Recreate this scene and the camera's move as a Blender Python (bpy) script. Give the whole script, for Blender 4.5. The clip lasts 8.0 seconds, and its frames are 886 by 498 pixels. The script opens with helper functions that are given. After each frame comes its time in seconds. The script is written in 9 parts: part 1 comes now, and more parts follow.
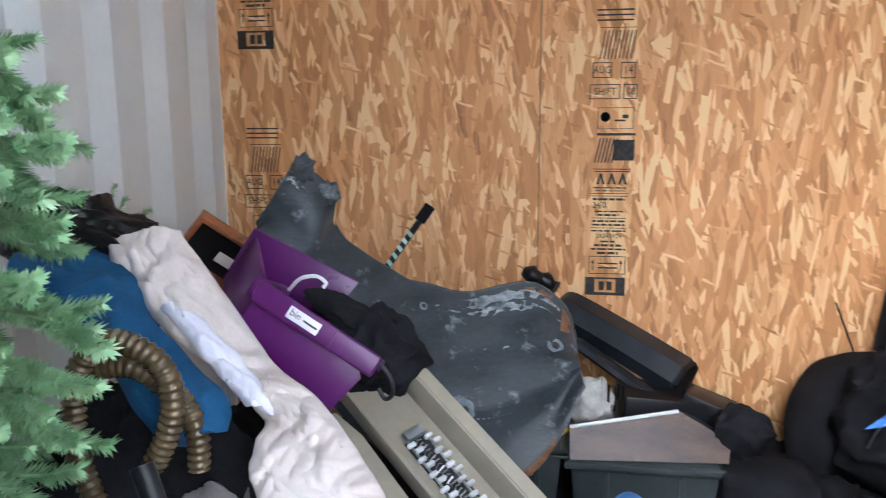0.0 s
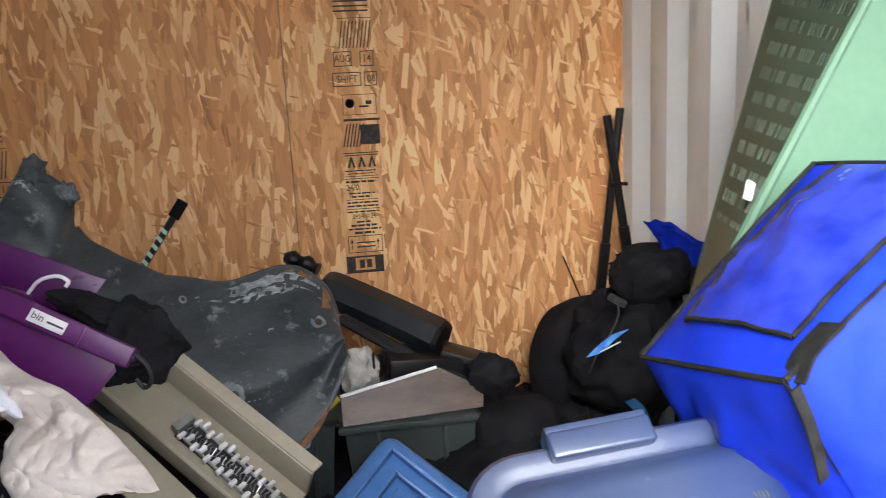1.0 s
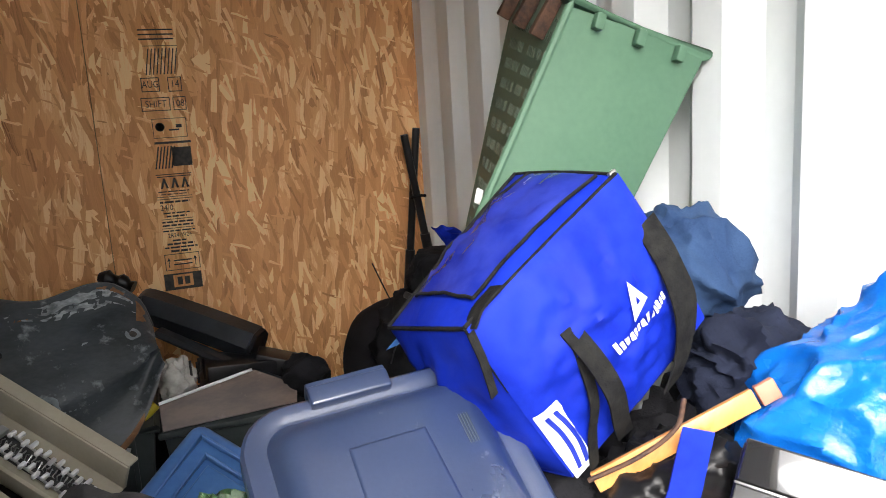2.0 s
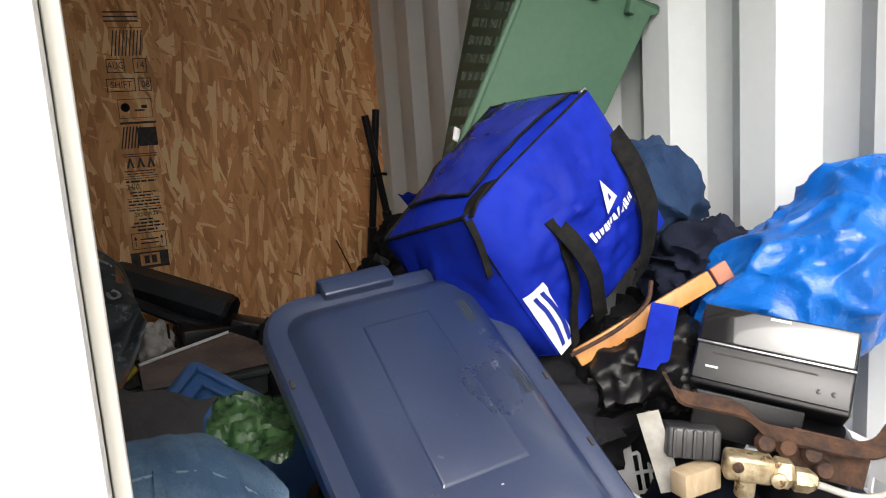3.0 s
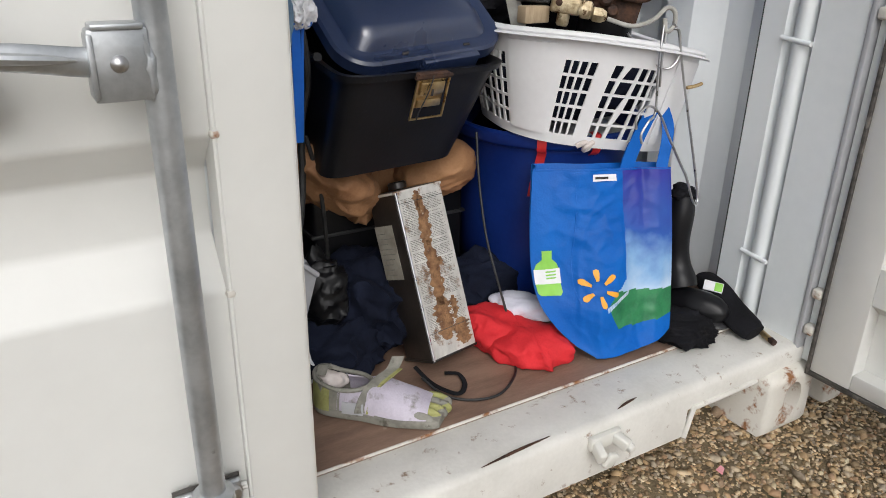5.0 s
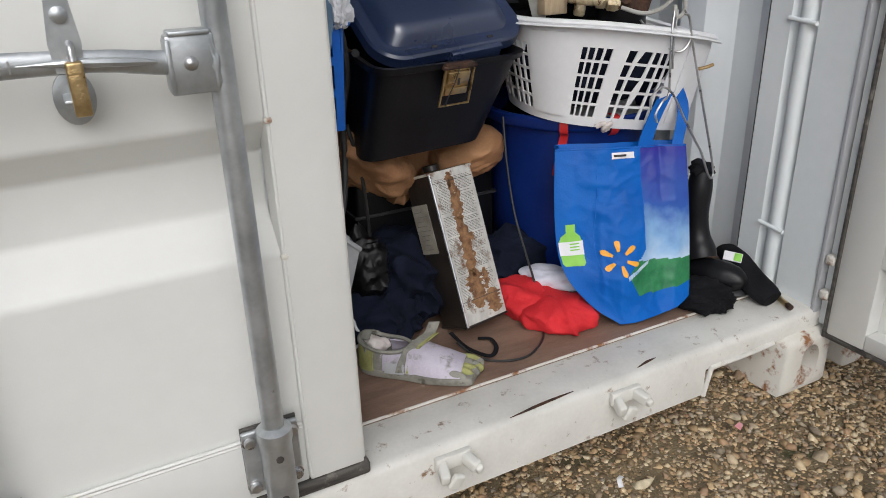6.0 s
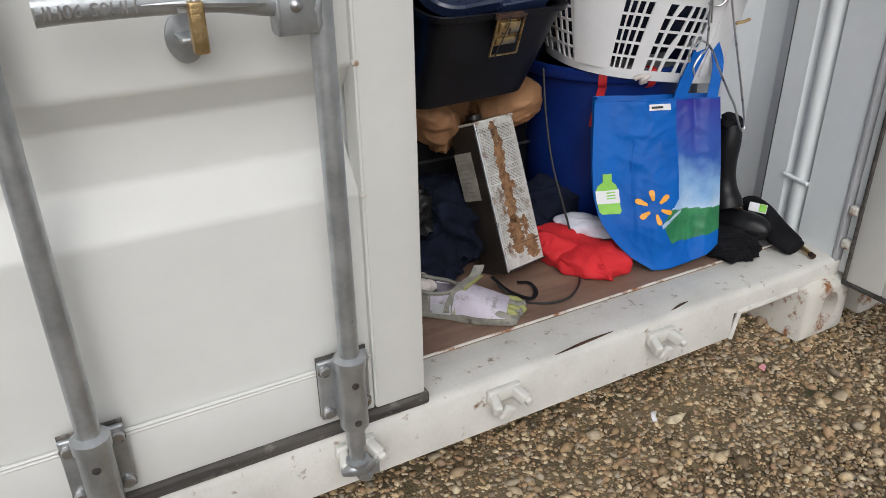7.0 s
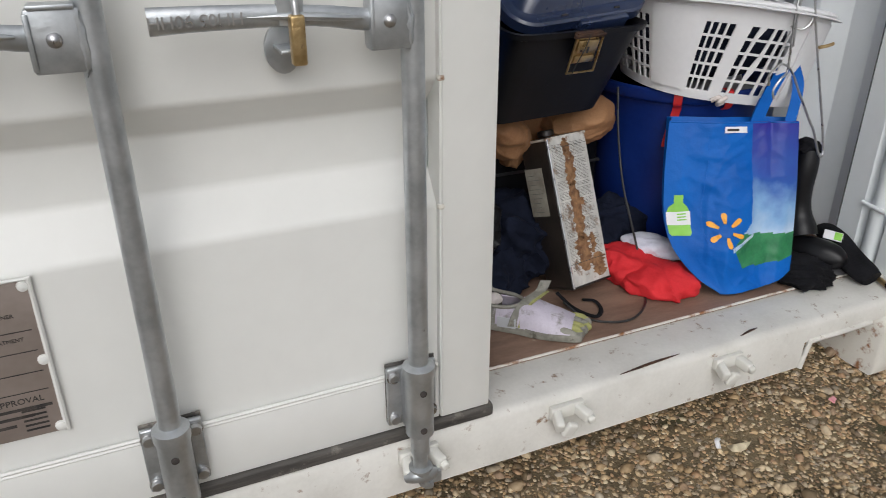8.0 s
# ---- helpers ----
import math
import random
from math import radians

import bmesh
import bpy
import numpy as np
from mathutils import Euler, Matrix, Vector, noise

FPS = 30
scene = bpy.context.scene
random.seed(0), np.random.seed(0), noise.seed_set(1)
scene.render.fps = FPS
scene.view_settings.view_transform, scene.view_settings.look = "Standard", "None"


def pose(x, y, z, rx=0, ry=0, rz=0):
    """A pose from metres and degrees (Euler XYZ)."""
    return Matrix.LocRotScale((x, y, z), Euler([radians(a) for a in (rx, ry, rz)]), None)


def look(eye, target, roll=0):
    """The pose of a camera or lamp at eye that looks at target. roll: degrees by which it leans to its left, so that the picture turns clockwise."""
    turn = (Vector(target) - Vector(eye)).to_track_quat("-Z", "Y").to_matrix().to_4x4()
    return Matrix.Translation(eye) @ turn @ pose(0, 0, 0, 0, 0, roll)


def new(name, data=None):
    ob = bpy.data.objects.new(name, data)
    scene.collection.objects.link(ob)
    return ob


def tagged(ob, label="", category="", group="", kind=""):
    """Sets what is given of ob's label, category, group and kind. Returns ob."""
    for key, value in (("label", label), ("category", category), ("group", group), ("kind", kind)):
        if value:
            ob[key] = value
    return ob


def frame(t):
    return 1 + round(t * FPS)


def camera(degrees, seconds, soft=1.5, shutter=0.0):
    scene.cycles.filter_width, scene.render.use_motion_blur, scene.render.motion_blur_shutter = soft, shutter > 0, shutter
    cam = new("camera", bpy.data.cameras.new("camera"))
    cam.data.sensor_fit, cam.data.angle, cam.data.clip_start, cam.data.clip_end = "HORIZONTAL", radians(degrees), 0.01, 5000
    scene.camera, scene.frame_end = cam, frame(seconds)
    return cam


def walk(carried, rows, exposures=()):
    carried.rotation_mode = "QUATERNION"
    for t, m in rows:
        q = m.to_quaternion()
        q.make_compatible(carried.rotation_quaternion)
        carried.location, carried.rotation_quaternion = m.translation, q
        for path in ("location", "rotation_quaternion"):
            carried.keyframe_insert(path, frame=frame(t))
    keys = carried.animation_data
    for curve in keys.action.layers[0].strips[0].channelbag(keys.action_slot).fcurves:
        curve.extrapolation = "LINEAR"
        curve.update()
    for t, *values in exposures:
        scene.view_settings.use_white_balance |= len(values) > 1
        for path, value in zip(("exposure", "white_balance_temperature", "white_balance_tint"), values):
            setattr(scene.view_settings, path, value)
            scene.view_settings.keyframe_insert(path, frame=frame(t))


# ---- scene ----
cam = camera(61.3, 8.0, soft=0.9, shutter=0.2)
PATH = [
    (0, (1.217, 0.194, 1.519), (0.9, 2.14, 1.18), -0.3),
    (0.5, (1.236, 0.162, 1.514), (1.281, 2.126, 1.138), -1.4),
    (1, (1.268, 0.092, 1.512), (1.544, 2.036, 1.13), -2.9),
    (1.5, (1.325, -0.037, 1.509), (1.839, 1.862, 1.148), -3.4),
    (1.7, (1.332, -0.098, 1.528), (1.935, 1.774, 1.165), -3.1),
    (3, (1.172, -0.275, 1.388), (2.011, 1.511, 1.059), -4.0),
    (3.2, (1.162, -0.298, 1.325), (2.069, 1.46, 1.029), -1.9),
    (3.5, (1.156, -0.397, 1.23), (2.109, 1.336, 0.933), 1.1),
    (4, (1.117, -0.607, 1.106), (2.126, 1.062, 0.664), 1.1),
    (4.5, (0.94, -0.765, 1.073), (1.944, 0.832, 0.408), -0.3),
    (5, (0.861, -0.85, 1.064), (1.818, 0.719, 0.275), 1.1),
    (6.3, (0.778, -1.013, 1.087), (1.605, 0.621, 0.283), -2.2),
    (6.5, (0.741, -1.0, 1.088), (1.568, 0.616, 0.248), -2.0),
    (7, (0.669, -1.002, 1.082), (1.518, 0.572, 0.185), -0.8),
    (7.5, (0.638, -0.998, 1.083), (1.474, 0.588, 0.197), 0.2),
    (8, (0.631, -0.999, 1.09), (1.362, 0.649, 0.223), -0.1),
]
walk(cam, [(t, look(eye, target, roll)) for t, eye, target, roll in PATH],
     exposures=[(0, 3.35, 5600, 10), (0.5, 3.15, 5900, 10), (1, 2.9, 6300, 10), (1.7, 2.42, 6500, 10), (3, 1.12, 6700, 10), (4, 0.25, 6700, 10), (5, -0.15, 6350, 10), (6.5, -0.38, 6250, 10), (8, -0.42, 6250, 10)])

# ---- world and light ----
world = bpy.data.worlds.new("overcast_sky")
scene.world = world
world.use_nodes = True
wn = world.node_tree.nodes
sky = wn.new("ShaderNodeTexSky")
sky.sky_type = "NISHITA"
sky.sun_disc = False
sky.sun_elevation = radians(42)
sky.sun_rotation = radians(203)
sky.air_density, sky.dust_density, sky.ozone_density = 1.0, 5.0, 1.0
hsv = wn.new("ShaderNodeHueSaturation")
hsv.inputs["Saturation"].default_value = 0.25
world.node_tree.links.new(sky.outputs[0], hsv.inputs["Color"])
world.node_tree.links.new(hsv.outputs[0], wn["Background"].inputs["Color"])
wn["Background"].inputs["Strength"].default_value = 0.15
sun = new("sun", bpy.data.lights.new("sun", "SUN"))
sun.data.energy, sun.data.angle, sun.data.color = 0.6, radians(50), (1.0, 0.97, 0.93)
sun.matrix_world = look((-2.0, -4.4, 4.5), (1.3, 1.2, 0.8))


# ---- materials ----
def pmat(name, c1, c2, scale=6.0, rough=0.6, metal=0.0, bump=0.15, bscale=60.0, rvar=0.12, stain=None, stretch=(1, 1, 1),
         weave=0.0, spec=0.5, coat=0.0, rnd=0.0, sheen=0.0, alpha=None):
    """Two-scale colour and relief. stain: (colour, scale, threshold, softness, roughness)."""
    m = bpy.data.materials.new(name)
    m.use_nodes = True
    nt = m.node_tree
    n, l = nt.nodes, nt.links
    p = n["Principled BSDF"]
    tc = n.new("ShaderNodeTexCoord")
    mp = n.new("ShaderNodeMapping")
    mp.inputs["Scale"].default_value = stretch
    l.new(tc.outputs["Object"], mp.inputs[0])
    big = n.new("ShaderNodeTexNoise")
    big.inputs["Scale"].default_value, big.inputs["Detail"].default_value = scale, 5
    l.new(mp.outputs[0], big.inputs["Vector"])
    small = n.new("ShaderNodeTexNoise")
    small.inputs["Scale"].default_value, small.inputs["Detail"].default_value = bscale, 4
    l.new(mp.outputs[0], small.inputs["Vector"])
    ramp = n.new("ShaderNodeValToRGB")
    ramp.color_ramp.elements[0].position, ramp.color_ramp.elements[1].position = 0.32, 0.68
    ramp.color_ramp.elements[0].color, ramp.color_ramp.elements[1].color = (*c1, 1), (*c2, 1)
    mixf = n.new("ShaderNodeMath")
    mixf.operation = "MULTIPLY_ADD"
    mixf.inputs[1].default_value = 0.3
    l.new(small.outputs[0], mixf.inputs[0])
    sub = n.new("ShaderNodeMath")
    sub.operation = "MULTIPLY_ADD"
    sub.inputs[1].default_value, sub.inputs[2].default_value = 1.0, -0.15
    l.new(big.outputs[0], sub.inputs[0])
    l.new(sub.outputs[0], mixf.inputs[2])
    l.new(mixf.outputs[0], ramp.inputs[0])
    col = ramp.outputs[0]
    if rnd:
        oi = n.new("ShaderNodeObjectInfo")
        hs = n.new("ShaderNodeHueSaturation")
        mr = n.new("ShaderNodeMapRange")
        mr.inputs[3].default_value, mr.inputs[4].default_value = 1 - rnd, 1 + rnd
        l.new(oi.outputs["Random"], mr.inputs[0])
        l.new(mr.outputs[0], hs.inputs["Value"])
        l.new(col, hs.inputs["Color"])
        col = hs.outputs[0]
    rr = n.new("ShaderNodeMapRange")
    rr.inputs[3].default_value, rr.inputs[4].default_value = max(0.03, rough - rvar), min(1, rough + rvar)
    l.new(big.outputs[0], rr.inputs[0])
    rough_out = rr.outputs[0]
    if stain:
        sc, ss, th, soft, sr = stain
        sn = n.new("ShaderNodeTexNoise")
        sn.inputs["Scale"].default_value, sn.inputs["Detail"].default_value, sn.inputs["Roughness"].default_value = ss, 8, 0.65
        l.new(tc.outputs["Object"], sn.inputs["Vector"])
        sm = n.new("ShaderNodeMapRange")
        sm.inputs[1].default_value, sm.inputs[2].default_value = th, th + soft
        l.new(sn.outputs[0], sm.inputs[0])
        mx = n.new("ShaderNodeMix")
        mx.data_type = "RGBA"
        l.new(sm.outputs[0], mx.inputs["Factor"])
        l.new(col, mx.inputs["A"])
        mx.inputs["B"].default_value = (*sc, 1)
        col = mx.outputs["Result"]
        mr2 = n.new("ShaderNodeMix")
        l.new(sm.outputs[0], mr2.inputs[0])
        l.new(rough_out, mr2.inputs[2])
        mr2.inputs[3].default_value = sr
        rough_out = mr2.outputs[0]
    l.new(col, p.inputs["Base Color"])
    l.new(rough_out, p.inputs["Roughness"])
    p.inputs["Metallic"].default_value = metal
    p.inputs["Specular IOR Level"].default_value = spec
    p.inputs["Coat Weight"].default_value = coat
    p.inputs["Sheen Weight"].default_value = sheen
    bp = n.new("ShaderNodeBump")
    bp.inputs["Strength"].default_value, bp.inputs["Distance"].default_value = bump, 0.004
    height = small.outputs[0]
    if weave:
        w1 = n.new("ShaderNodeTexWave")
        w1.inputs["Scale"].default_value = weave
        w1.bands_direction = "DIAGONAL"
        l.new(tc.outputs["Object"], w1.inputs["Vector"])
        ad = n.new("ShaderNodeMath")
        ad.operation = "ADD"
        l.new(small.outputs[0], ad.inputs[0])
        l.new(w1.outputs["Fac"], ad.inputs[1])
        height = ad.outputs[0]
    l.new(height, bp.inputs["Height"])
    l.new(bp.outputs[0], p.inputs["Normal"])
    return m


def osb_material():
    """Pressed wood strands: four layers of long random flakes, some lying over others."""
    m = bpy.data.materials.new("strand_board")
    m.use_nodes = True
    nt = m.node_tree
    n, l = nt.nodes, nt.links
    p = n["Principled BSDF"]
    tc = n.new("ShaderNodeTexCoord")
    wob = n.new("ShaderNodeTexNoise")
    wob.inputs["Scale"].default_value, wob.inputs["Detail"].default_value = 26, 4
    l.new(tc.outputs["Object"], wob.inputs["Vector"])
    wsub = n.new("ShaderNodeVectorMath")
    wsub.operation = "MULTIPLY_ADD"
    wsub.inputs[1].default_value, wsub.inputs[2].default_value = (0.009, 0, 0.009), (-0.0045, 0, -0.0045)
    l.new(wob.outputs["Color"], wsub.inputs[0])
    wadd = n.new("ShaderNodeVectorMath")
    l.new(tc.outputs["Object"], wadd.inputs[0])
    l.new(wsub.outputs[0], wadd.inputs[1])
    col = hgt = None
    layers = ((3, 24, 6.0, 0.0), (-9, 27, 6.5, 0.42), (10, 25, 6.0, 0.50), (-24, 36, 9.0, 0.82), (5, 32, 7.0, 0.55), (34, 46, 12.0, 0.92), (-6, 52, 9.0, 0.66), (18, 72, 11.0, 0.84), (70, 110, 18.0, 0.975))
    for i, (ang, sx, sz, cut) in enumerate(layers):
        rot = n.new("ShaderNodeVectorRotate")
        rot.rotation_type = "Y_AXIS"
        rot.inputs["Angle"].default_value = radians(ang)
        l.new(wadd.outputs[0], rot.inputs["Vector"])
        mp = n.new("ShaderNodeMapping")
        mp.inputs["Scale"].default_value = (sx, 0.0, sz)
        mp.inputs["Location"].default_value = (i * 7.3, i * 3.1, i * 5.7)
        l.new(rot.outputs[0], mp.inputs[0])
        v = n.new("ShaderNodeTexVoronoi")
        v.voronoi_dimensions = "3D"
        v.distance = "CHEBYCHEV" if i % 3 else "EUCLIDEAN"
        v.inputs["Scale"].default_value = 1.0
        l.new(mp.outputs[0], v.inputs["Vector"])
        sep = n.new("ShaderNodeSeparateColor")
        l.new(v.outputs["Color"], sep.inputs[0])
        # grain within a flake, along its length
        g = n.new("ShaderNodeTexNoise")
        g.inputs["Scale"].default_value, g.inputs["Detail"].default_value = 1.0, 4
        gm = n.new("ShaderNodeMapping")
        gm.inputs["Scale"].default_value = (sx * 12, 1, sz * 1.2)
        l.new(rot.outputs[0], gm.inputs[0])
        l.new(gm.outputs[0], g.inputs["Vector"])
        mixv = n.new("ShaderNodeMath")
        mixv.operation = "MULTIPLY_ADD"
        mixv.inputs[1].default_value = 0.55
        l.new(g.outputs[0], mixv.inputs[0])
        flat = n.new("ShaderNodeMath")
        flat.operation = "MULTIPLY_ADD"
        flat.inputs[1].default_value, flat.inputs[2].default_value = 0.86, -0.04
        l.new(sep.outputs[1], flat.inputs[0])
        l.new(flat.outputs[0], mixv.inputs[2])
        rp = n.new("ShaderNodeValToRGB")
        e = rp.color_ramp.elements
        e[0].position, e[0].color = 0.12, (0.23, 0.088, 0.030, 1)
        e[1].position, e[1].color = 1.0, (0.88, 0.60, 0.31, 1)
        for pos, c in ((0.25, (0.52, 0.235, 0.092, 1)), (0.6, (0.65, 0.318, 0.132, 1)), (0.86, (0.74, 0.400, 0.178, 1))):
            k = e.new(pos)
            k.color = c
        l.new(mixv.outputs[0], rp.inputs[0])
        if col is None:
            col, hgt = rp.outputs[0], sep.outputs[2]
        else:
            # only some flakes of this layer show
            gt = n.new("ShaderNodeMath")
            gt.operation = "GREATER_THAN"
            gt.inputs[1].default_value = cut
            l.new(sep.outputs[0], gt.inputs[0])
            mx = n.new("ShaderNodeMix")
            mx.data_type = "RGBA"
            l.new(gt.outputs[0], mx.inputs["Factor"])
            l.new(col, mx.inputs["A"])
            l.new(rp.outputs[0], mx.inputs["B"])
            col = mx.outputs["Result"]
            mh = n.new("ShaderNodeMix")
            l.new(gt.outputs[0], mh.inputs[0])
            l.new(hgt, mh.inputs[2])
            l.new(sep.outputs[2], mh.inputs[3])
            hgt = mh.outputs[0]
    blotch = n.new("ShaderNodeTexNoise")
    blotch.inputs["Scale"].default_value = 2.2
    l.new(tc.outputs["Object"], blotch.inputs["Vector"])
    hs = n.new("ShaderNodeHueSaturation")
    br = n.new("ShaderNodeMapRange")
    br.inputs[3].default_value, br.inputs[4].default_value = 0.95, 1.4
    l.new(blotch.outputs[0], br.inputs[0])
    l.new(br.outputs[0], hs.inputs["Value"])
    l.new(col, hs.inputs["Color"])
    l.new(hs.outputs[0], p.inputs["Base Color"])
    p.inputs["Roughness"].default_value = 0.62
    p.inputs["Specular IOR Level"].default_value = 0.3
    bp = n.new("ShaderNodeBump")
    bp.inputs["Strength"].default_value, bp.inputs["Distance"].default_value = 0.8, 0.003
    l.new(hgt, bp.inputs["Height"])
    l.new(bp.outputs[0], p.inputs["Normal"])
    return m


M_OSB = osb_material()
M_PAINT = pmat("cream_container_paint", (0.66, 0.65, 0.60), (0.72, 0.71, 0.66), 3, 0.42, 0, 0.05, 45, 0.08, ((0.30, 0.17, 0.09), 9, 0.70, 0.05, 0.85))
M_DOOR = pmat("white_door_paint", (0.70, 0.70, 0.67), (0.75, 0.75, 0.72), 2.5, 0.38, 0, 0.04, 30, 0.06)
M_INNER = pmat("grey_white_wall_paint", (0.74, 0.775, 0.785), (0.81, 0.84, 0.85), 2.0, 0.5, 0, 0.05, 40, 0.08)
M_SILL = pmat("worn_sill_paint", (0.60, 0.585, 0.54), (0.71, 0.695, 0.65), 9, 0.55, 0, 0.12, 120, 0.1, ((0.22, 0.135, 0.08), 30, 0.600, 0.10, 0.9))
M_RUST = pmat("rusty_white_steel", (0.62, 0.59, 0.53), (0.68, 0.66, 0.60), 6, 0.6, 0, 0.2, 140, 0.1, ((0.27, 0.12, 0.05), 17, 0.530, 0.09, 0.9))
M_FLOOR = pmat("brown_plywood_floor", (0.165, 0.10, 0.07), (0.27, 0.175, 0.125), 7, 0.6, 0, 0.2, 90, 0.12, ((0.36, 0.28, 0.22), 34, 0.66, 0.05, 0.8), (1, 4, 1))
M_GALV = pmat("galvanised_steel", (0.37, 0.39, 0.405), (0.52, 0.54, 0.555), 22, 0.36, 0.72, 0.12, 120, 0.12, ((0.30, 0.30, 0.295), 30, 0.66, 0.08, 0.7))
M_BRASS = pmat("old_brass", (0.40, 0.27, 0.12), (0.62, 0.46, 0.24), 40, 0.30, 0.92, 0.2, 200, 0.12, ((0.16, 0.09, 0.04), 50, 0.60, 0.08, 0.8))
M_RUBBER = pmat("black_rubber_seal", (0.040, 0.037, 0.034), (0.115, 0.105, 0.095), 24, 0.7, 0, 0.4, 120, 0.1, ((0.34, 0.31, 0.27), 14, 0.55, 0.14, 0.85), (0.25, 1, 3))
M_SOIL = pmat("damp_gravel_soil", (0.092, 0.068, 0.038), (0.23, 0.175, 0.10), 12, 0.9, 0, 0.9, 200, 0.06, ((0.045, 0.052, 0.020), 5, 0.58, 0.1, 0.9))
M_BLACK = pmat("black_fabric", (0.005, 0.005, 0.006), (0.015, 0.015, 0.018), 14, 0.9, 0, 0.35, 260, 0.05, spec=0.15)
M_BLACKPL = pmat("black_plastic", (0.005, 0.005, 0.006), (0.011, 0.011, 0.013), 8, 0.36, 0, 0.08, 150, 0.1, spec=0.3)
M_BINBAG = pmat("black_polythene", (0.004, 0.004, 0.0045), (0.009, 0.009, 0.010), 20, 0.34, 0, 0.2, 70, 0.1, spec=0.22)
M_NAVYCLOTH = pmat("navy_cloth", (0.004, 0.006, 0.015), (0.011, 0.015, 0.032), 12, 0.88, 0, 0.35, 240, 0.05, spec=0.2)
M_TEAL = pmat("petrol_blue_fleece", (0.008, 0.052, 0.125), (0.020, 0.092, 0.205), 14, 0.9, 0, 0.35, 200, 0.05, spec=0.2)
M_PALE = pmat("pale_pink_cotton", (0.56, 0.49, 0.46), (0.68, 0.62, 0.59), 9, 0.85, 0, 0.25, 160, 0.05, ((0.22, 0.34, 0.37), 9, 0.70, 0.03, 0.85))
M_LILAC = pmat("white_lilac_cotton", (0.62, 0.62, 0.72), (0.74, 0.74, 0.82), 9, 0.85, 0, 0.25, 160, 0.05)
M_PURPLE = pmat("purple_plastic", (0.066, 0.006, 0.080), (0.096, 0.013, 0.112), 6, 0.30, 0, 0.05, 80, 0.1, spec=0.4)
M_BEIGE = pmat("beige_plastic", (0.36, 0.325, 0.245), (0.43, 0.395, 0.31), 5, 0.5, 0, 0.06, 90, 0.1)
M_FENDER = pmat("scuffed_black_fender_plastic", (0.020, 0.026, 0.031), (0.058, 0.068, 0.076), 6, 0.44, 0, 0.35, 60, 0.12, ((0.26, 0.29, 0.31), 16, 0.575, 0.12, 0.75), (1, 1, 2.6), spec=0.45)
M_TREE = pmat("green_plastic_needles", (0.16, 0.36, 0.15), (0.44, 0.66, 0.38), 40, 0.55, 0, 0.0, 60, 0.1)
M_STEM = pmat("twig_brown", (0.09, 0.07, 0.03), (0.19, 0.16, 0.07), 40, 0.8)
M_HOSE = pmat("bronze_vacuum_hose", (0.085, 0.060, 0.030), (0.14, 0.105, 0.058), 18, 0.19, 0.3, 0.05, 100, 0.06)
M_TRAYWOOD = pmat("red_brown_wood", (0.16, 0.05, 0.018), (0.26, 0.09, 0.032), 12, 0.5, 0, 0.1, 90, 0.1, None, (1, 1, 5))
M_ROYAL = pmat("royal_blue_nylon", (0.003, 0.013, 0.24), (0.008, 0.026, 0.37), 9, 0.55, 0, 0.14, 60, 0.1, spec=0.10)
M_ROYALW = pmat("clear_pocket_over_blue", (0.008, 0.018, 0.22), (0.026, 0.042, 0.32), 14, 0.25, 0, 0.1, 30, 0.08, spec=0.2)
M_WEB = pmat("charcoal_webbing", (0.006, 0.006, 0.007), (0.016, 0.016, 0.015), 60, 0.9, 0, 0.3, 320, 0.05, spec=0.1)
M_LID = pmat("navy_lid_plastic", (0.015, 0.026, 0.070), (0.025, 0.041, 0.096), 4, 0.30, 0, 0.05, 160, 0.1, ((0.09, 0.11, 0.16), 30, 0.66, 0.06, 0.55), spec=0.9, coat=0.6)
M_TARP = pmat("bright_blue_tarp", (0.002, 0.090, 0.42), (0.004, 0.135, 0.53), 10, 0.26, 0, 0.25, 220, 0.1, spec=0.5)
M_DENIM = pmat("washed_denim", (0.060, 0.115, 0.195), (0.160, 0.250, 0.350), 9, 0.88, 0, 0.4, 300, 0.05, spec=0.2)
M_DENIMD = pmat("dark_denim", (0.012, 0.030, 0.080), (0.026, 0.055, 0.12), 9, 0.88, 0, 0.3, 300, 0.05, spec=0.2)
M_CRATE = pmat("blue_crate_plastic", (0.008, 0.12, 0.56), (0.014, 0.16, 0.66), 6, 0.38, 0, 0.04, 90, 0.08)
M_TUB = pmat("deep_blue_tub_plastic", (0.004, 0.018, 0.13), (0.008, 0.030, 0.185), 6, 0.4, 0, 0.05, 90, 0.1, spec=0.35)
M_WHITEPL = pmat("white_basket_plastic", (0.74, 0.74, 0.75), (0.80, 0.80, 0.81), 5, 0.42, 0, 0.04, 80, 0.08)
M_GREYBOX = pmat("pale_grey_box", (0.40, 0.41, 0.43), (0.47, 0.48, 0.50), 6, 0.55, 0, 0.05, 80, 0.08)
M_GREYTOTE = pmat("grey_green_tote_plastic", (0.030, 0.040, 0.040), (0.052, 0.063, 0.063), 6, 0.5, 0, 0.1, 80, 0.1, spec=0.35)
M_RED = pmat("red_jersey", (0.55, 0.012, 0.018), (0.68, 0.022, 0.03), 12, 0.8, 0, 0.25, 220, 0.05)
M_TAPE = pmat("red_tape", (0.50, 0.02, 0.02), (0.62, 0.03, 0.03), 20, 0.45)
M_TAN = pmat("tan_sack_cloth", (0.26, 0.125, 0.055), (0.38, 0.20, 0.095), 8, 0.75, 0, 0.3, 180, 0.08)
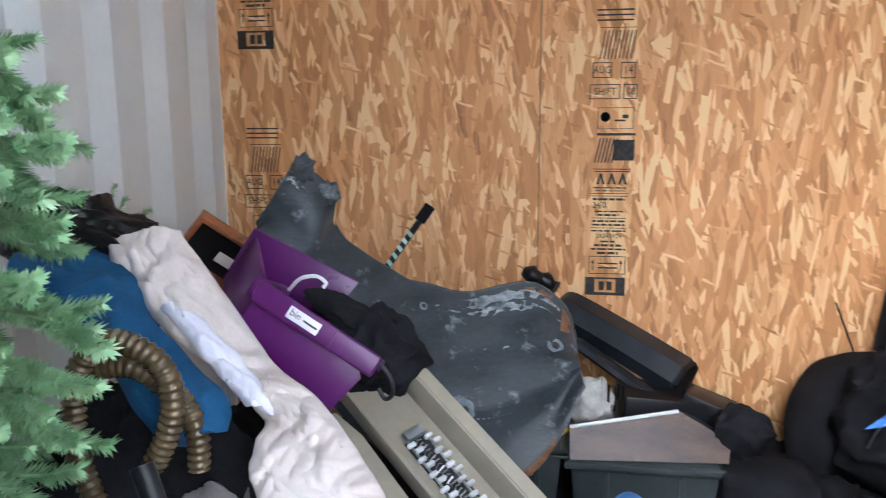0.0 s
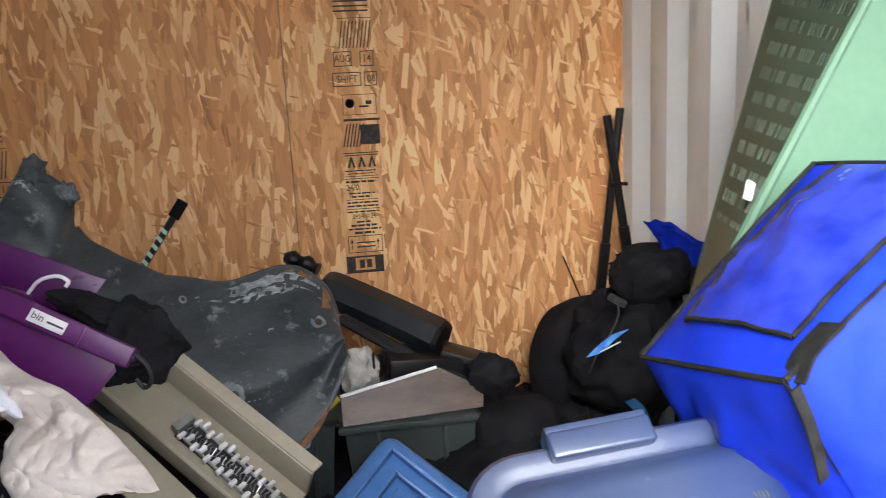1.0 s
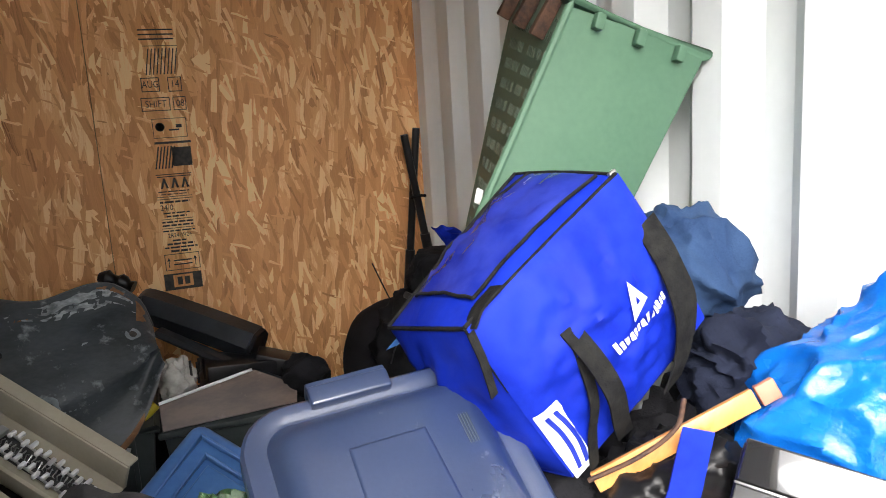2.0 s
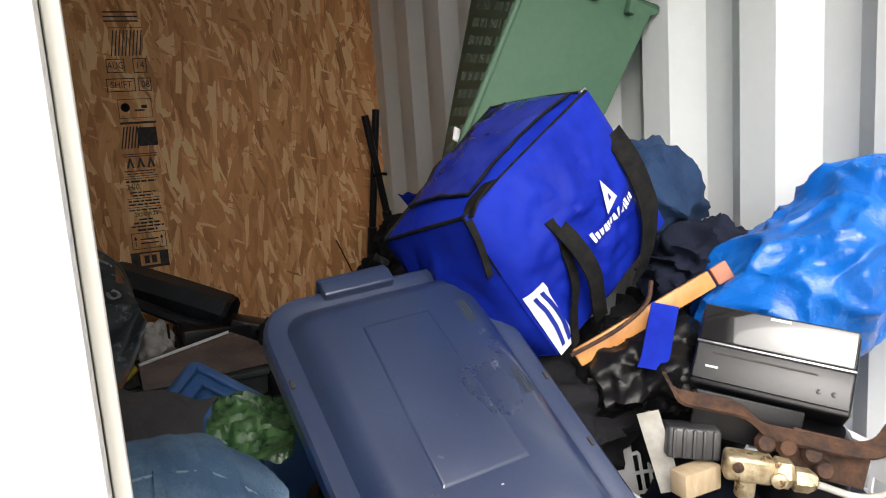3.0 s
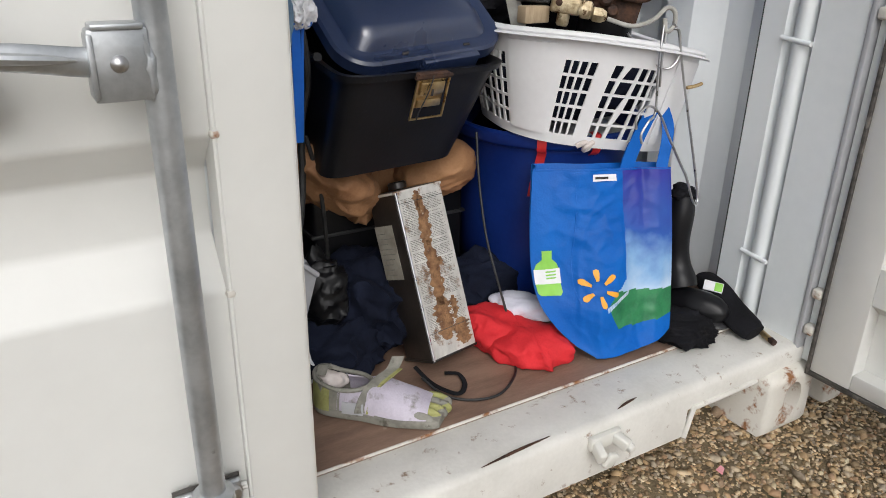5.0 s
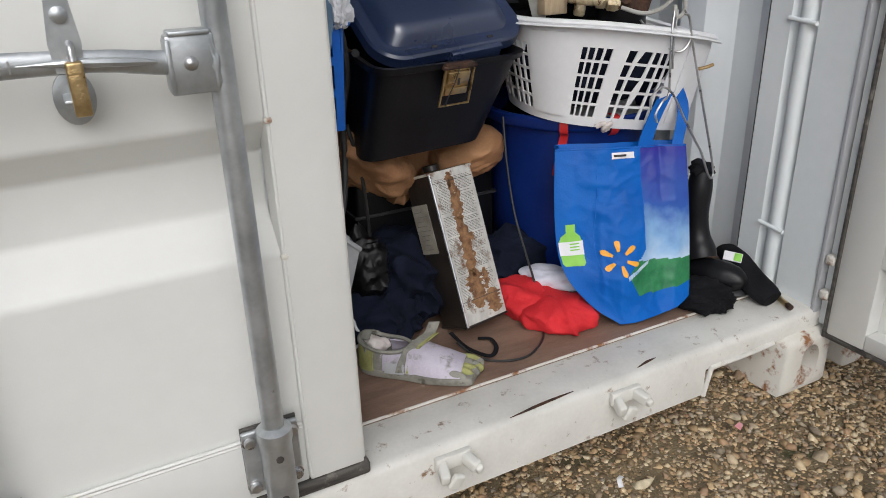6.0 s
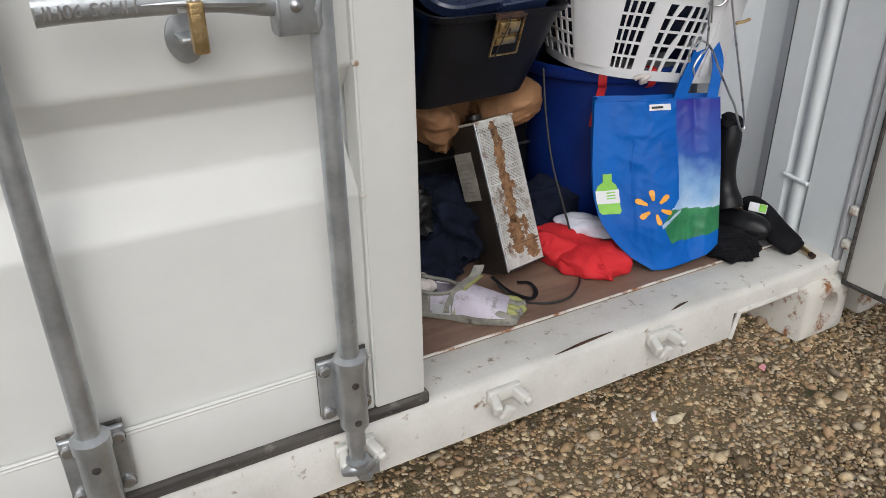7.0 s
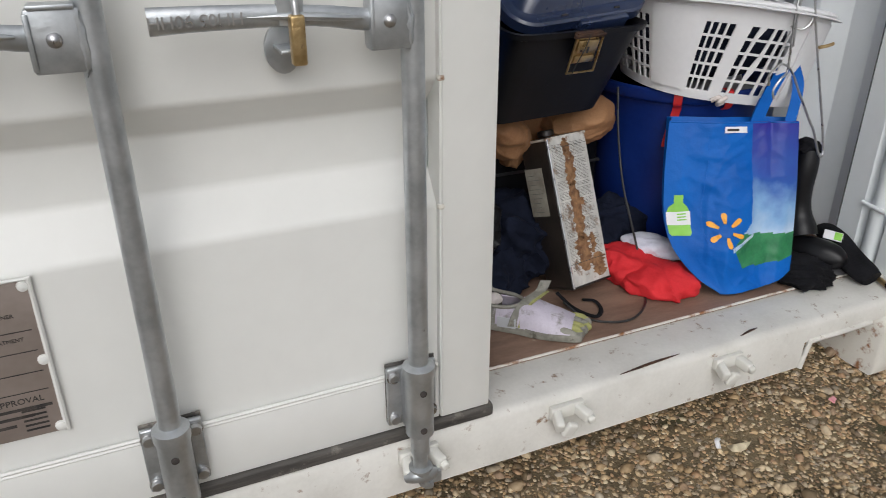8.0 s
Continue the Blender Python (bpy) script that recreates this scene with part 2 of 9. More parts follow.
M_TIN = pmat("scuffed_tinplate", (0.50, 0.49, 0.46), (0.72, 0.71, 0.67), 34, 0.36, 0.35, 0.1, 120, 0.1, ((0.22, 0.115, 0.055), 24, 0.575, 0.09, 0.8), (1, 1, 0.5))
M_TINBLACK = pmat("dark_tin_paint", (0.016, 0.013, 0.011), (0.040, 0.032, 0.027), 12, 0.34, 0.1, 0.1, 120, 0.1, ((0.09, 0.045, 0.02), 20, 0.66, 0.05, 0.9))
M_PAPER = pmat("grimy_label_paper", (0.30, 0.29, 0.26), (0.48, 0.47, 0.44), 24, 0.7, 0, 0.1, 120)
M_WHITE = pmat("white_print", (0.74, 0.74, 0.76), (0.80, 0.80, 0.82), 10, 0.5)
M_INK = pmat("black_ink", (0.022, 0.020, 0.020), (0.06, 0.05, 0.045), 60, 0.7)
M_GREENBIN = pmat("green_bin_plastic", (0.058, 0.125, 0.080), (0.080, 0.155, 0.100), 3, 0.5, 0, 0.06, 80, 0.1, spec=0.25)
M_GREENBIND = pmat("lattice_side_darker_green", (0.040, 0.070, 0.044), (0.064, 0.098, 0.064), 6, 0.55, 0, 0.1, 80, 0.1)
M_BROWNRUST = pmat("brown_rust", (0.030, 0.016, 0.012), (0.095, 0.046, 0.026), 40, 0.8, 0.2, 0.5, 160)
M_PLANK = pmat("orange_varnished_wood", (0.50, 0.20, 0.05), (0.66, 0.32, 0.10), 10, 0.4, 0, 0.1, 90, 0.1, None, (1, 5, 1))
M_STEREO = pmat("black_gloss_plastic", (0.008, 0.008, 0.009), (0.014, 0.014, 0.015), 6, 0.05, 0, 0.0, 80, 0.03, spec=0.9, coat=1.0)
M_STEREOG = pmat("dark_grey_plastic", (0.035, 0.035, 0.038), (0.05, 0.05, 0.052), 8, 0.35, 0, 0.03, 120, 0.05)
M_STEEL = pmat("bright_wire_steel", (0.42, 0.42, 0.43), (0.58, 0.58, 0.58), 30, 0.3, 0.9, 0.05)
M_ORANGE = pmat("yellow_orange_print", (0.80, 0.36, 0.03), (0.86, 0.42, 0.05), 10, 0.5)
M_LIME = pmat("lime_green_print", (0.22, 0.55, 0.06), (0.30, 0.64, 0.10), 10, 0.5)
M_SHOE = pmat("grey_lilac_knit", (0.44, 0.40, 0.48), (0.60, 0.56, 0.64), 20, 0.85, 0, 0.3, 300, 0.1, ((0.24, 0.22, 0.21), 22, 0.58, 0.12, 0.9))
M_SHOEG = pmat("olive_grey_rubber", (0.17, 0.165, 0.14), (0.31, 0.30, 0.26), 26, 0.7, 0, 0.2, 160, 0.1, ((0.10, 0.09, 0.07), 34, 0.58, 0.1, 0.9))
M_SHOEY = pmat("lime_olive_rubber", (0.24, 0.24, 0.08), (0.40, 0.40, 0.15), 26, 0.7, 0, 0.2, 160, 0.1, ((0.13, 0.12, 0.06), 34, 0.60, 0.1, 0.9))
M_FOAM = pmat("white_fibre_fill", (0.72, 0.72, 0.76), (0.82, 0.82, 0.85), 30, 0.95, 0, 0.5, 120)
M_YELLOW = pmat("yellow_plastic", (0.62, 0.50, 0.03), (0.72, 0.60, 0.06), 10, 0.5)
M_PINK = pmat("pink_plastic_chip", (0.75, 0.32, 0.36), (0.8, 0.38, 0.42), 20, 0.6)
M_GLASSY = pmat("brown_smoky_plastic", (0.045, 0.022, 0.014), (0.10, 0.058, 0.042), 9, 0.34, 0.0, 0.05, 60, 0.08, ((0.22, 0.16, 0.13), 14, 0.58, 0.12, 0.7), (1, 1, 3), spec=0.3)
M_TOTE = pmat("matt_black_tote_plastic", (0.004, 0.004, 0.0055), (0.009, 0.009, 0.011), 8, 0.40, 0, 0.08, 150, 0.1, ((0.05, 0.05, 0.055), 30, 0.67, 0.08, 0.6), spec=0.25)
M_LABEL = pmat("stained_label_paper", (0.26, 0.235, 0.19), (0.42, 0.39, 0.33), 24, 0.6, 0, 0.1, 120)
M_CORD = pmat("black_cord", (0.012, 0.012, 0.012), (0.03, 0.03, 0.03), 30, 0.5)


# ---- building helpers ----
FZ = 0.205          # height of the container's floor
W = 2.34            # clear width
YB = 2.75           # strand-board partition


def thing(name, base, label, category, group=""):
    ob = new(name)
    ob.empty_display_size = 0.05
    ob.location = base
    bpy.context.view_layer.update()
    return tagged(ob, label, category, group)


def obj_from(name, bm, material, smooth=None):
    me = bpy.data.meshes.new(name)
    bm.normal_update()
    bm.to_mesh(me)
    bm.free()
    me.materials.append(material)
    if smooth:
        me.shade_smooth()
        me.set_sharp_from_angle(angle=radians(smooth))
    return new(name, me)


def part(name, bm, material, parent, label="", smooth=40):
    ob = obj_from(name, bm, material, smooth)
    ob.parent = parent
    ob.matrix_parent_inverse = Matrix.Translation(-Vector(top_of(parent).location)) if parent.parent is None else Matrix()
    return tagged(ob, label)


def top_of(ob):
    while ob.parent is not None:
        ob = ob.parent
    return ob


def single(name, bm, material, label, category, smooth=40, kind="", group=""):
    return tagged(obj_from(name, bm, material, smooth), label, category, group, kind)


def frame_of(o, ax, ay):
    """A pose at o whose x runs along ax and y close to ay."""
    x = Vector(ax).normalized()
    z = x.cross(Vector(ay)).normalized()
    y = z.cross(x)
    return Matrix(((x.x, y.x, z.x, o[0]), (x.y, y.y, z.y, o[1]), (x.z, y.z, z.z, o[2]), (0, 0, 0, 1)))


def bevel(bm, w, seg=2):
    if w > 0:
        bmesh.ops.bevel(bm, geom=list(bm.edges), offset=w, segments=seg, affect="EDGES", profile=0.5, clamp_overlap=True)
    return bm


def box(c, size, m=None, w=0.004, seg=2):
    bm = bmesh.new()
    bmesh.ops.create_cube(bm, size=1.0, matrix=Matrix.Translation(c) @ Matrix.Diagonal((*size, 1)))
    bevel(bm, w, seg)
    if m is not None:
        bm.transform(m)
    return bm


def span(a, b, w=0.004, seg=2):
    """A box from corner a to corner b."""
    a, b = Vector(a), Vector(b)
    return box((a + b) / 2, [abs(t) for t in (b - a)], None, w, seg)


def hexa(bottom, top, w=0.004, seg=2):
    bm = bmesh.new()
    lo = [bm.verts.new(p) for p in bottom]
    hi = [bm.verts.new(p) for p in top]
    bm.faces.new(lo[::-1])
    bm.faces.new(hi)
    for i in range(4):
        j = (i + 1) % 4
        bm.faces.new((lo[i], lo[j], hi[j], hi[i]))
    bmesh.ops.recalc_face_normals(bm, faces=bm.faces[:])
    return bevel(bm, w, seg)


def join(*bms):
    out = bmesh.new()
    for b in bms:
        me = bpy.data.meshes.new("tmp")
        b.to_mesh(me)
        b.free()
        out.from_mesh(me)
        bpy.data.meshes.remove(me)
    return out


def curve_points(pts, n=8, closed=False):
    """Points on a smooth line through pts."""
    p = [Vector(q) for q in pts]
    out, k = [], len(p)
    for i in range(k if closed else k - 1):
        a, b = p[i], p[(i + 1) % k]
        z = p[i - 1] if (i > 0 or closed) else a * 2 - b
        c = p[(i + 2) % k] if (i + 2 < k or closed) else b * 2 - a
        for s in range(n):
            t = s / n
            out.append(0.5 * ((2 * a) + (b - z) * t + (2 * z - 5 * a + 4 * b - c) * t * t + (3 * a - z - 3 * b + c) * t ** 3))
    if not closed:
        out.append(p[-1])
    return out


def tube(pts, r, seg=8, n=8, closed=False, radii=None, flat=1.0, up=(0, 0, 1)):
    """A round (or flattened) bar along a smooth line."""
    line = curve_points(pts, n, closed) if n > 1 else [Vector(q) for q in pts]
    bm = bmesh.new()
    rings, k = [], len(line)
    side = None
    for i, q in enumerate(line):
        d = (line[(i + 1) % k] - line[i - 1]) if (closed or 0 < i < k - 1) else (line[1] - line[0] if i == 0 else line[-1] - line[-2])
        d.normalize()
        if side is None:
            ref = Vector(up) if abs(d.dot(Vector(up))) < 0.95 else Vector((1, 0, 0))
            side = d.cross(ref).normalized()
        side = (side - d * side.dot(d)).normalized()
        u = side.cross(d)
        rr = radii(i / max(1, k - 1)) if radii else r
        rings.append([bm.verts.new(q + side * math.cos(a) * rr + u * math.sin(a) * rr * flat) for a in (2 * math.pi * s / seg for s in range(seg))])
    for i in range(k if closed else k - 1):
        A, B = rings[i], rings[(i + 1) % k]
        for s in range(seg):
            bm.faces.new((A[s], A[(s + 1) % seg], B[(s + 1) % seg], B[s]))
    if not closed:
        bm.faces.new(rings[0][::-1])
        bm.faces.new(rings[-1])
    bmesh.ops.recalc_face_normals(bm, faces=bm.faces[:])
    return bm


def rod(a, b, r, seg=16):
    return tube([a, b], r, seg, 1)


def sheet(fn, nu, nv, thick=0.004, closed_u=False, keep=None):
    """A shell of some thickness over fn(u, v); keep(i, j) tells which cells stay."""
    bm = bmesh.new()
    cols = nu if closed_u else nu + 1
    g = [[Vector(fn(i / nu, j / nv)) for j in range(nv + 1)] for i in range(cols)]
    vs = [[None] * (nv + 1) for _ in range(cols)]
    wanted = [(i, j) for i in range(nu) for j in range(nv) if keep is None or keep(i, j)]
    used = {((i + a) % cols, j + b) for i, j in wanted for a in (0, 1) for b in (0, 1)}
    for i, j in used:
        vs[i][j] = bm.verts.new(g[i][j])
    for i, j in wanted:
        i2 = (i + 1) % cols
        bm.faces.new((vs[i][j], vs[i2][j], vs[i2][j + 1], vs[i][j + 1]))
    bm.normal_update()
    if thick:
        thicken(bm, thick)
    return bm


def thicken(bm, thick):
    """A second skin behind every face, joined along the open edges."""
    faces, rim = bm.faces[:], [(e.verts[0], e.verts[1], e.link_faces[0]) for e in bm.edges if len(e.link_faces) == 1]
    twin = {v: bm.verts.new(v.co - v.normal * thick) for v in bm.verts[:]}
    for f in faces:
        bm.faces.new([twin[v] for v in reversed(f.verts)])
    for a, b, f in rim:
        vs = f.verts[:]
        i = vs.index(a)
        if vs[(i + 1) % len(vs)] is not b:
            a, b = b, a
        bm.faces.new((b, a, twin[a], twin[b]))
    bm.normal_update()


def crease(p, f, seed):
    """Cloth-like folds at p: soft waves with sharp ridges."""
    p = Vector(p)
    p = p + 0.035 * noise.noise_vector(p * 7 + Vector((seed, 0, 0)))
    turn = Euler((seed * 1.1, seed * 0.7, seed * 1.9)).to_matrix()
    q = turn @ p
    q = Vector((q.x, q.y * 0.45, q.z * 0.8)) * f * 1.7 + Vector((seed * 3.7, seed * 1.3, seed * 2.1))
    a = max(0.0, 1 - abs(noise.noise(q)) * 2.6)
    b = max(0.0, 1 - abs(noise.noise(q * 2.1 + Vector((5, 1, 9)))) * 2.6)
    d = max(0.0, 1 - abs(noise.noise(q * 4.3 + Vector((2, 8, 4)))) * 2.6)
    return 0.85 * a ** 1.5 + 0.45 * b ** 1.5 + 0.20 * d


def quad_cloth(a, b, c, d, amp, freq, seed, nu=40, nv=40, bulge=0.0, thick=0.006, wav=0.0):
    """Cloth spread over the four corners a b c d (in turn), folded and bulged along its normal."""
    a, b, c, d = (Vector(q) for q in (a, b, c, d))
    nrm = ((b - a).cross(d - a) + (c - b).cross(a - b)).normalized()

    def fn(u, v):
        p = (a * (1 - u) + b * u) * (1 - v) + (d * (1 - u) + c * u) * v
        w = noise.noise(Vector((u * 3 + seed, v * 3, seed))) * wav
        e = ((b - a) * (1 - v) + (c - d) * v).normalized() * w + ((d - a) * (1 - u) + (c - b) * u).normalized() * noise.noise(Vector((v * 3, u * 3 + seed, 7))) * wav
        return p + e + nrm * (amp * crease(p, freq, seed) + bulge * math.sin(math.pi * u) ** 0.7 * math.sin(math.pi * v) ** 0.7)
    return sheet(fn, nu, nv, thick)


def ribbon_cloth(left, right, amp, freq, seed, out, bulge=0.02, n=60, thick=0.005):
    """Cloth between two edge lines, folded and swollen towards out."""
    A, B = curve_points(left, 10), curve_points(right, 10)
    o = Vector(out).normalized()

    def at(line, v):
        s = v * (len(line) - 1)
        i = min(len(line) - 2, int(s))
        return line[i].lerp(line[i + 1], s - i)

    def fn(u, v):
        p = at(A, v).lerp(at(B, v), u)
        e = math.sin(math.pi * u) ** 0.55
        return p + o * (bulge * e + amp * (crease(p, freq, seed) - 0.35) + 0.35 * amp * noise.noise(p * 30)) + Vector((0, 0, 0.010 * noise.noise(Vector((v * 6, seed, u * 2)))))
    return sheet(fn, n, n, thick)


def lump(c, radii, m=None, amp=0.15, freq=9, seed=1, sub=4, flatten=None):
    """A crumpled heap of cloth or a soft sack."""
    bm = bmesh.new()
    bmesh.ops.create_icosphere(bm, subdivisions=sub, radius=1)
    R = m.to_3x3() if m is not None else Matrix.Identity(3)
    for v in bm.verts:
        d = v.co.normalized()
        w = R @ Vector((d.x * radii[0], d.y * radii[1], d.z * radii[2]))
        k = 0.94 + amp * 0.9 * (crease(Vector(c) + w, freq, seed) - 0.45) + amp * 0.8 * noise.noise(d * 1.7 + Vector((seed, 0, 0)))
        v.co = Vector(c) + w * k
        if flatten is not None and v.co.z < flatten:
            v.co.z = flatten
    bmesh.ops.recalc_face_normals(bm, faces=bm.faces[:])
    return bm


def band(pts, width, thick, across, n=8, widths=None):
    """A flat strap along a line; across(i) or one vector gives its width's direction."""
    line = curve_points(pts, n)
    k = len(line)
    ac = Vector(across).normalized()

    def fn(u, v):
        i = min(k - 1, round(v * (k - 1)))
        wv = widths(v) if widths else width
        return line[i] + ac * (u - 0.5) * wv
    return sheet(fn, 3, k - 1, thick)


def poly(pts, m, thick=0.001):
    """A flat shape in the x-y plane of the pose m."""
    bm = bmesh.new()
    f = bm.faces.new([bm.verts.new((x, y, 0)) for x, y in pts])
    r = bmesh.ops.extrude_face_region(bm, geom=[f])
    for v in r["geom"]:
        if isinstance(v, bmesh.types.BMVert):
            v.co.z += thick
    bmesh.ops.recalc_face_normals(bm, faces=bm.faces[:])
    bm.transform(m)
    return bm


def rect(x0, y0, x1, y1):
    return [(x0, y0), (x1, y0), (x1, y1), (x0, y1)]


def text_mesh(s, size, m, thick=0.0006, squeeze=1.0):
    cu = bpy.data.curves.new("lettering", "FONT")
    cu.body, cu.size, cu.extrude, cu.align_x, cu.align_y = s, size, thick, "CENTER", "CENTER"
    cu.resolution_u = 3
    ob = new("lettering", cu)
    bpy.context.view_layer.update()
    me = bpy.data.meshes.new_from_object(ob)
    bm = bmesh.new()
    bm.from_mesh(me)
    bpy.data.objects.remove(ob)
    bpy.data.meshes.remove(me)
    bm.transform(m @ Matrix.Diagonal((squeeze, 1, 1, 1)))
    return bm


def lathe(profile, seg, m=None, squash=None):
    """profile: (radius, z) from bottom to top and back if hollow."""
    bm = bmesh.new()
    rings = []
    for r, z in profile:
        rings.append([bm.verts.new((r * math.cos(2 * math.pi * s / seg), r * math.sin(2 * math.pi * s / seg), z)) for s in range(seg)])
    for A, B in zip(rings, rings[1:]):
        for s in range(seg):
            bm.faces.new((A[s], A[(s + 1) % seg], B[(s + 1) % seg], B[s]))
    bm.faces.new(rings[0][::-1])
    bm.faces.new(rings[-1])
    bmesh.ops.recalc_face_normals(bm, faces=bm.faces[:])
    if m is not None:
        bm.transform(m)
    return bm


# ---- ground ----
def ground():
    bm = bmesh.new()
    n = 60
    xs = [-0.5 + 4.0 * i / n for i in range(n + 1)]
    ys = [-2.5 + 3.2 * i / n for i in range(n + 1)]
    xs = [-400, -40, -6] + xs + [8, 40, 400]
    ys = [-400, -40, -7] + ys + [6, 40, 400]
    vs = [[bm.verts.new((x, y, 0.012 * noise.noise(Vector((x * 3, y * 3, 0))) + 0.004 * noise.noise(Vector((x * 14, y * 14, 2))) - 0.012)) for y in ys] for x in xs]
    for i in range(len(xs) - 1):
        for j in range(len(ys) - 1):
            bm.faces.new((vs[i][j], vs[i + 1][j], vs[i + 1][j + 1], vs[i][j + 1]))
    g = single("ground", bm, M_SOIL, "damp brown gravel ground with moss patches", "ground", 80, "structure")
    return g


def pebble_material():
    m = bpy.data.materials.new("mixed_pebbles")
    m.use_nodes = True
    n, l = m.node_tree.nodes, m.node_tree.links
    p = n["Principled BSDF"]
    geo = n.new("ShaderNodeNewGeometry")
    r = n.new("ShaderNodeValToRGB")
    e = r.color_ramp.elements
    e[0].position, e[0].color = 0.0, (0.16, 0.115, 0.065, 1)
    e[1].position, e[1].color = 1.0, (0.72, 0.63, 0.44, 1)
    for pos, c in ((0.15, (0.34, 0.235, 0.125, 1)), (0.3, (0.50, 0.35, 0.19, 1)), (0.42, (0.25, 0.21, 0.155, 1)), (0.55, (0.46, 0.29, 0.165, 1)),
                   (0.65, (0.64, 0.47, 0.265, 1)), (0.78, (0.42, 0.36, 0.275, 1)), (0.9, (0.68, 0.53, 0.335, 1))):
        k = e.new(pos)
        k.color = c
    l.new(geo.outputs["Random Per Island"], r.inputs[0])
    tc = n.new("ShaderNodeTexCoord")
    no = n.new("ShaderNodeTexNoise")
    no.inputs["Scale"].default_value, no.inputs["Detail"].default_value = 90, 5
    l.new(tc.outputs["Object"], no.inputs["Vector"])
    mx = n.new("ShaderNodeMix")
    mx.data_type, mx.blend_type = "RGBA", "MULTIPLY"
    mx.inputs["Factor"].default_value = 0.6
    l.new(r.outputs[0], mx.inputs["A"])
    gr = n.new("ShaderNodeValToRGB")
    gr.color_ramp.elements[0].position, gr.color_ramp.elements[0].color = 0.3, (0.45, 0.42, 0.38, 1)
    gr.color_ramp.elements[1].position = 0.65
    l.new(no.outputs[0], gr.inputs[0])
    l.new(gr.outputs[0], mx.inputs["B"])
    l.new(mx.outputs["Result"], p.inputs["Base Color"])
    p.inputs["Roughness"].default_value = 0.72
    bp = n.new("ShaderNodeBump")
    bp.inputs["Strength"].default_value, bp.inputs["Distance"].default_value = 0.3, 0.002
    l.new(no.outputs[0], bp.inputs["Height"])
    l.new(bp.outputs[0], p.inputs["Normal"])
    return m


def gravel():
    rng = np.random.default_rng(4)
    bm = bmesh.new()
    bmesh.ops.create_icosphere(bm, subdivisions=1, radius=1)
    bm.verts.ensure_lookup_table()
    V = np.array([v.co[:] for v in bm.verts])
    F = np.array([[v.index for v in f.verts] for f in bm.faces])
    bm.free()
    count = 56000
    near = int(count * 0.86)
    x = np.concatenate((rng.uniform(0.75, 3.1, near), rng.uniform(-1.2, 4.2, count - near)))
    y = np.concatenate((rng.uniform(-0.95, 0.25, near), rng.uniform(-2.8, 0.2, count - near)))
    s = 0.0025 * np.exp(rng.normal(0, 0.48, count)) + 0.0010
    s[rng.random(count) < 0.05] *= 1.8
    s = np.minimum(s, 0.014)
    sc = np.stack((s * rng.uniform(0.9, 1.7, count), s * rng.uniform(0.8, 1.2, count), s * rng.uniform(0.45, 0.8, count)), 1)
    ang = rng.uniform(0, 6.283, count)
    lean = rng.normal(0, 0.25, (count, 2))
    verts = V[None] * (1 + 0.20 * rng.normal(0, 1, (count, len(V), 1)).clip(-1.5, 1.5)) * sc[:, None, :]
    c, si = np.cos(ang)[:, None], np.sin(ang)[:, None]
    vx = verts[..., 0] * c - verts[..., 1] * si
    vy = verts[..., 0] * si + verts[..., 1] * c
    vz = verts[..., 2] + vx * lean[:, :1] + vy * lean[:, 1:]
    base = np.array([0.012 * noise.noise(Vector((a * 3, b * 3, 0))) - 0.012 for a, b in zip(x, y)])
    # bare damp strip close under the sill keeps fewer stones proud
    sink = np.where((y > -0.28 + 0.1 * np.sin(x * 5)) & (x < 2.2), -0.0015, 0.001)
    P = np.stack((vx + x[:, None], vy + y[:, None], vz + (base + sc[:, 2] * 0.5 + sink)[:, None]), -1).reshape(-1, 3)
    Fa = (F[None] + (np.arange(count) * len(V))[:, None, None]).reshape(-1, 3)
    me = bpy.data.meshes.new("gravel")
    me.from_pydata(P.tolist(), [], Fa.tolist())
    me.materials.append(pebble_material())
    me.shade_smooth()
    return tagged(new("gravel", me), "loose mixed brown and grey pebbles on damp soil", "gravel", kind="stuff")


# ---- container ----
def wall_profile(sign, x0, y0, y1):
    """Corrugated wall seen from above, as closed outline: inner folds and a straight outer face."""
    pts, y = [], y0
    while y < y1:
        for dx, step in ((0, 0.052), (0.036, 0.07), (0.036, 0.072), (0, 0.084)):
            pts.append((x0 + sign * dx, y))
            y += step
    pts = [q for q in pts if q[1] <= y1]
    pts.append((pts[-1][0], y1))
    return pts + [(x0 + sign * 0.05, y1), (x0 + sign * 0.05, y0)]


def extrude_z(pts, z0, z1):
    bm = bmesh.new()
    f = bm.faces.new([bm.verts.new((x, y, z0)) for x, y in pts])
    r = bmesh.ops.extrude_face_region(bm, geom=[f])
    for v in r["geom"]:
        if isinstance(v, bmesh.types.BMVert):
            v.co.z = z1
    bmesh.ops.recalc_face_normals(bm, faces=bm.faces[:])
    return bm


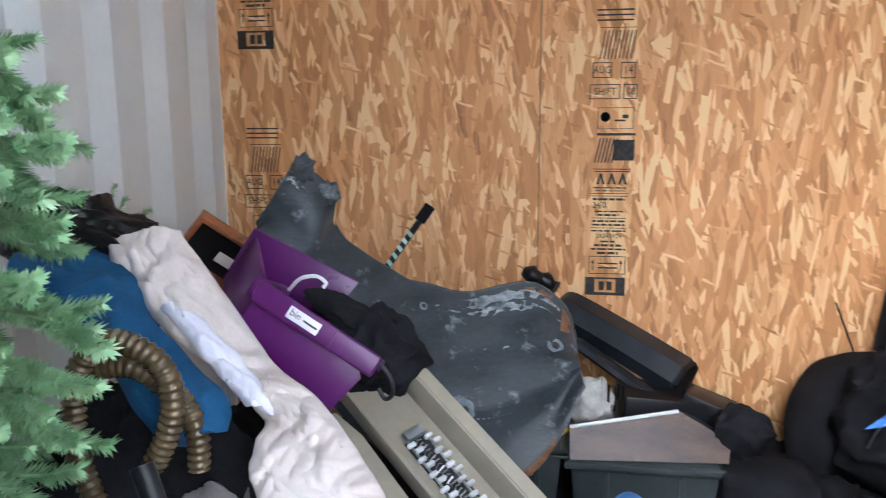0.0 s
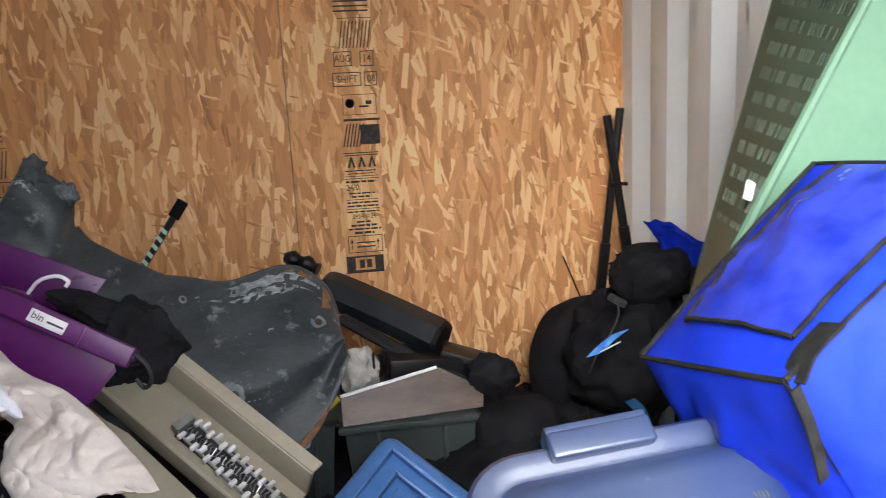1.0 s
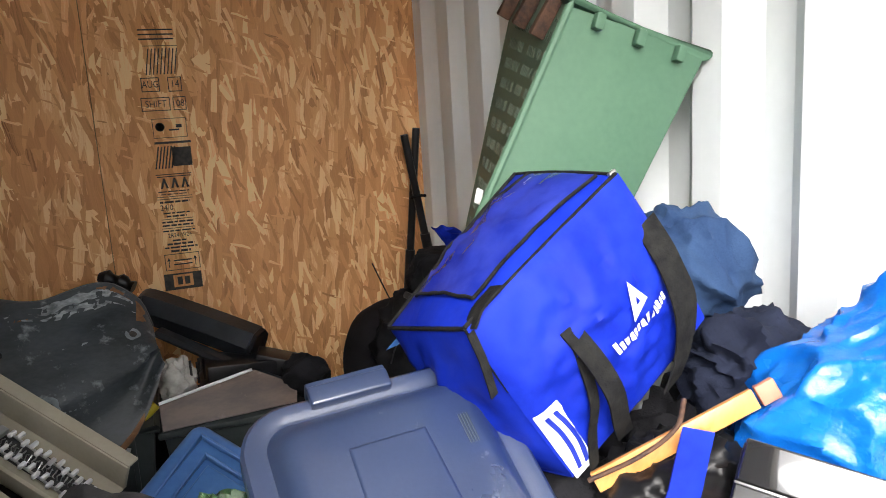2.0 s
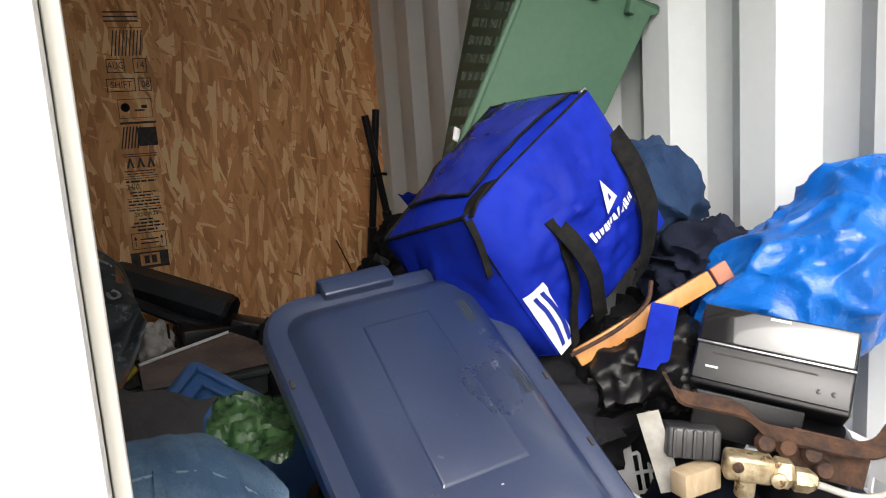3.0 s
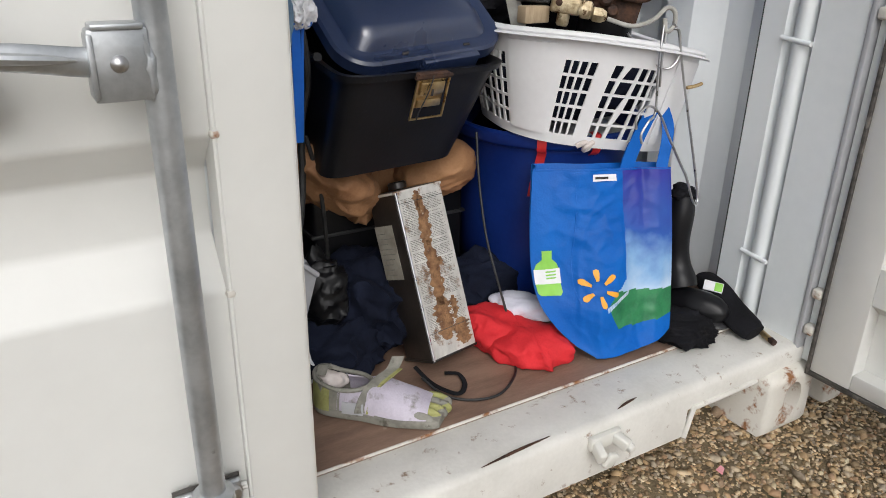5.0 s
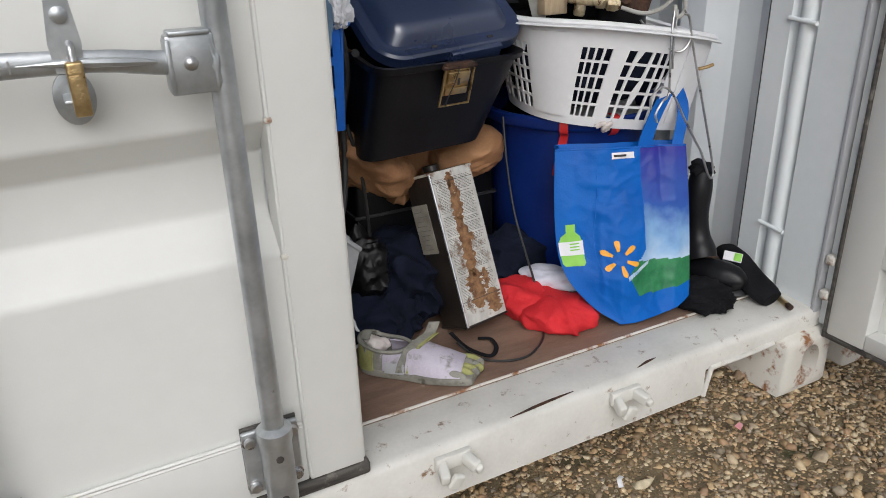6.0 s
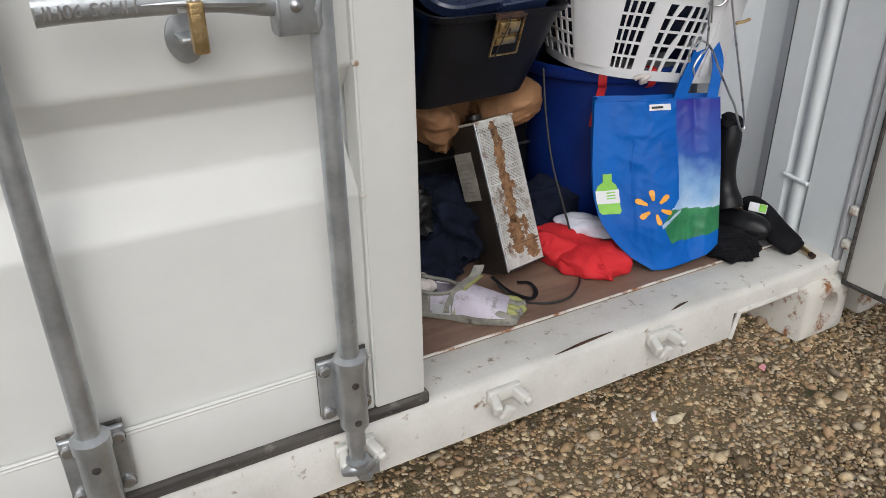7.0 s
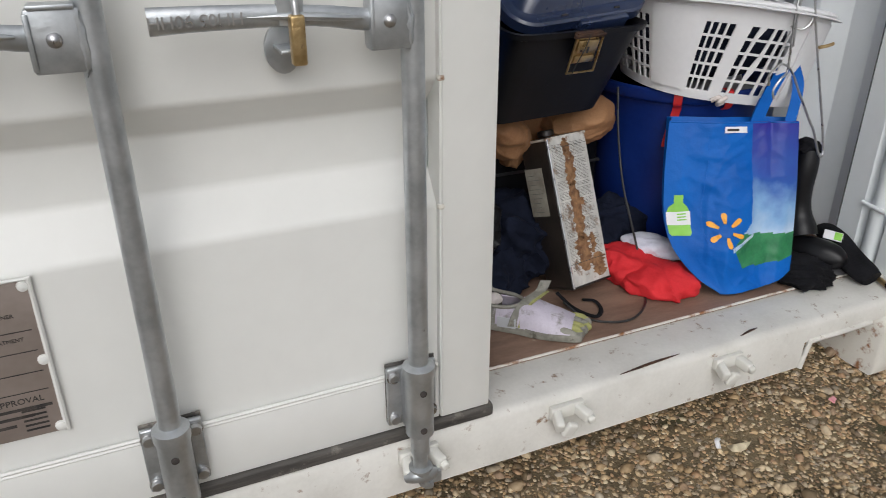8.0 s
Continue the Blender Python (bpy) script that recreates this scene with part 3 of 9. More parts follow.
def structure():
    TOP = 2.60
    single("wall_east", extrude_z(wall_profile(1, W, 0.252, 3.2), 0.16, TOP), M_INNER, "grey-white corrugated steel container wall", "wall", 20, "structure")
    single("wall_west", extrude_z(wall_profile(-1, 0.0, 0.25, 3.2), 0.16, TOP), M_INNER, "grey-white corrugated steel container wall", "wall", 20, "structure")
    single("ceiling", span((-0.06, 0, TOP), (W + 0.06, 3.2, TOP + 0.05), 0.0), M_INNER, "grey-white steel container roof", "ceiling", 0, "structure")
    f = single("floor", span((-0.05, 0.128, 0.14), (W + 0.05, 3.2, FZ), 0.002), M_FLOOR, "worn brown plywood container floor", "floor", 0, "structure")
    # partition: two boards that meet in a thin open joint
    wall = thing("wall_north", (W / 2, YB, FZ), "orange-brown strand board partition across the container", "wall")
    tagged(wall, kind="structure")
    part("panel", span((0.002, YB, FZ), (1.129, YB + 0.012, TOP), 0.001), M_OSB, wall)
    part("panel", span((1.132, YB, FZ), (W - 0.002, YB + 0.012, TOP), 0.001), M_OSB, wall)
    part("backing", span((0.0, YB + 0.014, FZ), (W, YB + 0.05, TOP), 0), M_STEM, wall)
    stamps(wall)
    # right corner post with lashing tubes
    post = thing("corner_post", (W + 0.04, 0.1, FZ), "grey-white steel corner post with lashing bar recess", "post")
    tagged(post, kind="structure")
    part("post_plate", extrude_z([(W, 0.012), (W, 0.118), (W + 0.028, 0.128), (W + 0.028, 0.178), (W, 0.190), (W, 0.252), (W + 0.06, 0.252), (W + 0.06, 0.012)], 0.16, TOP), M_INNER, post, smooth=20)
    part("lashing_tube", rod((W + 0.017, 0.152, FZ), (W + 0.017, 0.152, TOP), 0.022, 28), M_INNER, post)
    for z in (0.365, 0.86, 1.36, 1.86):
        part("lashing_bar", rod((W - 0.006, 0.118, z - 0.004), (W - 0.004, 0.192, z + 0.002), 0.0055, 10), M_INNER, post)
    part("seal_strip", span((W - 0.004, 0.0, FZ - 0.02), (W + 0.05, 0.012, TOP), 0.003), M_GREYBOX, post)
    for y in (0.250,):
        part("seam", rod((W - 0.001, y, FZ), (W - 0.001, y, TOP), 0.0016, 6), M_GREYTOTE, post)
    pl = thing("corner_post", (-0.02, 0.1, FZ), "grey-white steel corner post beside the closed door", "post")
    tagged(pl, kind="structure")
    part("post_plate", span((-0.06, 0.012, 0.16), (0.0, 0.25, TOP), 0.004), M_INNER, pl)
    single("header", span((-0.06, 0.0, 2.48), (W + 0.06, 0.12, TOP), 0.004), M_PAINT, "cream steel header beam over the doorway", "beam", 40, "structure")
    # sill with the lip, the notch and the castings
    sill = thing("door_sill", (1.2, 0.06, 0.1), "worn cream steel door sill with rust scuffs", "sill")
    tagged(sill, kind="structure")
    sect = [(0.128, 0.198), (0.128, 0.10), (0.012, 0.075), (-0.002, 0.079), (-0.004, 0.186), (0.004, 0.197), (0.016, 0.200), (0.10, 0.2035)]

    def run(x0, x1, s):
        bm = bmesh.new()
        rings = [[bm.verts.new((x, y, z)) for y, z in s] for x in (x0, x1)]
        k = len(s)
        for i in range(k):
            bm.faces.new((rings[0][i], rings[0][(i + 1) % k], rings[1][(i + 1) % k], rings[1][i]))
        bm.faces.new(rings[0][::-1])
        bm.faces.new(rings[1])
        bmesh.ops.recalc_face_normals(bm, faces=bm.faces[:])
        return bm
    short = [(y, max(z, 0.145)) for y, z in sect]
    part("sill_beam", run(0.14, 1.985, sect), M_SILL, sill, smooth=50)
    part("sill_beam", run(1.985, 2.205, short), M_SILL, sill, smooth=50)
    part("sill_end", run(2.205, W + 0.048, [(y, max(z, 0.150)) for y, z in sect]), M_SILL, sill, smooth=50)
    part("notch_edge", tube([(1.985, -0.004, 0.078), (2.0, -0.004, 0.14), (2.012, -0.004, 0.147), (2.10, -0.004, 0.147), (2.20, -0.004, 0.150)], 0.006, 8, 4), M_SILL, sill)
    part("weld_line", tube([(1.17, 0.127, 0.2045), (W, 0.127, 0.2045)], 0.003, 6, 1), M_RUST, sill)
    for x0, x1, y in ((1.47, 1.63, 0.008), (1.80, 1.86, 0.020)):
        part("scrape", tube([(x0, y - 0.002, 0.2005), ((x0 + x1) / 2, y + 0.004, 0.2015), (x1, y + 0.008, 0.2012)], 0.0022, 6, 6, radii=lambda t: 0.0006 + 0.0024 * math.sin(math.pi * t)), M_BROWNRUST, sill, "dark rust scrape")
    casting(2.226, "corner_casting", sill)
    casting(-0.08, "corner_casting", sill, False)
    for x in (1.335, 1.745):
        keeper(x)
    keeper(1.02)
    keeper(0.63)
    door_left()
    door_right()
    # the next container along
    nb = thing("neighbour_container", (3.7, 1.5, 0.0), "cream steel container standing close alongside", "container")
    tagged(nb, kind="structure")
    part("body", span((2.50, 0.02, 0.12), (4.9, 4.0, 2.7), 0.01), M_PAINT, nb)
    part("corner_casting", span((2.47, -0.02, 0.0), (2.65, 0.14, 0.12), 0.012, 3), M_RUST, nb, "rusty corner casting")


def casting(x0, name, parent, hole=True):
    """Corner casting: a thick block with an oval eye in its front face."""
    x1, y0, y1, z0, z1 = x0 + 0.162, -0.030, 0.15, -0.004, 0.152
    cx, cz, rx, rz = x0 + 0.086, 0.080, 0.030, 0.044
    k = 40

    def ring(t, s):
        a = 2 * math.pi * t
        e = (cx + rx * math.cos(a), cz + rz * math.sin(a))
        d = (math.cos(a), math.sin(a))
        f = min(((x1 - 0.012 - cx) if d[0] > 0 else (cx - x0 - 0.012)) / max(1e-6, abs(d[0])), ((z1 - 0.012 - cz) if d[1] > 0 else (cz - z0 - 0.012)) / max(1e-6, abs(d[1])))
        o = (cx + d[0] * f, cz + d[1] * f)
        return e[0] * (1 - s) + o[0] * s, e[1] * (1 - s) + o[1] * s

    def fn(u, v):
        # inside of the eye, its rim, the face, round the edges and back
        rows = ((0.0, 0.07), (0.0, 0.006), (0.03, 0.0), (0.5, 0.0), (1.0, 0.0), (1.0, 0.012), (1.0, y1 - y0))
        s, dy = rows[round(v * 6)]
        x, z = ring(u, s)
        if round(v * 6) >= 5:
            x = max(x0, min(x1, cx + (x - cx) * 1.2 if abs(x - cx) > 0.06 else x))
            x = x0 if x < x0 + 0.014 else x1 if x > x1 - 0.014 else x
            z = z0 if z < z0 + 0.014 else z1 if z > z1 - 0.014 else z
        return x, y0 + dy, z
    bm = sheet(fn, k, 6, 0, closed_u=True)
    bmesh.ops.recalc_face_normals(bm, faces=bm.faces[:])
    part(name, bm, M_RUST, parent, "rust-stained corner casting with oval eye", smooth=50)
    part("casting_inside", span((x0 + 0.01, y0 + 0.072, z0 + 0.01), (x1 - 0.01, y1, z1 - 0.01), 0.002), M_BROWNRUST, parent)


def keeper(x):
    """Cam keeper: a small forked claw welded to the sill face."""
    k = thing("cam_keeper", (x, -0.01, 0.12), "cream painted steel lock keeper on the sill", "keeper", "keepers on the sill")
    part("plate", box((x, -0.010, 0.168), (0.076, 0.014, 0.030), None, 0.004), M_PAINT, k)
    part("prong", box((0, 0, 0), (0.018, 0.040, 0.026), pose(x - 0.028, -0.026, 0.160, 18, 0, -14), 0.005, 3), M_PAINT, k)
    part("prong", box((0, 0, 0), (0.020, 0.038, 0.024), pose(x + 0.028, -0.026, 0.164, 14, 0, 18), 0.005, 3), M_PAINT, k)
    part("claw", box((0, 0, 0), (0.024, 0.013, 0.034), pose(x - 0.010, -0.040, 0.143, 12, 24, 0), 0.005, 3), M_PAINT, k)
    part("claw", box((0, 0, 0), (0.016, 0.014, 0.018), pose(x + 0.036, -0.045, 0.157, 10, -20, 0), 0.005, 3), M_PAINT, k)


def door_panel_rows():
    rows = [(0.337, 0.012), (0.640, 0.012), (0.706, 0.058), (0.790, 0.058), (0.838, 0.012)]
    for k in range(1, 4):
        rows += [(z + 0.47 * k, y) for z, y in rows[1:5]]
    return rows + [(2.44, 0.012)]


def door_left():
    d = thing("door_1", (0.58, 0.03, 0.2), "closed white corrugated steel container door with lock rods", "door")
    tagged(d, kind="structure")
    rows = door_panel_rows()

    def fn(u, v):
        z, y = rows[round(v * (len(rows) - 1))]
        return 0.10 + 0.968 * u, y, z
    bm = sheet(fn, 2, len(rows) - 1, 0)
    r = bmesh.ops.bevel(bm, geom=[e for e in bm.edges if abs(e.verts[0].co.z - e.verts[1].co.z) < 1e-5 and 0.35 < e.verts[0].co.z < 2.43], offset=0.007, segments=3, affect="EDGES", profile=0.5)
    bmesh.ops.solidify(bm, geom=bm.faces[:], thickness=0.003)
    part("panel", bm, M_DOOR, d, smooth=30)
    part("stile", span((1.068, -0.003, 0.228), (1.166, 0.048, 2.46), 0.004), M_DOOR, d)
    part("stile", span((0.005, -0.003, 0.228), (0.10, 0.048, 2.46), 0.004), M_DOOR, d)
    part("bottom_rail", span((0.10, 0.004, 0.226), (1.068, 0.05, 0.337), 0.002), M_DOOR, d)
    part("top_rail", span((0.10, 0.0, 2.44), (1.068, 0.05, 2.47), 0.002), M_DOOR, d)
    part("back_sheet", span((0.01, 0.060, 0.22), (1.160, 0.064, 2.46), 0.0), M_INNER, d)
    for p in ([(0.10, 0.005, 0.339), (1.066, 0.005, 0.341)], [(0.10, 0.006, 0.332), (1.066, 0.006, 0.334)]):
        part("weld_bead", tube(p, 0.0035, 6, 1), M_DOOR, d)
    part("weld_bead", tube([(1.070, -0.001, 0.24), (1.070, -0.001, 2.44)], 0.0035, 6, 1), M_DOOR, d)
    part("seal", span((0.0, -0.004, 0.199), (1.176, 0.03, 0.226), 0.006, 3), M_RUBBER, d, "scuffed black rubber seal")
    part("seal", span((1.1665, 0.012, 0.20), (1.173, 0.05, 2.46), 0.002), M_PAINT, d)
    for z in (0.843, 0.640, 1.31, 1.11):
        part("weld_dot", box((1.070, 0.0, z), (0.012, 0.012, 0.010), None, 0.004), M_RUST, d)
    part("hook", tube([(1.148, -0.004, 1.205), (1.148, -0.03, 1.198), (1.150, -0.036, 1.18), (1.149, -0.03, 1.160), (1.149, -0.004, 1.155)], 0.008, 8, 5), M_RUST, d, "rust-stained retaining hook")
    for x in (1.010, 0.620):
        rod_set(d, x)
    # operating handle of the right rod, its catch and the padlock
    handle(d, 1.010, 0.680, 0.944)
    handle(d, 0.620, 0.300, 0.948)
    data_plate(d)


def rod_set(d, x):
    y = -0.045
    r = part("lock_rod", rod((x, y, 0.205), (x, y, 2.50), 0.0165, 20), M_GALV, d, "galvanised vertical lock rod")
    for z0 in (0.245, 1.55):
        part("bearing_plate", box((x, -0.008, z0 + 0.062), (0.090, 0.010, 0.118), None, 0.004, 3), M_GALV, r)
        part("plate_gasket", box((x, -0.002, z0 + 0.066), (0.090, 0.003, 0.120), None, 0.001, 2), M_RUBBER, r)
        part("sleeve", lathe([(0.020, z0), (0.0245, z0 + 0.004), (0.0245, z0 + 0.118), (0.027, z0 + 0.122), (0.027, z0 + 0.140), (0.018, z0 + 0.146)], 24, Matrix.Translation((x, y, 0))), M_GALV, r)
        part("sleeve_web", box((x, -0.026, z0 + 0.060), (0.040, 0.034, 0.112), None, 0.004), M_GALV, r)
        for sx in (-0.034, 0.034):
            for dz in (0.018, 0.104):
                part("bolt", lathe([(0.012, 0.0), (0.012, 0.0012), (0.0095, 0.0014), (0.0095, 0.007), (0.008, 0.009), (0.002, 0.0095)], 12, pose(x + sx, -0.0125, z0 + dz, 90, 0, 0)), M_STEEL, r)
        for dz in (0.022, 0.098):
            part("rivet", lathe([(0.006, 0), (0.006, 0.002), (0.003, 0.003)], 12, pose(x - 0.002, y - 0.0235, z0 + dz, 90, 0, 0)), M_INK, r)
    part("cam_shank", rod((x, y, 0.16), (x, y, 0.215), 0.0135), M_GALV, r)
    part("cam", tube([(x - 0.028, y + 0.002, 0.150), (x - 0.010, y - 0.006, 0.158), (x + 0.012, y - 0.006, 0.156), (x + 0.03, y + 0.004, 0.147)], 0.011, 10, 5, radii=lambda t: 0.008 + 0.007 * math.sin(math.pi * t)), M_GALV, r)
    part("cam_collar", lathe([(0.014, 0.158), (0.021, 0.160), (0.021, 0.172), (0.014, 0.175)], 20, Matrix.Translation((x, y, 0))), M_GALV, r)
    part("cam_ear", box((x + 0.030, y + 0.004, 0.140), (0.018, 0.022, 0.026), pose(0, 0, 0), 0.004, 2), M_GALV, r)
    part("cam_hook", tube([(x, y - 0.004, 0.157), (x + 0.004, y - 0.006, 0.135), (x + 0.018, y - 0.002, 0.124)], 0.0085, 8, 5), M_GALV, r)


def handle(d, xr, xl, z):
    y = -0.052
    h = part("handle", tube([(xr - 0.028, y, z - 0.005), (xr - 0.07, y - 0.004, z - 0.003), (xr - 0.13, y - 0.012, z + 0.006), (xr - 0.20, y - 0.014, z + 0.010), (xl + 0.05, y - 0.012, z + 0.011), (xl, y - 0.008, z + 0.010)],
                            0.012, 10, 6, radii=lambda t: 0.0125 + 0.007 * abs(t - 0.45), flat=0.45, up=(0, 1, 0)), M_GALV, d, "galvanised door handle with stamped marks")
    part("clevis", box((xr - 0.036, -0.050, z - 0.008), (0.056, 0.026, 0.070), None, 0.003, 2), M_GALV, h)
    part("clevis_lip", box((xr - 0.036, -0.052, z + 0.029), (0.048, 0.030, 0.006), None, 0.002), M_GALV, h)
    part("clevis_lip", box((xr - 0.062, -0.052, z - 0.008), (0.006, 0.030, 0.062), None, 0.002), M_GALV, h)
    part("weld", lump((xr - 0.010, -0.060, z - 0.012), (0.006, 0.004, 0.030), None, 0.5, 60, 3, 3), M_GALV, h, "lumpy weld bead", smooth=70)
    part("pivot_bolt", lathe([(0.0085, 0), (0.0085, 0.003), (0.005, 0.007), (0.001, 0.008)], 16, pose(xr - 0.038, -0.062, z - 0.006, 90, 0, 0)), M_STEEL, h)
    part("pressed_rib", tube([(xr - 0.075, y - 0.012, z + 0.000), (xr - 0.11, y - 0.019, z + 0.004), (xr - 0.17, y - 0.022, z + 0.009), (xr - 0.22, y - 0.020, z + 0.010)], 0.004, 8, 5, radii=lambda q: 0.001 + 0.0045 * math.sin(math.pi * min(1, q + 0.05))), M_GALV, h)
    part("stamped_letters", text_mesh("HH05 90HH", 0.021, pose(xl + 0.052, y - 0.0195, z + 0.0105, 90, 180, 0)), M_STEEL, h)
    xc = xr - 0.168
    c = part("handle_catch", poly([(-0.014, -0.002), (0.014, -0.002), (0.017, 0.03), (0.012, 0.075), (-0.012, 0.075), (-0.017, 0.03)], pose(xc, -0.066, z, 90, 0, 0), 0.006), M_GALV, d)
    part("catch_base", lathe([(0.026, 0), (0.026, 0.008), (0.020, 0.010)], 24, pose(xc, -0.004, z - 0.04, 90, 0, 0) @ Matrix.Diagonal((0.9, 1.25, 1, 1))), M_GALV, c)
    part("catch_arm", box((xc, -0.035, z - 0.036), (0.026, 0.055, 0.006), None, 0.002), M_GALV, c)
    part("catch_rivet", lathe([(0.009, 0), (0.009, 0.004), (0.004, 0.007)], 14, pose(xc, -0.072, z + 0.06, 90, 0, 0)), M_GALV, c)
    if xr > 0.9:
        lk = thing("padlock", (xc + 0.004, -0.078, z - 0.05), "brass padlock hanging from the door handle catch", "padlock")
        part("lock_body", box((xc + 0.004, -0.082, z - 0.018), (0.018, 0.017, 0.060), None, 0.003, 3), M_BRASS, lk)
        part("shackle", tube([(xc + 0.004, -0.082, z + 0.010), (xc + 0.004, -0.078, z + 0.026), (xc + 0.004, -0.066, z + 0.028), (xc + 0.004, -0.060, z + 0.010), (xc + 0.004, -0.060, z - 0.02)], 0.0042, 10, 5), M_STEEL, lk)


def data_plate(d):
    p = part("data_plate", box((0.370, 0.0075, 0.513), (0.230, 0.003, 0.245), None, 0.001), pmat("dark_steel_plate", (0.27, 0.225, 0.20), (0.37, 0.31, 0.28), 8, 0.45, 0.4, 0.1, 60), d, "dark metal approval plate")
    m = pose(0.0, 0.0055, 0.0, 90, 0, 0)
    for s, size, x, z in (("APPROVAL", 0.013, 0.435, 0.452), ("TREATMENT", 0.008, 0.44, 0.548), ("CONTAINER", 0.008, 0.435, 0.585)):
        part("lettering", text_mesh(s, size, m @ Matrix.Translation((x, z, 0)), 0.0004), M_INK, p)
    bars = join(*[poly(rect(0.28 + 0.02 * (i % 3), 0.40 + 0.0125 * i, 0.40 + 0.025 * (i % 4), 0.4045 + 0.0125 * i), m, 0.0006) for i in range(4)],
                *[poly(rect(0.435, 0.402 + 0.008 * i, 0.465, 0.405 + 0.008 * i), m, 0.0006) for i in range(5)],
                *[poly(rect(0.27, z, 0.475, z + 0.0012), m, 0.0006) for z in (0.465, 0.495, 0.528, 0.560)])
    part("print_bars", bars, M_INK, p)
    part("edge_weld", tube([(0.485, 0.006, 0.39), (0.486, 0.006, 0.636), (0.30, 0.006, 0.637)], 0.004, 6, 1), M_DOOR, p)
    for x, z in ((0.478, 0.400), (0.479, 0.512), (0.478, 0.626), (0.27, 0.626), (0.27, 0.40)):
        part("rivet", lathe([(0.008, 0), (0.007, 0.004), (0.002, 0.006)], 12, pose(x, 0.006, z, 90, 0, 0)), M_DOOR, p)


def door_right():
    """The right leaf stands open, square to the doorway."""
    d = thing("door_2", (2.38, -0.6, 0.15), "open white corrugated steel container door with black seal", "door")
    tagged(d, kind="structure")
    x = 2.345
    part("inner_frame", span((x, -0.13, 0.15), (x + 0.05, -0.035, 2.46), 0.004), M_DOOR, d)
    part("outer_frame", span((x, -1.17, 0.15), (x + 0.05, -1.07, 2.46), 0.004), M_DOOR, d)
    part("bottom_frame", span((x, -1.07, 0.15), (x + 0.05, -0.13, 0.19), 0.004), M_DOOR, d)
    part("top_frame", span((x, -1.07, 2.40), (x + 0.05, -0.13, 2.46), 0.004), M_DOOR, d)
    rows = [(0.19, 0.045), (0.33, 0.045), (0.36, 0.004), (0.44, 0.004), (0.47, 0.045)]
    for k in range(1, 4):
        rows += [(z + 0.5 * k, v) for z, v in rows[1:5]]
    rows += [(2.40, 0.045)]

    def fn(u, v):
        z, dx = rows[round(v * (len(rows) - 1))]
        return x + dx, -1.07 + 0.94 * u, z
    part("panel", sheet(fn, 1, len(rows) - 1, 0.003), M_DOOR, d, smooth=20)
    part("seal", span((x - 0.006, -0.036, 0.14), (x + 0.02, -0.028, 2.46), 0.002), M_RUBBER, d, "black rubber seal")
    part("seal", span((x - 0.002, -1.16, 0.138), (x + 0.03, -0.03, 0.149), 0.002), M_RUBBER, d, "black rubber seal")
    part("hinge_plate", span((x + 0.012, -0.027, 0.16), (x + 0.045, -0.001, 2.46), 0.004), M_INNER, d)
    for z in (0.245, 0.335, 0.93, 1.02, 1.75, 1.85):
        part("hinge_knuckle", box((x + 0.004, -0.014, z), (0.026, 0.024, 0.024), None, 0.006, 3), M_RUST, d)


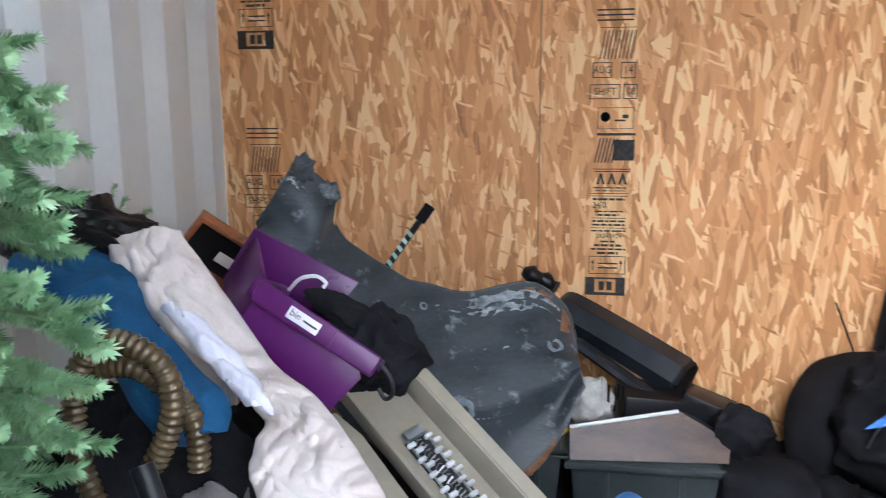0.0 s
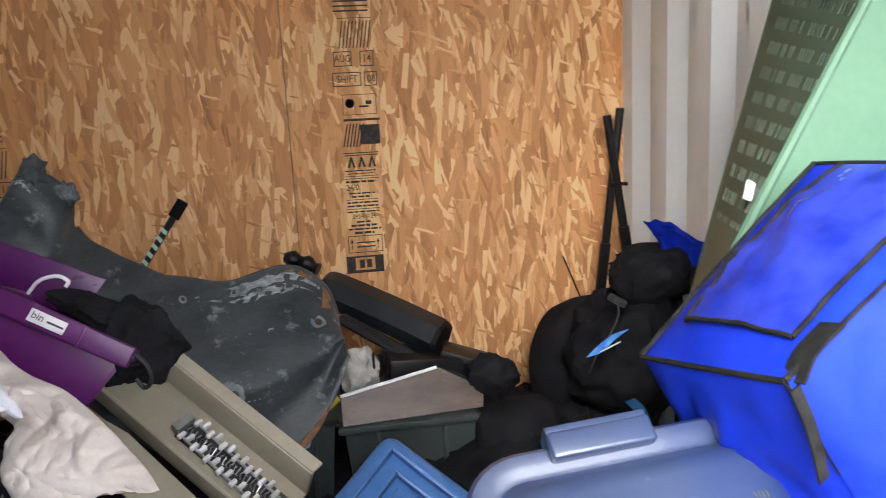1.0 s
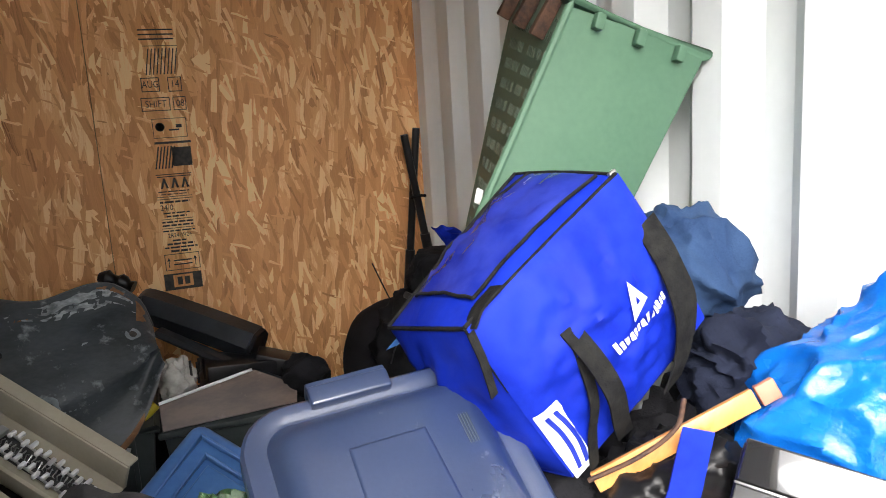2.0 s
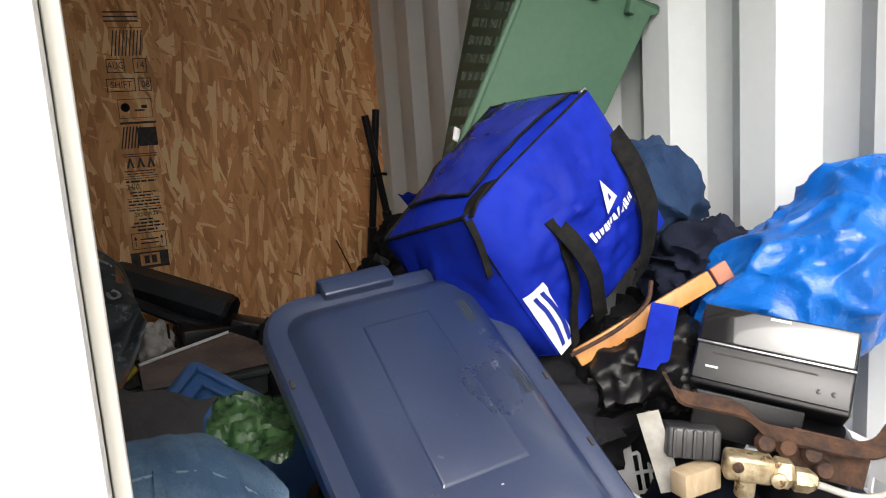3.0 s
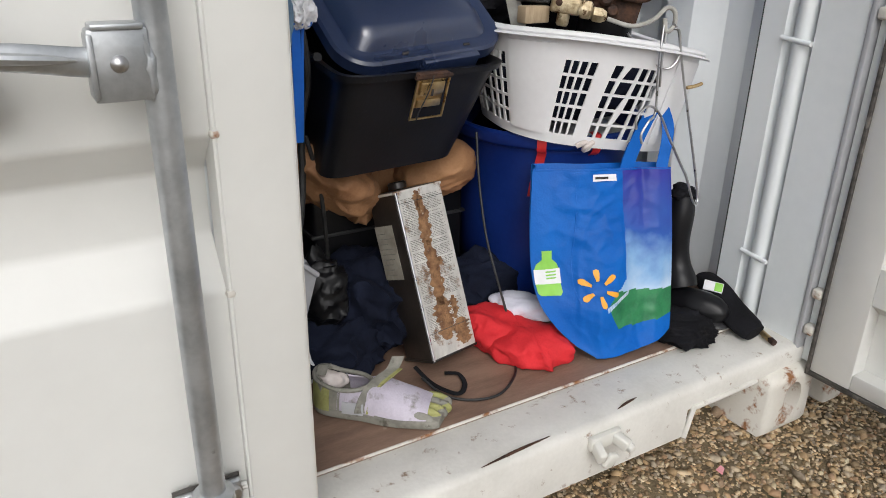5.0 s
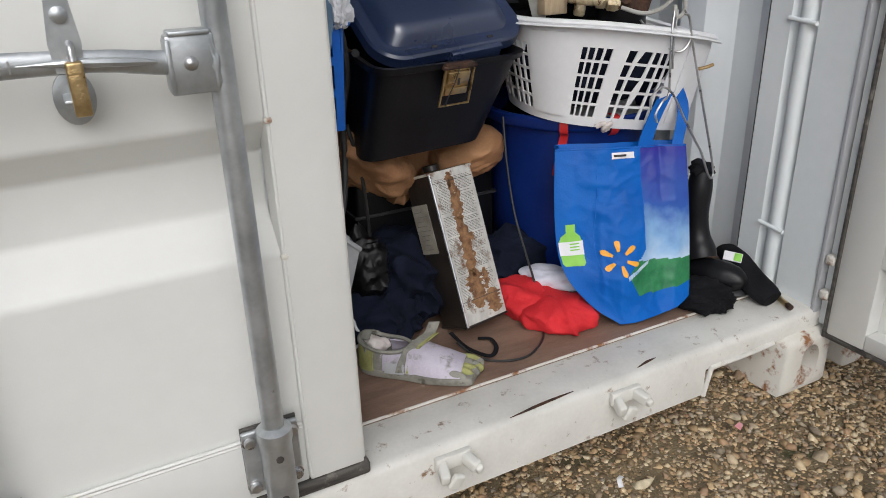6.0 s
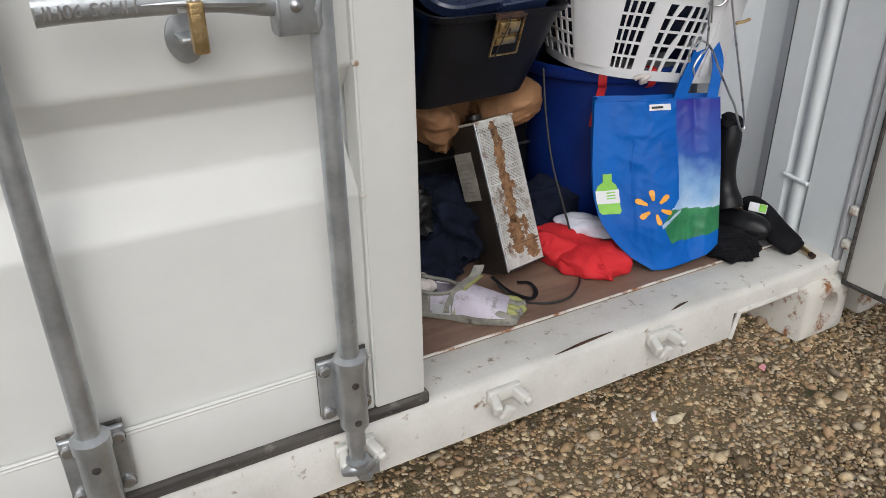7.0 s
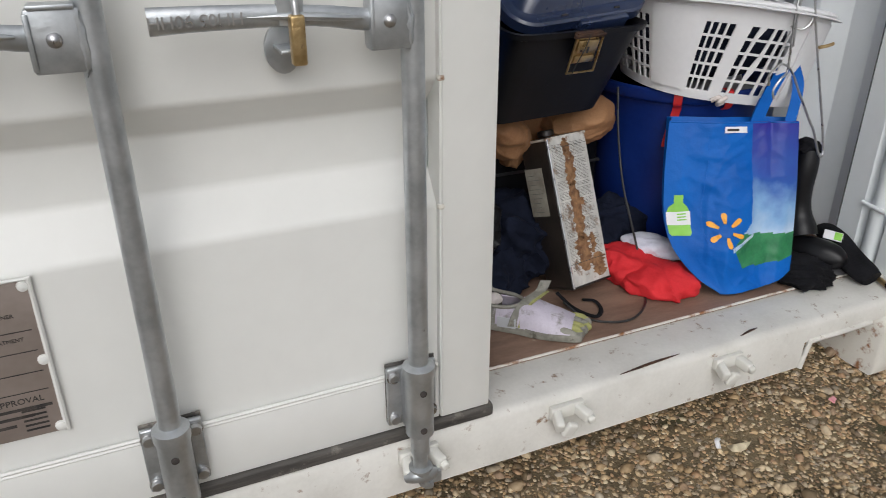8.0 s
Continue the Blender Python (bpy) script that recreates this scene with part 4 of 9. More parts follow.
def stamps(wall):
    """Mill stamps on the boards: dark bars, frames and the legible marks."""
    def column(x0, top, upside):
        y = YB - 0.0012
        m = pose(0, y, 0, 90, 0, 0)
        B = []

        def bar(a, z0, b, z1):
            B.append(poly(rect(a, z0, b, z1), m, 0.0004))

        def ring(a, z0, b, z1, t=0.003):
            bar(a, z0, b, z0 + t), bar(a, z1 - t, b, z1), bar(a, z0, a + t, z1), bar(b - t, z0, b, z1)

        def txt(s, x, z, size, sq=1.0):
            B.append(text_mesh(s, size, m @ Matrix.Translation((x, z, 0)), 0.0004, sq))
        rng = random.Random(int(top * 100))
        x1 = x0 + 0.137
        # hatched patch
        for i in range(9):
            B.append(poly([(x0 + 0.02 + 0.012 * i, top + 0.01), (x0 + 0.024 + 0.012 * i, top + 0.01), (x0 + 0.04 + 0.012 * i, top + 0.10), (x0 + 0.036 + 0.012 * i, top + 0.10)], m, 0.0004))
        bar(x0 + 0.02, top + 0.108, x1, top + 0.110)
        for k in range(3):
            bar(x0 + 0.01, top + 0.13 + 0.016 * k, x1 - 0.01, top + 0.135 + 0.016 * k)
        ring(x0, top - 0.05, x0 + 0.062, top), txt("AUG", x0 + 0.031, top - 0.025, 0.034, 0.8)
        ring(x0 + 0.09, top - 0.052, x1, top), txt("14", x0 + 0.114, top - 0.026, 0.036, 0.85)
        ring(x0 - 0.008, top - 0.118, x0 + 0.09, top - 0.07), txt("SHIFT", x0 + 0.042, top - 0.094, 0.034, 0.85)
        ring(x0 + 0.10, top - 0.118, x1 + 0.008, top - 0.07), txt("08", x1 - 0.012, top - 0.094, 0.034, 0.85)
        ring(x0 + 0.02, top - 0.215, x1, top - 0.145, 0.002)
        ringc = lathe([(0.016, 0), (0.016, 0.0006), (0.0125, 0.0006), (0.0125, 0)], 20, m @ Matrix.Translation((x0 + 0.045, top - 0.175, 0)))
        B.append(ringc)
        bar(x0 + 0.075, top - 0.19, x0 + 0.11, top - 0.184), bar(x0 + 0.10, top - 0.18, x0 + 0.12, top - 0.168)
        # heavy logo block
        bar(x0 + 0.075, top - 0.318, x1 + 0.005, top - 0.25), bar(x0 + 0.02, top - 0.236, x1 + 0.008, top - 0.228)
        for i in range(6):
            a = x0 + 0.012 + 0.011 * i
            B.append(poly([(a, top - 0.325), (a + 0.005, top - 0.325), (a + 0.022, top - 0.245), (a + 0.017, top - 0.245)], m, 0.0004))
        # certification block with bars for the small print
        z = top - 0.345
        bar(x0 + 0.01, z - 0.003, x1 - 0.003, z), bar(x0 + 0.014, z - 0.011, x1 - 0.006, z - 0.008)
        for i in range(3):
            a = x0 + 0.022 + 0.036 * i
            B.append(poly([(a, z - 0.052), (a + 0.008, z - 0.052), (a + 0.014, z - 0.03), (a + 0.02, z - 0.052), (a + 0.028, z - 0.052), (a + 0.017, z - 0.016), (a + 0.011, z - 0.016)], m, 0.0004))
        zz = z - 0.062
        lines = ((0.012, 0.12, 0.004), (0.02, 0.11, 0.003), (0.005, 0.128, 0.002), (0.005, 0.128, 0.002), (0.012, 0.118, 0.007), (0.0, 0.0, 0.022), (0.02, 0.112, 0.005), (0.03, 0.10, 0.006),
                 (0.01, 0.122, 0.002), (0.012, 0.12, 0.006), (0.012, 0.12, 0.006), (0.008, 0.124, 0.002), (0.01, 0.122, 0.005), (0.0, 0.0, 0.018), (0.04, 0.09, 0.006), (0.02, 0.115, 0.007), (0.01, 0.125, 0.006), (0.03, 0.10, 0.008))
        words = {5: ("24/0", 0.030, 0.034), 13: ("2R24/W24", 0.022, 0.068)}
        for i, (a, b, h) in enumerate(lines):
            if i in words:
                s, size, dx = words[i]
                txt(s, x0 + dx, zz - h / 2, size, 0.85)
            else:
                k = a
                while k < b:
                    stepw = min(b - k, rng.uniform(0.012, 0.035)) if h > 0.0025 else b - a
                    bar(x0 + k, zz - h, x0 + k + stepw, zz)
                    k += stepw + (0.004 if h > 0.0025 else 1)
            zz -= h + 0.0065
        # arrows box
        ring(x0 + 0.004, zz - 0.062, x1 - 0.01, zz, 0.0025)
        for a in (x0 + 0.018, x1 - 0.026):
            B.append(poly([(a - 0.006, zz - 0.026), (a + 0.006, zz - 0.026), (a, zz - 0.012)], m, 0.0004))
            bar(a - 0.0015, zz - 0.05, a + 0.0015, zz - 0.026)
        bar(x0 + 0.035, zz - 0.028, x0 + 0.10, zz - 0.023), bar(x0 + 0.035, zz - 0.043, x0 + 0.10, zz - 0.038)
        zl = top - 0.715
        bar(x0 - 0.006, zl - 0.062, x0 + 0.026, zl), bar(x0 + 0.096, zl - 0.062, x1 - 0.01, zl), bar(x0 + 0.026, zl - 0.062, x0 + 0.096, zl - 0.052), bar(x0 + 0.026, zl - 0.006, x0 + 0.096, zl)
        bar(x0 + 0.040, zl - 0.044, x0 + 0.058, zl - 0.014), bar(x0 + 0.066, zl - 0.044, x0 + 0.084, zl - 0.014)
        part("mill_stamp", join(*B), M_INK, wall, "worn black mill stamp", smooth=0)
    column(1.300, 1.703, False)
    column(0.082, 2.545, False)
    column(0.082, 1.329, False)


ground()
gravel()
structure()


# ---- added mound that carries the things further in ----
# mostly unseen cloth mound, made up so nothing floats and gaps stay dark
def filler_mound():
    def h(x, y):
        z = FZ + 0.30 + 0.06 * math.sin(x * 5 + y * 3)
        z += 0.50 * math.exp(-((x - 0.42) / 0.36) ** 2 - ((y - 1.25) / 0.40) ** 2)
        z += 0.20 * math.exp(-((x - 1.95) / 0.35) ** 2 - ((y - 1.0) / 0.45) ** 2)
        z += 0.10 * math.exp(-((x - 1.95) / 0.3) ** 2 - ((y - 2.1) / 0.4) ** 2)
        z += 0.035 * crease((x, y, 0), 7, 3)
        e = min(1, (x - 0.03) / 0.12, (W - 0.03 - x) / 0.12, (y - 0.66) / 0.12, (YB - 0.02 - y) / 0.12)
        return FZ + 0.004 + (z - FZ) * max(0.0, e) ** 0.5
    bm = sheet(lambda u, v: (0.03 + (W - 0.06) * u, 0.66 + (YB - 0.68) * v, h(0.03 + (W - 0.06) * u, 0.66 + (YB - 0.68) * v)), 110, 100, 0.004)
    single("filler_mound", bm, M_BLACK, "dark cloth mound added to carry the heap and close its gaps", "pile", 60, "stuff")


# ---- front stack, by the doorway ----
def tote_body():
    t = thing("storage_tote", (1.52, 0.55, 0.615), "black plastic storage trunk, lid off, brass latch, on a tan sack", "tote")
    # outer walls drawn as a tapered shell with a rolled rim
    lo = [Vector(p) for p in ((1.348, 0.372, 0.636), (1.649, 0.400, 0.637), (1.70, 0.80, 0.66), (1.43, 0.80, 0.66))]
    hi = [Vector(p) for p in ((1.372, 0.315, 0.830), (1.742, 0.372, 0.822), (1.80, 0.84, 0.84), (1.42, 0.80, 0.86))]

    def corner_loop(q, r, k=5):
        out = []
        for i in range(4):
            a, b, c = q[i - 1], q[i], q[(i + 1) % 4]
            d0, d1 = (a - b).normalized(), (c - b).normalized()
            for s in range(k + 1):
                f = s / k
                p0, p1 = b + d0 * r * (1 - f), b + d1 * r * f
                out.append(p0 * (1 - f) + p1 * f)
        return out
    L, H = corner_loop(lo, 0.05), corner_loop(hi, 0.06)
    n = len(L)
    cen = sum(hi, Vector()) / 4
    up = Vector((0, -0.05, 1))

    def fn(u, v):
        i = round(u * n) % n
        j = round(v * 9)
        f = (0.0, 0.3, 0.6, 0.86, 0.93, 0.94, 1.0, 1.0, 0.96, 0.3)[j]
        o = (0, 0, 0, 0, 0.002, 0.012, 0.012, -0.006, -0.010, -0.010)[j]
        p = L[i] * (1 - f) + H[i] * f
        out = (p - cen)
        out.z = 0
        return p + out.normalized() * o
    bm = sheet(fn, n, 9, 0, closed_u=True)
    part("shell", bm, M_TOTE, t, smooth=50)
    bm = bmesh.new()
    bm.faces.new([bm.verts.new(p) for p in L])
    part("base", bm, M_TOTE, t)
    # vertical end rib and latch
    m = frame_of((1.548, 0.330, 0.826), hi[1] - hi[0], (lo[0] - hi[0]) * -1)
    la = part("latch", box((0, -0.036, 0.007), (0.064, 0.062, 0.005), m, 0.002), M_BRASS, t, "worn brass hasp latch")
    part("latch_plate", box((0, -0.026, 0.012), (0.056, 0.026, 0.008), m, 0.003, 3), M_BRASS, la)
    part("latch_lip", box((0, -0.056, 0.011), (0.056, 0.016, 0.006), m, 0.002), M_BRASS, la)
    part("latch_top", box((0, -0.003, 0.008), (0.072, 0.012, 0.014), m, 0.003), M_BROWNRUST, la)
    part("hinge_pin", rod(m @ Vector((-0.042, -0.004, 0.012)), m @ Vector((0.042, -0.004, 0.012)), 0.004, 8), M_BROWNRUST, la)
    part("latch_loop", tube([m @ Vector(q) for q in ((-0.036, -0.008, 0.013), (-0.038, -0.086, 0.014), (0.037, -0.086, 0.014), (0.036, -0.008, 0.013))], 0.0028, 8, 1), M_BRASS, la)
    part("keyhole", box((0, -0.034, 0.0165), (0.005, 0.014, 0.001), m, 0), M_INK, la)
    part("wire", tube([m @ Vector(q) for q in ((-0.004, 0.0, 0.016), (-0.012, -0.03, 0.020), (-0.022, -0.065, 0.019), (-0.024, -0.088, 0.016))], 0.0012, 6, 4), M_CORD, la)
    part("rim_handle", tube([Vector((1.380, 0.45, 0.845)), Vector((1.378, 0.55, 0.82)), Vector((1.392, 0.65, 0.85))], 0.009, 8, 5), M_BLACKPL, t)


def tote_lid():
    """A large rounded lid leaning back on the trunk; local x across, y up its length, z outwards."""
    bl, br, tl = Vector((1.4016, 0.3722, 0.8334)), Vector((1.7700, 0.3887, 0.8556)), Vector((1.3650, 0.7839, 1.1355))
    m = frame_of(bl, br - bl, tl - bl)
    w, h = (br - bl).length, (tl - bl).length + 0.02
    t = thing("tote_lid", (1.58, 0.45, 0.85), "dark navy plastic tote lid leaning on the open trunk", "lid")

    def loop(inset, z, r):
        r = max(0.012, r - inset)
        pts = []
        for cx, cy, a0 in ((w - inset - r, inset + r, -90), (w - inset - r, h - inset - r, 0), (inset + r, h - inset - r, 90), (inset + r, inset + r, 180)):
            for s in range(9):
                a = radians(a0 + 90 * s / 8)
                pts.append(Vector((cx + r * math.cos(a), cy + r * math.sin(a), z)))
        return pts
    prof = ((0.004, -0.030, 0.07), (0.0, -0.028, 0.07), (0.001, -0.006, 0.07), (0.006, -0.001, 0.07), (0.022, -0.001, 0.07), (0.028, -0.004, 0.07), (0.034, -0.004, 0.07), (0.046, 0.014, 0.08), (0.056, 0.0225, 0.08),
            (0.070, 0.0265, 0.08), (0.120, 0.0275, 0.05))
    bm = bmesh.new()
    rings = [[bm.verts.new(m @ p) for p in loop(*q)] for q in prof]
    k = len(rings[0])
    for A, B in zip(rings, rings[1:]):
        for s in range(k):
            bm.faces.new((A[s], A[(s + 1) % k], B[(s + 1) % k], B[s]))
    bm.faces.new(rings[-1])
    bmesh.ops.recalc_face_normals(bm, faces=bm.faces[:])
    bmesh.ops.solidify(bm, geom=bm.faces[:], thickness=0.0025)
    part("lid_shell", bm, M_LID, t, smooth=35)
    # raised oblong panel outline, in two thin ribs
    def P(x, y, z=0.0278):
        return m @ Vector((x, y, z))
    x0, x1, y0, y1 = w * 0.31, w * 0.70, h * 0.30, h * 0.80
    part("raised_panel", hexa([P(x0 + 0.005, y0, 0.0275), P(x1 - 0.01, y0, 0.0275), P(x1 - 0.025, y1, 0.0275), P(x0 + 0.012, y1, 0.0275)], [P(x0 + 0.009, y0 + 0.004, 0.0300), P(x1 - 0.014, y0 + 0.004, 0.0300), P(x1 - 0.029, y1 - 0.004, 0.0300), P(x0 + 0.016, y1 - 0.004, 0.0300)], 0.0015, 2), M_LID, t)
    # hand clips at both ends
    part("end_clip", box((w * 0.44, h - 0.008, 0.006), (0.115, 0.030, 0.016), m, 0.004, 3), M_LID, t)
    part("end_clip", box((w * 0.44, h + 0.010, -0.006), (0.115, 0.012, 0.030), m, 0.003, 2), M_LID, t)
    part("end_clip", box((w * 0.60, -0.006, -0.022), (0.125, 0.016, 0.040), m, 0.004, 2), M_LID, t)
    for x, y in ((0.028, 0.35), (0.030, 0.72), (0.965, 0.30), (0.968, 0.52), (0.965, 0.75)):
        part("rim_slot", box((w * x, h * y, 0.0), (0.005, 0.014, 0.004), m, 0.001), M_INK, t)
    for x in (0.35, 0.72):
        part("rim_slot", box((w * x, 0.016, 0.0), (0.014, 0.005, 0.004), m, 0.001), M_INK, t)
    for cx, cy in ((0.80, 0.46), (0.76, 0.72)):
        part("print_bars", join(*[poly(rect(w * cx + 0.004 * i, h * cy, w * cx + 0.004 * i + 0.0012, h * cy + 0.045), m @ Matrix.Translation((0, 0, 0.0272)), 0.0008) for i in range(4)]), M_GREYTOTE, t)
    single("lid_debris", join(*[box((w * a, h * b, 0.0292), (0.004, 0.0012, 0.001), m, 0) for a, b in ((0.45, 0.78), (0.44, 0.42), (0.62, 0.33), (0.52, 0.26))]), M_WHITE, "tiny pale specks lying on the navy lid", "debris", 0, "stuff")


def tan_sack():
    bm = lump((1.535, 0.640, 0.568), (0.225, 0.20, 0.062), None, 0.22, 7, 4, 5, 0.515)
    for v in bm.verts:
        if abs(v.co.x - 1.58) < 0.085:
            v.co.y = max(v.co.y, 0.555)
    s = thing("sack", (1.535, 0.64, 0.515), "crumpled tan cloth sack squashed under the trunk", "sack")
    part("sack_body", bm, M_TAN, s, smooth=70)
    part("sack_fold", lump((1.425, 0.515, 0.590), (0.115, 0.100, 0.062), pose(0, 0, 0, 0, 38, 10), 0.16, 8, 14, 5), M_TAN, s, smooth=70)
    part("sack_fold", lump((1.680, 0.540, 0.575), (0.105, 0.105, 0.060), pose(0, 0, 0, 0, -12, 0), 0.12, 7, 24, 5), M_TAN, s, smooth=70)
    part("sack_neck", lump((1.500, 0.540, 0.525), (0.045, 0.050, 0.052), pose(0, 0, 0, 0, 20, 0), 0.28, 14, 34, 5), M_TAN, s, smooth=70)


def black_case():
    c = thing("black_case", (1.61, 0.72, FZ), "black case standing on the floor under the sack", "case")
    part("case_body", span((1.41, 0.60, FZ + 0.002), (1.800, 0.96, 0.512), 0.012, 3), M_BLACKPL, c)
    part("case_seam", span((1.405, 0.596, 0.425), (1.804, 0.965, 0.433), 0.002), M_STEREOG, c)


def tin_can():
    tl, tr, bl = Vector((1.5129, 0.4160, 0.5767)), Vector((1.6294, 0.4383, 0.5756)), Vector((1.5347, 0.2855, 0.2390))
    x, dn = tr - tl, bl - tl
    m = frame_of(bl, x, -dn)
    w, h, dep = x.length + 0.004, dn.length, 0.092
    t = thing("solvent_can", (1.58, 0.35, FZ), "dented oblong tin can, rusty silver front and black sides", "can")
    part("can_body", box((w / 2, h / 2, -dep / 2), (w, h, dep), m, 0.004, 3), M_TINBLACK, t)
    part("front_face", box((w / 2 + 0.002, h / 2, 0.0022), (w - 0.006, h - 0.006, 0.002), m, 0.001, 1), M_TIN, t, "scuffed silver tin face streaked with rust")
    for y in (0.004, h - 0.004):
        part("seam_ridge", box((w / 2, y, -dep / 2), (w + 0.005, 0.006, dep + 0.008), m, 0.002), M_TIN if y > 0.1 else M_TINBLACK, t)
    rng = random.Random(5)
    rustm = pmat("flaking_rust", (0.12, 0.055, 0.025), (0.33, 0.18, 0.085), 70, 0.9, 0, 0.7, 220, 0.1, ((0.40, 0.33, 0.24), 60, 0.62, 0.06, 0.8))

    def ragged(cx, y0, y1, wd, seed):
        def fn(u, v):
            y = y0 + (y1 - y0) * v
            e = wd * (0.72 + 1.1 * abs(noise.noise(Vector((v * 7, seed, 0)))) + 0.4 * abs(noise.noise(Vector((v * 40, seed, 3))))) * math.sin(math.pi * min(1, max(0.02, v))) ** 0.3
            mid = cx + 0.008 * noise.noise(Vector((v * 4, seed, 8)))
            return m @ Vector((min(w - 0.004, max(0.006, mid + (u - 0.5) * 2 * e)), y, 0.0036))
        return sheet(fn, 4, 90, 0.0006)
    for q in ((w * 0.46, h * 0.66, h * 0.95, 0.015, 1), (w * 0.46, h * 0.30, h * 0.70, 0.016, 2), (w * 0.44, h * 0.10, h * 0.36, 0.022, 3), (w * 0.76, h * 0.04, h * 0.20, 0.021, 4), (w * 0.70, h * 0.20, h * 0.34, 0.008, 6), (w * 0.42, h * 0.86, h * 0.98, 0.008, 7), (w * 0.62, h * 0.53, h * 0.58, 0.007, 9)):
        part("rust_streak", ragged(*q), rustm, t, "brown flaking rust streak")
    # fine faded print in two columns
    bm = bmesh.new()
    for i in range(92):
        y = h * (0.12 + 0.84 * i / 92)
        for c0, c1 in ((0.09, 0.42), (0.55, 0.93)):
            if rng.random() < 0.12:
                continue
            a, end = w * c0, w * (c1 - 0.10 * rng.random())
            while a < end:
                b = min(end, a + rng.uniform(0.003, 0.011))
                bm.faces.new([bm.verts.new(m @ Vector(q)) for q in ((a, y, 0.0035), (b, y, 0.0035), (b, y + 0.0013, 0.0035), (a, y + 0.0013, 0.0035))])
                a = b + rng.uniform(0.001, 0.003)
    bmesh.ops.recalc_face_normals(bm, faces=bm.faces[:])
    faded = pmat("faded_print", (0.10, 0.095, 0.09), (0.30, 0.285, 0.26), 50, 0.6)
    tagged(part("small_print", bm, faded, t, smooth=0), kind="stuff")
    part("scored_line", box((w / 2, h * 0.165, 0.0034), (w * 0.96, 0.0012, 0.0008), m, 0), M_INK, t)
    part("scored_line", box((w / 2, h * 0.925, 0.0034), (w * 0.96, 0.0012, 0.0008), m, 0), M_INK, t)
    part("bright_edge", tube([m @ Vector((0.003, h * f, 0.002)) for f in (0.01, 0.3, 0.6, 0.99)], 0.0032, 8, 1), M_STEEL, t, "worn bare metal edge")
    # side label
    sm = frame_of(m @ Vector((-0.0012, h * 0.50, -0.092)), m.to_3x3() @ Vector((0, 0, 1)), m.to_3x3() @ Vector((0, 1, 0)))
    lab = part("label", poly(rect(0, 0, 0.062, 0.115), sm @ Matrix.Translation((0.002, 0.0, 0.0004)), 0.0008), M_LABEL, t, "grimy paper label")
    part("small_print", join(*[poly(rect(0.008, 0.010 + 0.011 * i, 0.030 + 0.028 * rng.random(), 0.0114 + 0.011 * i), sm @ Matrix.Translation((0, 0, 0.0014)), 0.0003) for i in range(9)]), faded, lab)
    part("cap", lathe([(0.020, 0), (0.020, 0.012), (0.017, 0.015)], 20, m @ pose(w / 2, h + 0.002, -dep * 0.7, -90, 0, 0)), M_TINBLACK, t)


def tub():
    m = Matrix.Translation((2.012, 0.56, 0)) @ Matrix.Diagonal((0.97, 0.97, 1, 1))
    t = thing("plastic_tub", (2.0, 0.56, FZ), "deep blue round plastic tub under the laundry basket", "tub")
    part("tub_wall", lathe([(0.198, FZ + 0.001), (0.205, FZ + 0.008), (0.222, 0.48), (0.226, 0.608), (0.228, 0.612), (0.228, 0.623), (0.240, 0.625), (0.246, 0.633), (0.245, 0.653), (0.238, 0.658), (0.226, 0.655), (0.222, 0.58), (0.198, 0.24), (0.0005, 0.235)], 72, m), M_TUB, t, smooth=50)
    for a in (229, 258):
        q = radians(a)
        p = [Vector((2.012 + r * math.cos(q), 0.56 + r * math.sin(q), z)) for r, z in ((0.216, 0.662), (0.234, 0.661), (0.2415, 0.653), (0.2420, 0.633), (0.236, 0.621), (0.225, 0.613))]
        if a < 240:
            p += [Vector((2.012 + 0.224 * math.cos(q - 0.05), 0.56 + 0.224 * math.sin(q - 0.05), 0.55)), Vector((2.012 + 0.222 * math.cos(q - 0.07), 0.56 + 0.222 * math.sin(q - 0.07), 0.515))]
        part("tape", band(p, 0.020, 0.001, (-math.sin(q), math.cos(q), 0), 3), M_TAPE, t, "torn red tape strip")


